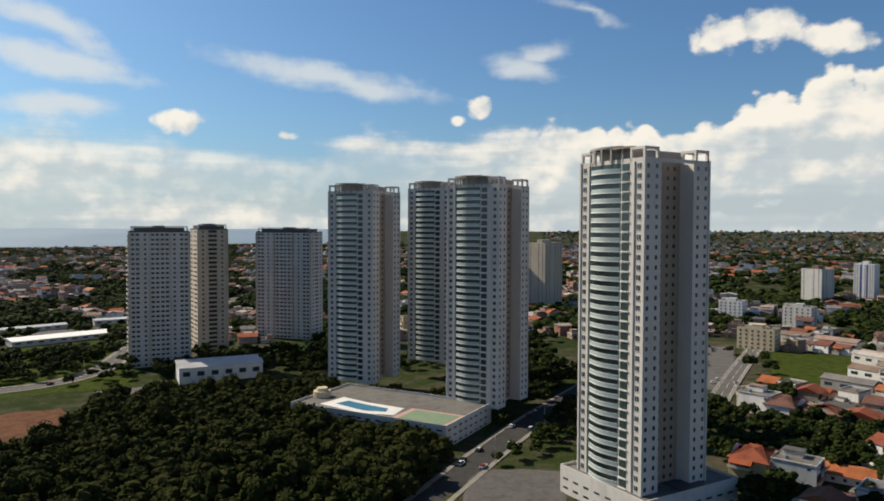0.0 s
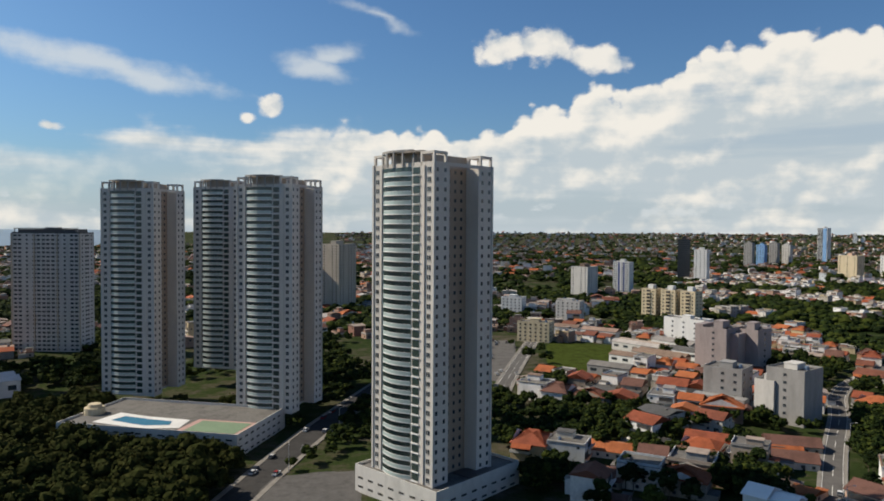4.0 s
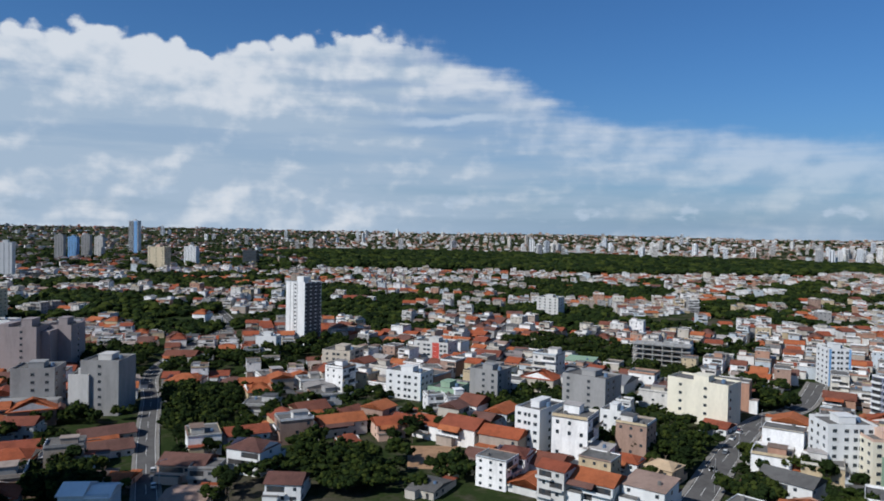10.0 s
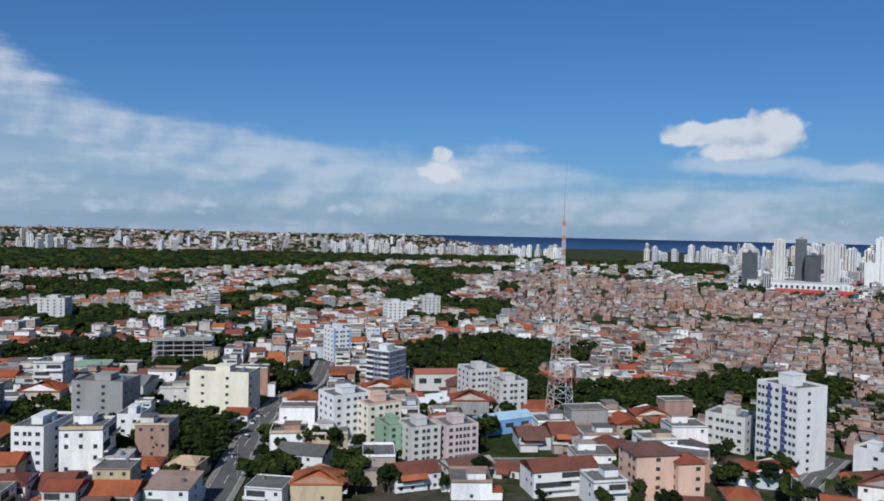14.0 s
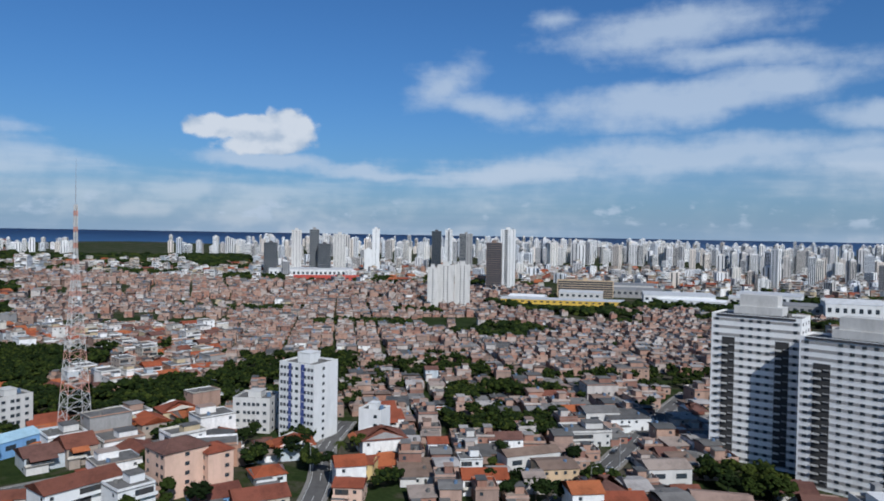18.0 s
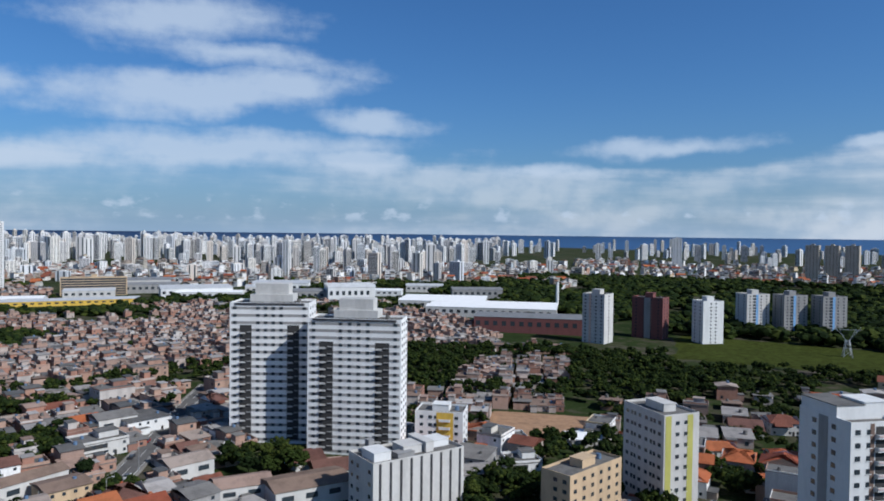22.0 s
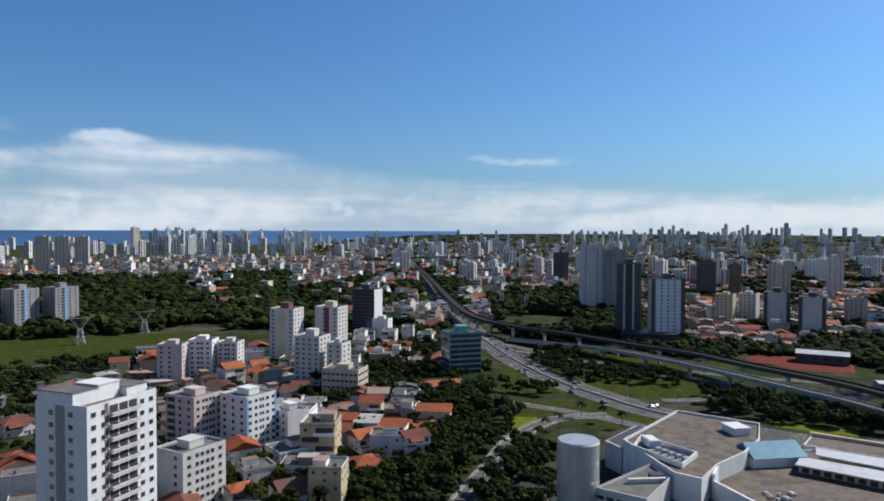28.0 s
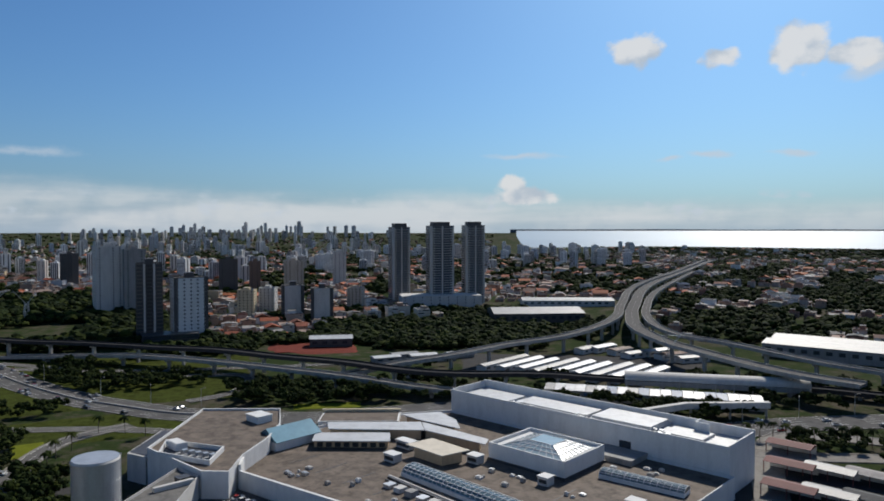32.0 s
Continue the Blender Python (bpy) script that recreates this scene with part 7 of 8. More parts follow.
def openings(w, dp, z, fh, n, m, inset=0.0):
    """Windows of one storey on all four sides, as single boxes: (face geometry) list."""
    out = []
    for sg in (-1, 1):
        for i in range(n):
            c = -w / 2 + w * (i + 0.5) / n
            out.append((c - 0.55, c + 0.55, sg * dp / 2 - 0.06, sg * dp / 2 + 0.06, z + 1.0, z + 2.1))
        for i in range(m):
            c = -dp / 2 + dp * (i + 0.5) / m
            out.append((sg * w / 2 - 0.06, sg * w / 2 + 0.06, c - 0.55, c + 0.55, z + 1.0, z + 2.1))
    return out


def house_parts(kind, w, dp, st, seed, shown=5):
    """Parts of a house: walls, roof, windows, door, and what stands on the roof. kind: tile, flat, sheet, brick, tower."""
    q = random.Random(seed)
    fh = 2.9
    h = st * fh
    wall = "brick" if kind in ("brick", "bricksheet") else "wall"
    ps = []
    body = Geo().box(-w / 2, w / 2, -dp / 2, dp / 2, -3.0, h)
    if q.random() < 0.6 and kind != "tower":
        e = w * q.uniform(0.3, 0.55)
        side_h = max(1, st - 1) * fh
        body.box(-w / 2, -w / 2 + e, -dp / 2 - 2.6, -dp / 2, -3.0, side_h)
        ps.append(("porch_roof", Geo().box(-w / 2 - .15, -w / 2 + e + .15, -dp / 2 - 2.8, -dp / 2, side_h, side_h + 0.14), "slab"))
    if kind in ("tile", "flat", "tower") and st > 1:
        # balconies along the front and a lower lean-to at the back
        for s in range(1, st):
            b0, b1 = (-w / 2, w * 0.1) if s % 2 else (-w * 0.1, w / 2)
            ps.append(("balcony", Geo().box(b0, b1, -dp / 2 - 1.5, -dp / 2, s * fh, s * fh + .15).box(b0, b1, -dp / 2 - 1.5, -dp / 2 - 1.38, s * fh + .15, s * fh + 1.0), wall))
            # flat dark panel paints the shade of the room behind the balcony
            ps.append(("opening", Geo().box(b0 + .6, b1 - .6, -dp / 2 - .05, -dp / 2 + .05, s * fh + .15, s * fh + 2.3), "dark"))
    if kind in ("tile", "flat", "sheet"):
        ah = 2.7 if st < 3 else 5.4
        body.box(w * 0.05, w / 2 - .2, dp / 2, dp / 2 + 3.4, -3, ah)
        ps.append(("lean_to_roof", Geo().box(w * 0.05 - .3, w / 2 + .1, dp / 2, dp / 2 + 3.7, ah, ah + .12), q.choice(("tile", "sheet", "slab"))))
    ps.append((wall, body, wall))
    wins = []
    for s in range(st):
        wins += openings(w, dp, s * fh, fh, max(2, int(w // 3.4)), max(1, int(dp // 4)))
    q.shuffle(wins)
    if shown > 5:
        wins.sort(key=lambda b: b[2] > 0)
    for b in wins[: shown if kind != "tower" else 40]:
        ps.append(("window", Geo().box(*b), "glass"))
    ps.append(("door", Geo().box(w * 0.2, w * 0.2 + 0.95, -dp / 2 - 0.07, -dp / 2 + 0.05, 0, 2.1), "dark"))
    o = 0.5
    if kind == "tile":
        ps.append(("roof", Geo().gable(-w / 2 - o, w / 2 + o, -dp / 2 - o, dp / 2 + o, h, dp * 0.2, hip=q.choice((0, 0, 0.8, 1.0))), "tile"))
        for sx in (-1, 1):
            ps.append(("gable_end", Geo().poly(((sx * w / 2, -sx * -dp / 2, h), (sx * w / 2, -sx * dp / 2, h), (sx * w / 2, 0, h + dp * 0.17))[::-1]), wall))
        if q.random() < 0.5:
            ps.append(("roof_extension", Geo().gable(-w / 2 + 1, w / 2 - w * .35, -dp / 2 - 3.4, -dp / 2 + 0.5, h - 0.7, 1.1), "tile"))
    elif kind in ("flat", "brick", "tower"):
        ps.append(("roof_slab", Geo().box(-w / 2 - .25, w / 2 + .25, -dp / 2 - .25, dp / 2 + .25, h, h + 0.16), "sheet" if kind == "brick" else "slab"))
        t, ph = 0.16, q.choice((0.5, 0.9, 1.0))
        ps.append(("parapet", Geo().box(-w / 2, w / 2, -dp / 2, -dp / 2 + t, h + .16, h + ph).box(-w / 2, w / 2, dp / 2 - t, dp / 2, h + .16, h + ph)
                   .box(-w / 2, -w / 2 + t, -dp / 2 + t, dp / 2 - t, h + .16, h + ph).box(w / 2 - t, w / 2, -dp / 2 + t, dp / 2 - t, h + .16, h + ph), wall))
        if q.random() < 0.7:
            ps.append(("roof_room", Geo().box(0, w * 0.4, -dp * 0.1, dp * 0.35, h + .16, h + 2.6), wall))
            ps.append(("room_roof", Geo().box(-.3, w * 0.4 + .3, -dp * 0.1 - .3, dp * 0.35 + .3, h + 2.6, h + 2.75), "sheet"))
        ps.append(("water_tank", Geo().cyl(-w * 0.25, dp * 0.2, h + .16, h + 1.3, 0.75, 0.6, 8), q.choice(("tank", "slab", "slab", "slab"))))
    else:
        rs = dp * 0.09
        g = Geo()
        if q.random() < 0.5:
            g.gable(-w / 2 - o, w / 2 + o, -dp / 2 - o, dp / 2 + o, h, rs, thick=0.1)
        else:
            n = len(g.v)
            g.v += [(x, y, h + (rs if y > 0 else 0.1) + dz) for dz in (0, 0.1) for x, y in ((-w / 2 - o, -dp / 2 - o), (w / 2 + o, -dp / 2 - o), (w / 2 + o, dp / 2 + o), (-w / 2 - o, dp / 2 + o))]
            g.f += [tuple(n + i for i in f) for f in ((4, 5, 6, 7), (3, 2, 1, 0), (0, 1, 5, 4), (1, 2, 6, 5), (2, 3, 7, 6), (3, 0, 4, 7))]
            g.m += [0] * 6
        ps.append(("roof", g, "sheet"))
        ps.append(("water_tank", Geo().cyl(w * 0.25, -dp * 0.1, h + 0.3, h + 1.6, 0.75, 0.6, 8), q.choice(("slab", "slab", "tank"))))
    return ps


NEAR = dict(wall=wall_o, brick=brick_o, tile=tile_o, sheet=sheet_o, slab=slab, glass=glass, dark=dark, tank=tank_blue)
FAR = [wall_i, brick_i, tile_i, sheet_i, slab, glass, dark, tank_blue]
SLOT = dict(wall=0, brick=1, tile=2, sheet=3, slab=4, glass=5, dark=6, tank=7)
LABELS = dict(tile="rendered house under an orange clay tile roof", flat="rendered house with a flat slab roof and water tank",
              sheet="low house under a grey corrugated sheet roof", brick="bare red brick house with an unfinished flat roof",
              bricksheet="bare brick house under a sheet roof", tower="narrow rendered house of four storeys")
DESIGN = {}
for kind, sizes in dict(tile=((11, 13, 1), (10, 14, 2), (14, 12, 2), (12, 16, 2), (15, 11, 2), (10, 11, 3)), flat=((10, 13, 3), (11, 14, 3), (13, 13, 2), (9, 14, 4), (12, 15, 3)),
                        sheet=((9, 12, 1), (10, 14, 2), (12, 16, 1)), brick=((7, 8, 2), (7.5, 9, 1), (8, 8, 1), (6.5, 8, 1), (7.5, 10, 2)),
                        bricksheet=((7.5, 9, 1), (8, 9, 1), (7, 8.5, 2)), tower=((10, 12, 4), (12, 12, 5))).items():
    DESIGN[kind] = [house_parts(kind, w, dp, st, 100 + i) for i, (w, dp, st) in enumerate(sizes)]
JOINED = {}
for kind, ds in DESIGN.items():
    JOINED[kind] = []
    for ps in ds:
        g = Geo()
        for nm, geo, mt in ps:
            if nm in ("door",):
                continue
            if nm == "window":
                (x0, y0, z0), (x1, y1, z1) = geo.v[0], geo.v[6]
                face = (0 if y0 < 0 else 2) if y1 - y0 < x1 - x0 else (3 if x0 < 0 else 1)
                g.poly([geo.v[i] for i in geo.f[face]], SLOT[mt])
                continue
            g.merge(geo, m=SLOT[mt])
        JOINED[kind].append((np.array(g.v), g.f, g.m))
PROTO = {}


def near_house(kind, k, m):
    key = (kind, k)
    if key not in PROTO:
        root = thing("house", LABELS[kind], "house", m, "town houses")
        for nm, geo, mt in DESIGN[kind][k]:
            part(nm, geo, NEAR[mt], root)
        PROTO[key] = root
        return root
    return copy_thing(PROTO[key], m)


ROOFS = dict(tile=tile_o, tile_dark=material("weathered_clay_tile", [(0.17, 0.060, 0.042), (0.22, 0.072, 0.045), (0.13, 0.062, 0.050)], vary="object", grain=(2.5, 0.4), stain=0.5, wave=(3.6, 0.0), bump=0.3, spec=0.2),
             sheet=sheet_o, bright=roof_bright, slab=slab, tan=tan, green=green, teal=teal)
ROOF_WORDS = dict(tile="an orange clay tile roof", tile_dark="a weathered brown tile roof", sheet="a dark grey sheet roof", bright="a bright white sheet roof",
                  slab="a stained slab roof", tan="a tan tile roof", green="green sheet roofs", teal="teal sheet roofs")
STOREY_WORDS = ("", "single-storey", "two-storey", "three-storey", "four-storey")
custard = material("custard_paint", [(0.62, 0.45, 0.20)], grain=(0.6, 0.12), stain=0.3)
PAINT_WORDS = {white: "white", offwhite: "off-white", cream: "cream", grey: "grey", beige: "beige", salmon: "salmon", blue: "blue", tan: "ochre", pinkish: "rose", greyrose: "mauve-grey", custard: "yellow", None: "bare brick"}


def placed(kind, az, d, w, dp, st, turn, paint, roof):
    """One house at its own plot; w, dp: front and depth, st: storeys."""
    x, y = spot(az, d)
    size = max(w, dp)
    if any((tx - x) ** 2 + (ty - y) ** 2 < (tr * 0.8 + size * 0.25) ** 2 for tx, ty, tr in TAKEN):
        return None
    TAKEN.append((x, y, size * 0.5))
    root = thing("house", PAINT_WORDS[paint] + " " + STOREY_WORDS[st] + " house under " + ROOF_WORDS[roof], "house", pose(x, y, land(x, y) - 0.2, 0, 0, az + turn), "town houses")
    own = dict(NEAR)
    if paint:
        own["wall"] = own["brick"] = paint
    own["tile" if kind == "tile" else "sheet"] = ROOFS[roof]
    for nm, geo, mt in house_parts(kind, w, dp, st, int(d * 7 + w * 13), 12):
        part(nm, geo, own[mt], root)
    return root


placed("tile", -33.1, 303, 13.3, 12.6, 3, -35, white, "tile")
placed("sheet", -34.1, 320, 15.0, 14.0, 3, -35, offwhite, "sheet")
placed("tile", -37.3, 282, 15.0, 14.0, 2, -20, offwhite, "tile")
placed("tile", -43.3, 310, 19.6, 12.0, 1, 10, beige, "tile")
placed("tile", -43.2, 289, 18.3, 12.0, 1, 5, offwhite, "tile")
placed("tile", -37.9, 329, 12.4, 11.8, 2, -20, offwhite, "tile_dark")
placed("sheet", -44.1, 346, 18.4, 14.0, 2, 5, blue, "bright")
placed("tile", -49.0, 253, 16.0, 12.0, 2, -25, salmon, "tile")
placed("flat", -50.4, 246, 9.6, 9.1, 2, -20, grey, "sheet")
placed("tile", -53.9, 254, 13.5, 12.8, 3, -35, white, "tile_dark")
placed("sheet", -49.1, 229, 13.5, 12.9, 1, -20, offwhite, "sheet")
placed("tile", -58.2, 316, 13.9, 13.2, 2, 25, cream, "tile")
placed("tile", -60.6, 294, 19.6, 12.0, 2, 20, offwhite, "tile")
placed("tile", -61.2, 275, 8.7, 8.2, 1, 15, white, "tile")
placed("tile", -56.5, 226, 11.3, 10.7, 2, -15, white, "tile_dark")
placed("tile", -52.3, 387, 14.6, 13.9, 1, -10, white, "tile")
placed("flat", -54.5, 330, 14.9, 14.0, 2, -15, offwhite, "sheet")
placed("tile", -48.8, 389, 17.1, 14.0, 2, -20, salmon, "tile")
placed("tile", -48.5, 462, 18.9, 14.0, 2, -20, offwhite, "tile")
placed("tile", -42.6, 257, 8.9, 8.5, 1, -25, grey, "sheet")
placed("tile", -44.4, 253, 7.2, 6.8, 1, -25, salmon, "tile")
placed("tile", -64.5, 289, 11.8, 11.2, 2, 15, salmon, "tile")
placed("sheet", -62.6, 296, 11.5, 11.0, 2, 20, white, "sheet")
placed("tile", -64.8, 354, 11.2, 10.6, 2, 12, white, "tile")
placed("tile", -66.8, 350, 11.0, 10.5, 2, 12, white, "tile_dark")
placed("flat", -68.2, 326, 8.3, 7.8, 3, 18, white, "slab")
placed("flat", -69.9, 324, 9.8, 9.3, 3, 18, white, "bright")
placed("tile", -75.2, 278, 7.9, 7.5, 2, -25, white, "tile")
placed("tile", -74.9, 242, 11.3, 10.8, 3, -20, white, "tile_dark")
placed("sheet", -70.7, 246, 8.5, 8.1, 1, -10, cream, "sheet")
placed("tile", -78.3, 221, 9.0, 8.6, 4, -25, offwhite, "tile")
placed("tile", -81.5, 222, 14.8, 12.0, 3, -22, white, "tile")
placed("sheet", -81.6, 254, 8.8, 8.4, 3, -20, white, "sheet")
placed("tile", -83.9, 253, 9.2, 8.8, 2, -20, white, "tile")
placed("tile", -86.6, 250, 9.7, 9.3, 2, -25, tan, "tan")
placed("sheet", -85.6, 222, 13.1, 12.5, 3, -20, white, "sheet")
placed("flat", -83.5, 330, 6.7, 6.4, 3, -15, white, "slab")
placed("flat", -74.6, 378, 14.7, 14.0, 2, -20, white, "slab")
placed("flat", -72.4, 396, 11.3, 10.7, 3, -20, beige, "slab")
placed("tile", -72.6, 450, 16.4, 14.0, 2, -15, offwhite, "tile_dark")
placed("flat", -74.7, 455, 12.9, 12.3, 2, -15, greyrose, "slab")
placed("sheet", -80.0, 444, 17.3, 14.0, 2, -15, offwhite, "green")
placed("sheet", -66.0, 402, 15.2, 14.0, 1, 12, offwhite, "teal")
placed("flat", -67.9, 392, 10.4, 9.9, 3, 12, offwhite, "slab")
placed("tile", -90.4, 324, 10.6, 10.1, 1, -20, white, "tile")
placed("sheet", -95.1, 321, 12.5, 11.9, 1, -25, salmon, "sheet")
placed("tile", -95.5, 255, 17.0, 12.0, 2, -20, white, "sheet")
placed("tile", -93.1, 253, 6.4, 6.1, 1, -30, salmon, "tile_dark")
placed("sheet", -100.3, 262, 9.6, 9.1, 1, 20, white, "sheet")
placed("tile", -108.7, 250, 17.5, 12.0, 1, 25, offwhite, "tile")
placed("tile", -104.2, 234, 15.6, 12.0, 2, 20, white, "tile")
placed("sheet", -105.7, 343, 17.1, 14.0, 1, 30, white, "bright")
placed("tile", -103.8, 347, 13.1, 12.4, 1, 20, offwhite, "tile")
placed("tile", -113.3, 313, 12.6, 12.0, 1, 20, white, "tile")
placed("tile", -114.1, 341, 15.4, 14.0, 1, 15, pinkish, "tile")
placed("flat", -92.8, 223, 11.8, 11.3, 2, -20, white, "slab")
placed("tile", -112.2, 249, 8.6, 8.2, 1, -15, offwhite, "tile")
placed("tile", -116.1, 237, 22.9, 12.0, 3, 25, white, "tile")
placed("flat", -119.6, 229, 11.4, 10.9, 3, 25, white, "slab")
placed("tile", -128.6, 313, 13.3, 12.7, 3, -15, white, "sheet")
placed("tile", -125.7, 231, 14.6, 12.0, 1, 15, blue, "tile_dark")
placed("tile", -129.7, 248, 10.9, 10.4, 1, 15, white, "tile")
placed("tile", -129.1, 227, 16.7, 12.0, 1, 12, beige, "tile_dark")
placed("tile", -129.5, 282, 8.0, 7.6, 1, 10, white, "tile")
placed("tile", -137.3, 249, 9.1, 8.6, 2, -15, custard, "tile")
placed("tile", -136.3, 226, 9.2, 8.8, 2, -10, salmon, "tile")
placed("tile", -113.5, 320, 15.0, 14.0, 1, 12, offwhite, "tile")
placed("tile", -114.1, 340, 15.3, 14.0, 1, 12, pinkish, "tile")
placed("sheet", -158.4, 335, 20.8, 14.0, 2, 25, white, "sheet")
placed("flat", -155.2, 305, 19.0, 14.0, 2, 20, offwhite, "slab")
placed("sheet", -152.9, 255, 13.6, 12.9, 2, 20, tan, "sheet")
placed("flat", -146.0, 256, 8.4, 8.0, 2, 10, white, "slab")
placed("flat", -145.7, 281, 8.0, 7.6, 2, 10, offwhite, "slab")
placed("tile", -163.4, 294, 8.4, 7.9, 1, -20, white, "slab")
placed("brick", -156.2, 388, 17.0, 14.0, 3, 20, None, "slab")
placed("brick", -158.6, 443, 19.5, 14.0, 3, 15, None, "slab")
placed("tile", -170.3, 273, 12.8, 12.2, 1, 20, offwhite, "tile_dark")
placed("tile", -172.4, 262, 13.9, 13.2, 1, 15, offwhite, "tile")
placed("sheet", -184.0, 271, 14.4, 13.7, 2, -20, grey, "sheet")
placed("flat", -187.9, 268, 12.6, 11.9, 2, 20, white, "slab")
placed("flat", -187.2, 298, 10.3, 9.8, 2, 15, white, "slab")
placed("sheet", -192.8, 316, 14.3, 13.6, 1, 15, offwhite, "bright")
placed("tile", -202.4, 320, 19.8, 12.0, 1, 20, offwhite, "tile")
placed("tile", -207.2, 371, 14.0, 13.3, 2, 20, offwhite, "tile")
placed("tile", -207.2, 324, 10.2, 9.7, 1, 20, beige, "tile")
placed("tile", -206.0, 284, 14.2, 13.5, 1, 15, white, "tile")
placed("flat", -203.4, 244, 13.7, 13.0, 1, -25, grey, "slab")
placed("flat", -226.3, 282, 15.0, 14.0, 3, 25, white, "slab")
placed("tile", -229.7, 295, 7.8, 7.5, 1, 20, cream, "sheet")
placed("tile", -236.3, 363, 14.6, 13.9, 1, 20, white, "tile")
placed("tile", -232.5, 307, 14.4, 13.7, 2, 25, white, "tile")
placed("tile", -236.2, 296, 11.2, 10.6, 3, 25, white, "tile_dark")
placed("tile", -232.2, 271, 12.2, 11.6, 2, 25, white, "tile")
placed("tile", -226.5, 248, 13.1, 12.5, 2, 20, white, "tile")
placed("tile", -222.5, 249, 9.1, 8.6, 2, 20, offwhite, "tile")
placed("tile", -228.8, 302, 10.5, 9.9, 1, -30, beige, "slab")
placed("tile", -238.0, 420, 32.3, 12.0, 1, 20, white, "tile")
placed("flat", -226.1, 287, 13.5, 12.8, 2, 20, white, "sheet")
placed("tile", -230.6, 367, 13.9, 13.2, 1, 15, offwhite, "tile_dark")
placed("tile", -30.3, 280, 18.6, 12.0, 1, -10, offwhite, "tile")
placed("sheet", -31.0, 376, 18.8, 14.0, 1, -15, grey, "sheet")
placed("tile", -31.0, 227, 6.4, 6.1, 1, -10, beige, "tile")
placed("tile", -37.0, 223, 8.4, 8.0, 1, -10, beige, "tile_dark")
# groves between the houses: azimuth, distance, radius
GROVES = [(-50.1, 308, 13), (-48.4, 315, 6), (-55.8, 412, 11), (-39.8, 254, 11), (-41.3, 340, 7), (-36, 417, 7), (-33.4, 277, 7), (-61.5, 229, 9), (-57.7, 261, 4), (-50.5, 370, 7), (-71.3, 291, 5), (-74, 321, 8), (-81.4, 300, 5), (-85.3, 293, 8), (-69.6, 238, 7), (-92.5, 243, 7), (-88.3, 293, 7), (-94.1, 380, 10), (-101.6, 252, 4), (-109.9, 292, 5), (-121.9, 255, 7)]
GROVES += [(-122.9, 304, 8), (-132, 290, 5), (-133.7, 255, 5), (-110, 295, 5), (-128.6, 260, 4), (-139.1, 237, 4), (-157, 246, 6), (-165.3, 270, 6), (-187.5, 250, 7), (-184.9, 243, 7), (-204.4, 273, 8), (-198.7, 238, 5), (-190.2, 296, 5), (-25.6, 243, 11), (-28.2, 289, 10), (-22.1, 287, 7), (-25.1, 393, 11), (-238.9, 315, 14), (-236.6, 265, 9), (-240.2, 373, 12), (-232.4, 252, 6)]
for az, d, rad in GROVES:
    TAKEN.append((*spot(az, d), rad * 0.8))

GRID = {}
PLOTS = {}


def index_lines():
    for x, y, r in TAKEN:
        n = int((r + 30) // 60) + 1
        for i in range(-n, n + 1):
            for j in range(-n, n + 1):
                PLOTS.setdefault((int(x // 60) + i, int(y // 60) + j), []).append((x, y, r))
    for k, (pts, half) in enumerate(LINES):
        for x, y in pts:
            GRID.setdefault((int(x // 40), int(y // 40)), []).append((x, y, half))


def is_free(x, y, size, zones=True):
    for tx, ty, tr in PLOTS.get((int(x // 60), int(y // 60)), ()):
        if (tx - x) ** 2 + (ty - y) ** 2 < (tr + size * 0.6) ** 2:
            return False
    gx, gy = int(x // 40), int(y // 40)
    for i in (-1, 0, 1):
        for j in (-1, 0, 1):
            for px, py, half in GRID.get((gx + i, gy + j), ()):
                if (px - x) ** 2 + (py - y) ** 2 < (half + size * 0.62) ** 2:
                    return False
    if zones:
        r = math.hypot(x, y)
        az = math.degrees(math.atan2(-x, y))
        for a0, a1, r0, r1 in ZONES:
            for a in (az, az - 360, az + 360):
                if a0 <= a <= a1 and r0 <= r <= r1:
                    return False
    return True


# districts: azimuth range, distance range, mix of kinds, spacing
MIX_TOWN = ["tile"] * 6 + ["flat"] * 4 + ["sheet"] * 2
MIX_WHITE = ["flat"] * 6 + ["tile"] * 5 + ["sheet"] * 3 + ["tower"]
MIX_BRICK = ["brick"] * 9 + ["bricksheet"] * 7 + ["sheet"]
MIX_POOR = ["bricksheet"] * 5 + ["brick"] * 5 + ["sheet"] * 2 + ["tile"]
MIX_FAR = ["tile"] * 3 + ["flat"] * 7 + ["sheet"] * 3 + ["tower"] * 2 + ["brick"] * 4
# MIX_SHADE: duller kinds put backlit shade into a district's colours
MIX_SHADE = ["bricksheet"] * 4 + ["sheet"] * 3 + ["brick"] * 4 + ["tile"] * 2 + ["flat"]
MIX_HORIZON = ["tile", "flat", "sheet", "brick", "brick", "bricksheet"]
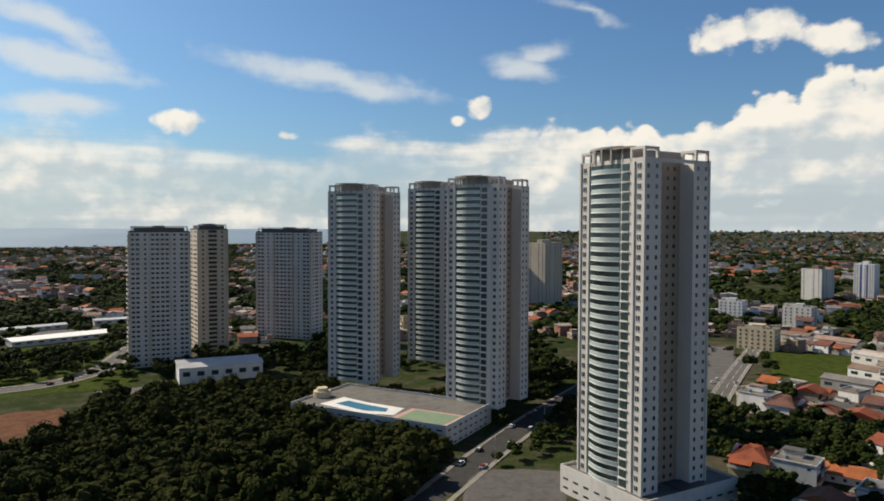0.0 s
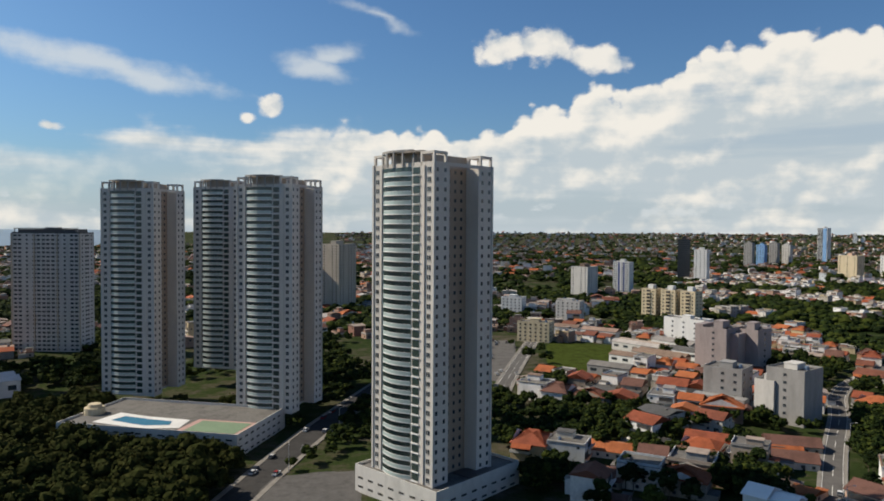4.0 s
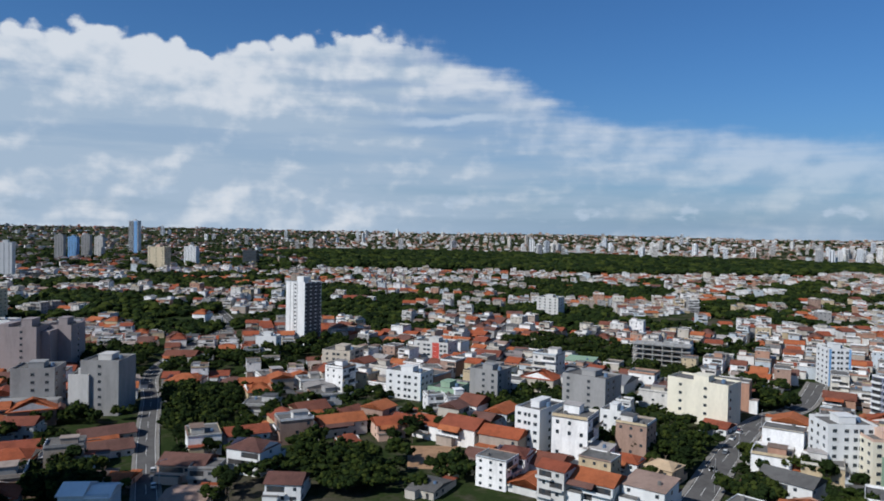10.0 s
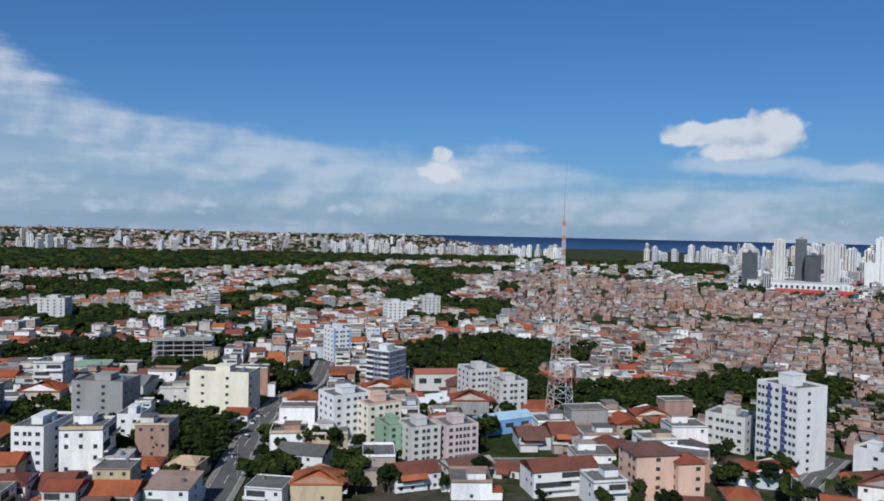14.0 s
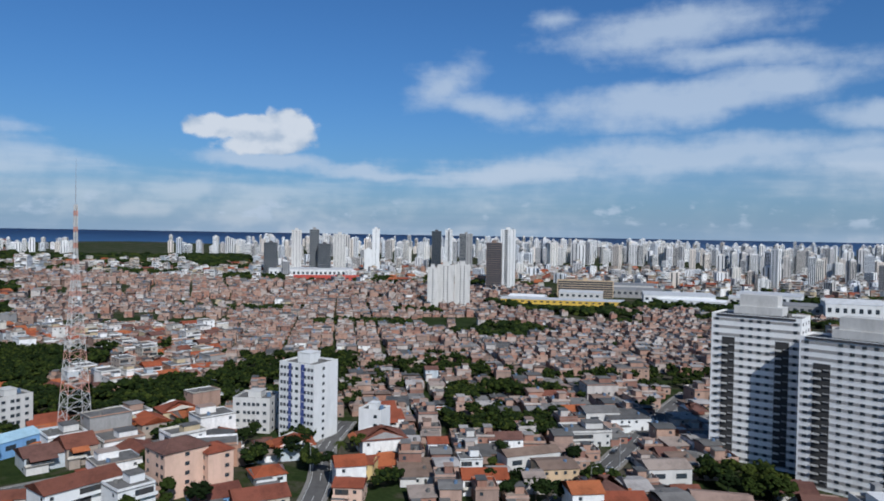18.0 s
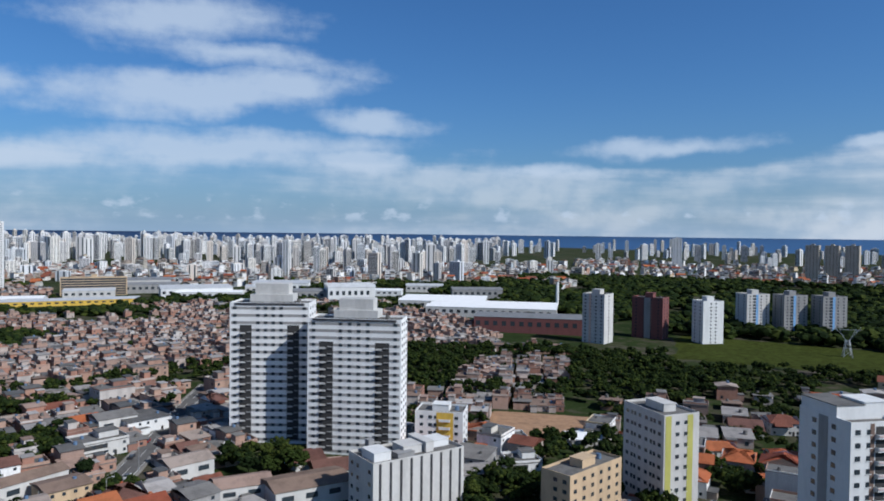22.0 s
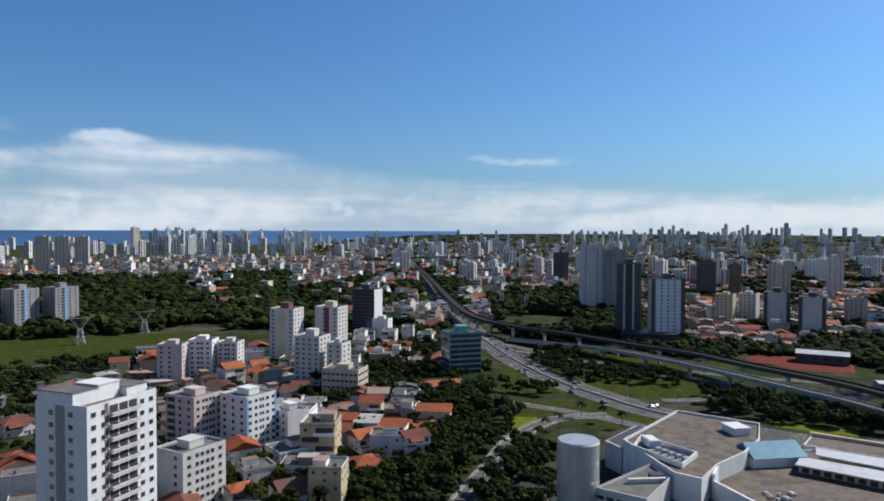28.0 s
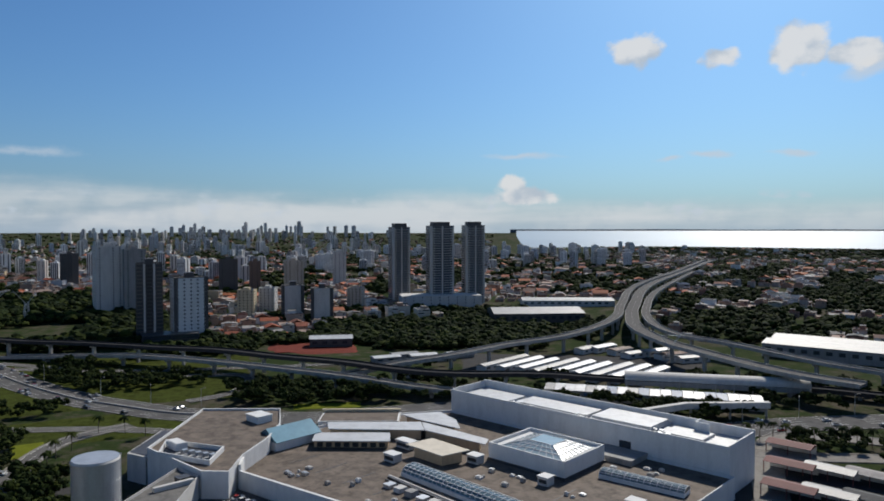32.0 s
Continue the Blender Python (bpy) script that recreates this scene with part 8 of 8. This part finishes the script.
DISTRICTS = [(-24, -60, 222, 400, MIX_TOWN, 15.5), (-24, -60, 400, 640, MIX_TOWN, 13.2), (-60, -126, 222, 400, MIX_WHITE, 15.5), (-60, -126, 400, 640, MIX_WHITE, 13.0), (-126, -140, 222, 330, MIX_TOWN, 15.0),
             (-126, -140, 330, 420, MIX_BRICK, 9.0), (-140, -166, 222, 420, MIX_POOR, 10.0), (-112, -186, 420, 900, MIX_BRICK, 9.0), (-112, -152, 900, 1180, MIX_BRICK, 12.0),
             (-176, -226, 205, 330, MIX_TOWN, 15.0), (-178, -192, 330, 560, MIX_BRICK, 9.4), (-192, -226, 330, 470, MIX_POOR, 20.0), (-226, -240, 235, 520, MIX_WHITE, 15.5),
             (-12, -34, 600, 1000, MIX_SHADE, 18.0), (-34, -112, 640, 1400, MIX_WHITE, 14.0), (-97, -118, 950, 1500, MIX_BRICK, 11.0), (-8, -58, 1300, 2600, MIX_SHADE, 19.0),
             (-228, -242, 520, 900, MIX_FAR, 17.0), (-214, -224, 470, 560, MIX_TOWN, 16.0), (-219, -244, 900, 2400, MIX_FAR, 22.0), (-244, -296, 900, 2400, MIX_SHADE, 19.0), (-252, -278, 760, 900, MIX_SHADE, 17.0), (-292, -356, 640, 2300, MIX_SHADE, 16.0), (-288, -356, 2300, 3320, MIX_SHADE, 34.0), (-252, -270, 640, 760, MIX_SHADE, 16.0),
             (-192, -222, 1500, 2300, MIX_FAR, 26.0), (-112, -192, 1150, 1900, MIX_FAR, 24.0), (20, -12, 560, 2300, MIX_SHADE, 17.0), (36, 20, 720, 2300, MIX_SHADE, 17.0), (33, -8, 2300, 3320, MIX_SHADE, 34.0),
             (-8, -60, 2600, 4800, MIX_SHADE, 36.0), (-60, -112, 2600, 4800, MIX_HORIZON, 34.0), (-228, -280, 2400, 4000, MIX_HORIZON, 48.0)]


# woods: azimuth range, distance range, spacing, height scale, threshold of the gaps
WOODS = [(34, 0.5, 222, 300, 7.4, 1.4, 0.0), (34, 0.5, 300, 335, 7.4, 1.35, 0.0), (27.8, 0.5, 335, 345, 7.4, 1.4, 0.0), (26.8, 9.5, 345, 398, 7.4, 1.35, 0.0), (22, 8, 460, 520, 8, 1.2, -0.3), (12, -8, 352, 480, 8, 1.0, -0.3), (33, 24, 465, 600, 9, 1.1, 0.0), (-7, -22, 330, 560, 9, 1.2, -0.1), (-20.5, -31, 280, 395, 8, 1.0, -0.05),
         (30, 8, 520, 600, 9, 1.2, 0.05), (-46.5, -53, 290, 390, 7.5, 1.1, -0.05), (-53, -66, 226, 275, 7.5, 1.1, -0.1), (-12, -34, 640, 1000, 11, 1.4, -0.2),
         (-34, -62, 720, 1250, 12, 1.6, -0.10), (-58, -112, 1450, 2600, 21, 2.4, -0.45), (-44, -58, 1330, 2600, 21, 2.2, -0.02), (-12, -44, 1000, 2600, 22, 2.0, 0.02), (-8, -112, 2700, 4700, 36, 1.5, 0.16),
         (-101, -113, 395, 480, 8, 1.2, -0.1), (-111.5, -122.5, 350, 530, 7.5, 1.2, -0.32), (-122.5, -136, 345, 480, 7.5, 1.15, -0.36), (-2, -15, 264, 330, 7.5, 1.0, -0.2), (-112, -128, 1450, 2400, 18, 2.2, -0.2), (-144, -152.5, 300, 385, 6.5, 1.1, -0.4), (-150, -186, 905, 1000, 13, 1.4, 0.1), (-112, -150, 1180, 1300, 14, 1.5, 0.0), (-146, -186, 790, 900, 12, 1.4, -0.05),
         (-178, -215, 390, 545, 8.5, 1.15, -0.12), (-186, -226, 690, 1500, 14, 1.9, -0.25), (-213, -240, 690, 1250, 14, 1.9, -0.15), (-238, -247, 226, 420, 7.0, 1.1, -0.3), (-168, -185, 1000, 1250, 14, 1.6, -0.1),
         (-242, -257, 620, 1000, 12, 1.6, -0.1), (-246, -257, 455, 560, 6.5, 0.95, -0.05), (-259.5, -277, 392, 440, 6.0, 1.1, 0.0), (-252, -284, 560, 640, 7.5, 1.25, -0.35), (-266, -284, 590, 730, 8.5, 1.4, -0.6), (-262, -284, 730, 850, 10, 1.4, -0.1), (-276, -300, 384, 396, 6.0, 1.05, -0.5), (-291, -299, 367, 390, 6.0, 1.05, 0.0), (-297, -313, 330, 360, 6.2, 0.85, -0.25), (-300, -313, 412, 432, 6.5, 1.0, -0.2), (-284, -312, 452, 480, 7.5, 1.0, 0.0), (-242, -250, 300, 346, 6.5, 1.0, -0.1), (-246, -256, 352, 372, 7.0, 0.8, 0.1),
         (-278, -296, 620, 740, 11, 1.3, -0.05), (-228, -240, 380, 700, 11, 1.2, 0.0), (-226, -240, 235, 380, 8, 1.0, 0.02), (-60, -112, 640, 1300, 12, 1.3, -0.02), (-24, -60, 400, 720, 9.5, 1.25, 0.08), (-24, -58, 226, 400, 8, 1.1, 0.14), (-60, -112, 275, 640, 8, 1.0, 0.16), (-176, -226, 212, 330, 8, 1.0, 0.2), (-112, -176, 420, 800, 9, 1.0, 0.36), (-232, -292, 1000, 2500, 20, 1.9, 0.12), (-292, -356, 640, 2400, 14, 1.4, -0.12), (-288, -356, 2400, 3330, 24, 1.6, -0.1), (33, -8, 2400, 3330, 24, 1.6, -0.1), (32, -12, 600, 2400, 14, 1.5, 0.03), (-228, -280, 2500, 4600, 28, 1.3, 0.2)]


def wooded(x, y, r, az):
    for a0, a1, r0, r1, gap, sc, cut in WOODS:
        if r0 <= r <= r1 and noise.noise((x / 75, y / 75, 1.7)) * (1 if r < 900 else 1.3) > cut:
            if any(a1 <= az + o <= a0 for o in (0, -360)):
                return True
    return False


def crowd(x, y):
    return noise.noise((x / 90, y / 90, 12.3))


def build_houses():
    index_lines()
    near, far = [], Heap()
    for a0, a1, r0, r1, mix, gap in DISTRICTS:
        # local street grid, turned by the district
        turn = radians(rng.uniform(-18, 18)) + radians((a0 + a1) / 2)
        c, s = math.cos(turn), math.sin(turn)
        n = int(r1 // gap) + 1
        for i in range(-n, n + 1):
            for j in range(-n, n + 1):
                u, v = i * gap + (0 if i % 4 else gap * 0.2), j * gap * 1.12
                x, y = u * c - v * s, u * s + v * c
                r = math.hypot(x, y)
                if not r0 <= r <= r1:
                    continue
                az = math.degrees(math.atan2(-x, y))
                ok = any(a1 <= az + o <= a0 for o in (0, -360))
                if not ok:
                    continue
                x += rng.uniform(-1, 1) * gap * 0.13
                y += rng.uniform(-1, 1) * gap * 0.13
                keep = rng.random()
                kind = rng.choice(mix)
                k = rng.randrange(len(DESIGN[kind]))
                q = rng.choice((0, 1, 2, 3)) if gap > 14 else rng.choice((0, 2))
                if crowd(x, y) < (-0.9 if r < 640 else -0.2) and keep < 0.85 or keep < 0.05:
                    continue
                if r > 1500 and keep < 0.35:
                    continue
                if wooded(x, y, r, az) or not is_free(x, y, gap * 0.5):
                    continue
                rot = turn + q * math.pi / 2 + radians(rng.uniform(-4, 4))
                if r > 640 and mix in (MIX_FAR, MIX_POOR):
                    rot = radians(az) + rng.uniform(-0.6, 0.6)
                near.append((r, x, y, kind, k, rot, rng.uniform(0.92, 1.15) * min(1.25, max(0.82, gap / (15.5 if kind not in ("brick", "bricksheet") else 9.5)))))
    near.sort()
    for n, (r, x, y, kind, k, rot, sc) in enumerate(near):
        z = land(x, y) - 0.2
        if n < 48 and kind != "tower":
            near_house(kind, k, Matrix.Translation((x, y, z)) @ Matrix.Rotation(rot, 4, "Z"))
        else:
            far.put(JOINED[kind][k], x, y, z, rot, (sc, sc, sc * rng.uniform(0.85, 1.15)))
    far.done("distant_houses", FAR, "crowded hillside houses of brick and render", "houses")


build_houses()

# ---- trees and woods ----
def clump(rx, rz, q, k=1):
    """A rough leafy lump: a jittered icosahedron."""
    t = (1 + 5 ** 0.5) / 2
    vs = [(-1, t, 0), (1, t, 0), (-1, -t, 0), (1, -t, 0), (0, -1, t), (0, 1, t), (0, -1, -t), (0, 1, -t), (t, 0, -1), (t, 0, 1), (-t, 0, -1), (-t, 0, 1)]
    fs = [(0, 11, 5), (0, 5, 1), (0, 1, 7), (0, 7, 10), (0, 10, 11), (1, 5, 9), (5, 11, 4), (11, 10, 2), (10, 7, 6), (7, 1, 8), (3, 9, 4), (3, 4, 2), (3, 2, 6), (3, 6, 8), (3, 8, 9), (4, 9, 5), (2, 4, 11), (6, 2, 10), (8, 6, 7), (9, 8, 1)]
    out = []
    for x, y, z in vs:
        j = q.uniform(0.65, 1.25) / 1.9
        out.append((x * rx * j, y * rx * j, z * rz * j))
    return out, fs


def crown_shape(seed, n, radius, height, size, leaves=0):
    """A crown of many lumps and loose leaf sprays round an uneven dome."""
    q = random.Random(seed)
    g = Geo()
    lobes = [(q.uniform(-.5, .5) * radius, q.uniform(-.5, .5) * radius, q.uniform(0.35, 0.85) * height, q.uniform(0.45, 0.75)) for _ in range(5)]
    for i in range(n):
        lx, ly, lz, lr = q.choice(lobes)
        a, b = q.uniform(0, 2 * math.pi), math.asin(q.uniform(-0.35, 1))
        d = radius * lr * q.uniform(0.75, 1.05)
        x, y, z = lx + d * math.cos(b) * math.cos(a), ly + d * math.cos(b) * math.sin(a), lz + d * math.sin(b) * 0.7
        if z < 0.1 * height:
            continue
        s = size * q.uniform(0.6, 1.3)
        vs, fs = clump(s, s * 0.7, q)
        m = len(g.v)
        g.v += [(x + p[0], y + p[1], z + p[2]) for p in vs]
        g.f += [tuple(m + k for k in f) for f in fs]
        g.m += [0] * len(fs)
        for _ in range(leaves):
            e = Vector((q.gauss(0, 1), q.gauss(0, 1), q.gauss(0.4, 1))).normalized()
            c = Vector((x, y, z)) + e * s * q.uniform(0.7, 1.25)
            u = e.orthogonal().normalized() * s * q.uniform(0.2, 0.4)
            w = (e.cross(u) + e * s * q.uniform(-.2, .2)).normalized() * s * q.uniform(0.15, 0.35)
            g.poly((c - u, c + w, c + u, c - w))
    return g


def trunk_shape(h, r, seed):
    q = random.Random(seed)
    g = Geo().cyl(0, 0, -0.8, h * 0.55, r, r * 0.7, 7)
    for i in range(4):
        a = i * 1.6 + q.uniform(0, 1)
        g.beam((0, 0, h * 0.5), (math.cos(a) * h * 0.3, math.sin(a) * h * 0.3, h * q.uniform(0.75, 0.95)), r * 0.7)
    return g


def as_shape(g):
    return np.array(g.v), g.f, g.m


TREES = []
for i, (rad, hh, tr) in enumerate(((3.4, 4.2, 3.0), (4.2, 5.0, 3.4), (2.6, 3.6, 2.6), (5.0, 5.5, 3.8), (3.0, 5.2, 3.0))):
    crown = crown_shape(40 + i, 70, rad, hh, 0.85, 5)
    crown.v = [(x, y, z + tr) for x, y, z in crown.v]
    TREES.append((crown, trunk_shape(tr + 2, 0.22, i), rad))
leaf_o = material("foliage_single", GREENS, vary="object", rough=0.9, grain=(1.2, 0.6), stain=0.3, spec=0.05)
TREE_PROTO = []
for i, (crown, trunk, rad) in enumerate(TREES):
    TREE_PROTO.append((crown.mesh("crown", leaf_o), trunk.mesh("trunk", bark), rad))
MID = [as_shape(crown_shape(70 + i, 44, 3.6, 4.6, 0.95, 4)) for i in range(4)]
BROAD = [as_shape(crown_shape(170 + i, 34, 3.8, 4.8, 1.35, 7)) for i in range(5)]
TINY = [as_shape(crown_shape(95 + i, 4, 4.2, 4.4, 3.0, 0)) for i in range(3)]
FARC = [as_shape(crown_shape(90 + i, 9, 4.0, 4.4, 2.2, 0)) for i in range(4)]


def tree(x, y, k, rot, sc):
    root = thing("tree", "dark green broadleaf tree with a dense uneven crown", "tree", Matrix.Translation((x, y, land(x, y))) @ Matrix.Rotation(rot, 4, "Z") @ Matrix.Scale(sc, 4), "town trees")
    part("trunk", TREE_PROTO[k][1], None, root)
    part("crown", TREE_PROTO[k][0], None, root)


def build_woods():
    q = random.Random(5)
    mid, far, deep = Heap(), Heap(), Heap()
    singles = []
    for a0, a1, r0, r1, gap, sc, cut in WOODS:
        r = r0
        while r < r1:
            a = a1
            while a < a0:
                aj, rj = a + q.uniform(-.5, .5) * gap / r * 57, r + q.uniform(-.5, .5) * gap
                x, y = spot(aj, rj)
                if noise.noise((x / 75, y / 75, 1.7)) * (1 if rj < 900 else 1.3) > (cut if cut else -9) and is_free(x, y, 2.0, zones=False):
                    s = sc * q.uniform(0.75, 1.25) * (1 if gap < 12 else 1.15)
                    z = land(x, y)
                    if rj < 400 and -2 < aj < 35:
                        deep.put(BROAD[q.randrange(5)], x, y, z + 1.0 * s, q.uniform(0, 6), (s, s, s * q.uniform(.85, 1.25)))
                    elif rj < 560:
                        mid.put(MID[q.randrange(4)], x, y, z + 1.5 * s, q.uniform(0, 6), (s, s, s * q.uniform(.85, 1.2)))
                    else:
                        far.put(FARC[q.randrange(4)] if rj < 1500 else TINY[q.randrange(3)], x, y, z - 1.0, q.uniform(0, 6), (s, s, s * 0.9))
                a += gap / r * 57.3
            r += gap
    for az, d, rad in GROVES:
        for i in range(max(4, int(rad * rad / 5))):
            a, o = q.uniform(0, 6.28), rad * math.sqrt(q.random())
            x, y = spot(az, d)
            x, y, s = x + o * math.cos(a), y + o * math.sin(a), q.uniform(0.75, 1.3)
            mid.put(MID[q.randrange(4)], x, y, land(x, y) + 1.3 * s, q.uniform(0, 6), (s, s, s * q.uniform(.9, 1.3)))
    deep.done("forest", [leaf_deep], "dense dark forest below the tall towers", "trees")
    mid.done("woodland", [leaf_i], "dense dark green woodland on the slopes", "trees")
    far.done("distant_woodland", [leaf_i], "dark green belts of distant woodland", "trees")
    # single trees among the houses
    n = 0
    spots = []
    for i in range(6000):
        az = q.uniform(-300, -22)
        r = q.uniform(220, 520) if i % 3 else q.uniform(220, 900)
        x, y = spot(az, r)
        if noise.noise((x / 60, y / 60, 5.5)) < 0.02 or not is_free(x, y, 4.0):
            continue
        spots.append((r, x, y))
    spots.sort()
    extra = Heap()
    for n, (r, x, y) in enumerate(spots[:1400]):
        s = q.uniform(0.7, 1.15)
        if n < 215:
            tree(x, y, q.randrange(5), q.uniform(0, 6), s)
        else:
            extra.put(MID[q.randrange(4)], x, y, land(x, y) + 1.2, q.uniform(0, 6), (s * .8, s * .8, s))
    extra.done("garden_trees", [leaf_i], "garden trees and bushes between houses", "trees")


build_woods()


# ---- palms, lamp posts ----
def palm_proto():
    root = thing("palm_tree", "slender palm tree with drooping fronds", "tree", pose(0, 0, -60), "palms")
    g = Geo()
    for k in range(6):
        g.cyl(0.05 * k, 0, k * 1.4 - .3, k * 1.4 + 1.15, 0.2 - .012 * k, 0.19 - .012 * k, 7)
    part("trunk", g, bark, root)
    f = Geo()
    q = random.Random(3)
    for i in range(16):
        a, up = i * 2.399, q.uniform(-0.1, 0.9)
        d = Vector((math.cos(a), math.sin(a), 0))
        s = Vector((-d.y, d.x, 0))
        pts = [Vector((0.3, 0, 8.3)) + d * (2.9 * t) + Vector((0, 0, up * 2.2 * t - 2.6 * t * t)) for t in (0, .35, .7, 1)]
        for k in range(3):
            w0, w1 = (0.15, 0.5, 0.4, 0.05)[k], (0.5, 0.4, 0.05)[k]
            dz = Vector((0, 0, -.18))
            f.poly((pts[k], pts[k] + s * w0 + dz, pts[k + 1] + s * w1 + dz, pts[k + 1]))
            f.poly((pts[k], pts[k + 1], pts[k + 1] - s * w1 + dz, pts[k] - s * w0 + dz))
    part("crown", f, leaf_o, root)
    return root


PALM = palm_proto()
q = random.Random(17)
palm_spots = [(60.5 - 0.9 * i, 341 + 1.2 * i + 3 * math.sin(i)) for i in range(12)] + [(118 - 0.75 * i + q.uniform(-.3, .3), 262 + 9 * i + q.uniform(-6, 6)) for i in range(9)] + [(112.6, 244), (113.5, 250), (108.4, 358), (107, 350), (110.2, 364), (-134.6, 250), (-135.4, 262), (-60, 300)]
for i, (az, d) in enumerate(palm_spots):
    x, y = spot(az, d)
    m = Matrix.Translation((x, y, land(x, y))) @ Matrix.Rotation(i * 1.3, 4, "Z")
    if i == 0:
        PALM.matrix_world = m
    else:
        copy_thing(PALM, m)
POST = thing("street_lamp", "tall grey street lamp post with curved arm", "street lamp", pose(0, 0, -60), "lamp posts")
part("pole", Geo().cyl(0, 0, -.3, 10, 0.14, 0.08, 8), steel, POST)
part("arm", Geo().beam((0, 0, 9.9), (1.8, 0, 10.4), 0.1), steel, POST)
part("lamp_head", Geo().box(1.5, 2.3, -.15, .15, 10.3, 10.5), offwhite, POST)
spots = [(-46.9, 240), (-46.9, 275), (-47.0, 320), (-90.3, 245), (-91.9, 285), (-93.4, 325), (-155.8, 240), (-158, 275), (-160.2, 320), (-133.1, 250), (116.5, 572), (113.6, 500), (110, 446), (106.6, 414), (103, 396),
         (-4.4, 262), (-8.4, 312), (-12, 365), (60.8, 376), (57.0, 394), (53.5, 412), (27, 478), (24.5, 540)]
for i, (az, d) in enumerate(spots):
    x, y = spot(az, d)
    m = Matrix.Translation((x, y, land(x, y) + .3)) @ Matrix.Rotation(radians(az + 90 * (i % 2)), 4, "Z")
    if i == 0:
        POST.matrix_world = m
    else:
        copy_thing(POST, m)

# ---- cars ----
def car_proto():
    root = thing("car", "small passenger car with dark glass", "car", pose(0, 0, -50), "cars")
    b = Geo()
    b.prism([(-2.1, -0.86), (2.1, -0.86), (2.18, -0.5), (2.18, 0.5), (2.1, 0.86), (-2.1, 0.86), (-2.16, 0.5), (-2.16, -0.5)], 0.3, 0.85)
    part("body", b, carpaint, root)
    c = Geo()
    c.v += [(x, y, z) for z, x0, x1, w in ((0.85, -1.7, 1.05, 0.8), (1.42, -1.25, 0.35, 0.66)) for x, y in ((x0, -w), (x1, -w), (x1, w), (x0, w))]
    c.f += [(0, 1, 5, 4), (1, 2, 6, 5), (2, 3, 7, 6), (3, 0, 4, 7), (4, 5, 6, 7)]
    c.m += [0] * 5
    part("cabin_glass", c, glass, root)
    part("roof_panel", Geo().box(-1.25, .35, -.66, .66, 1.42, 1.47), carpaint, root)
    w = Geo()
    w.v = [(0.32 * math.cos(i * math.pi / 5), y, 0.32 + 0.32 * math.sin(i * math.pi / 5)) for y in (-0.1, 0.1) for i in range(10)]
    w.f = [(i, (i + 1) % 10, 10 + (i + 1) % 10, 10 + i) for i in range(10)] + [tuple(range(9, -1, -1)), tuple(range(10, 20))]
    w.m = [0] * 12
    wm = w.mesh("wheel", rubber)
    for x in (-1.3, 1.3):
        for y in (-0.8, 0.8):
            part("wheel", wm, None, root, at=(x, y, 0))
    return root


CAR = car_proto()
first_car = [True]


def car(x, y, z, rz, s=1.0):
    m = Matrix.Translation((x, y, z)) @ Matrix.Rotation(rz, 4, "Z")
    if first_car[0]:
        first_car[0] = False
        CAR.matrix_world = m
        return CAR
    return copy_thing(CAR, m)


q = random.Random(31)
M0 = MALL
for row, (y, n) in enumerate(((-123.5, 9), (-130, 8), (-136, 6))):
    for i in range(n):
        if q.random() < 0.85:
            p = M0 @ Vector((12 + i * 3.1 + row * 2, y + q.uniform(-.3, .3), 5.0))
            car(p.x, p.y, p.z, radians(41 + 90 + q.uniform(-4, 4)))


def along(line, n, offs, lift, seed, spread=0.25):
    """Cars along a road given as (azimuth, distance) points."""
    q = random.Random(seed)
    pts = ribbon([(*spot(a, r), 0) for a, r in line], 8, 0)
    for i in range(n):
        k = q.randrange(len(pts) - 1)
        s = side(pts, k)
        o = q.choice(offs) + q.uniform(-spread, spread)
        x, y = pts[k].x + s.x * o, pts[k].y + s.y * o
        car(x, y, land(x, y) + lift, math.atan2(s.y, s.x) - math.pi / 2)


along([(118.5, 636), (115.7, 522), (112.1, 450), (108.4, 412), (104.7, 386)], 34, (-10, -6, -2, 2, 6, 10), 0.36, 1)
along([(-2.5, 262), (-6.5, 312), (-10, 365)], 12, (-4.4, 4.4), 0.36, 2)
along([(-89.3, 240), (-91.2, 291), (-93.4, 350)], 9, (-3.4, 3.4, 1.2), 0.36, 3)
along([(-154, 236), (-158.5, 301), (-161, 360)], 5, (-2.6, 2.6), 0.36, 4)
along([(62.2, 354), (57.6, 376), (51.7, 404)], 8, (-9, -5, 3, 8), 0.36, 5)
along([(-22.2, 420), (-21, 480), (-21.5, 560)], 12, (-6, 6, 2), 0.3, 6, 1.0)
along([(25.8, 420), (22.8, 424)], 5, (-4, 4), 0.3, 12, 1.0)
along([(30, 468), (26, 500), (23, 600)], 6, (-4, 4), 0.36, 7)
along([(-46, 240), (-46.3, 366)], 3, (-2,), 0.36, 8)
along([(116, 320), (112.5, 300)], 3, (-2, 2), 0.36, 9)
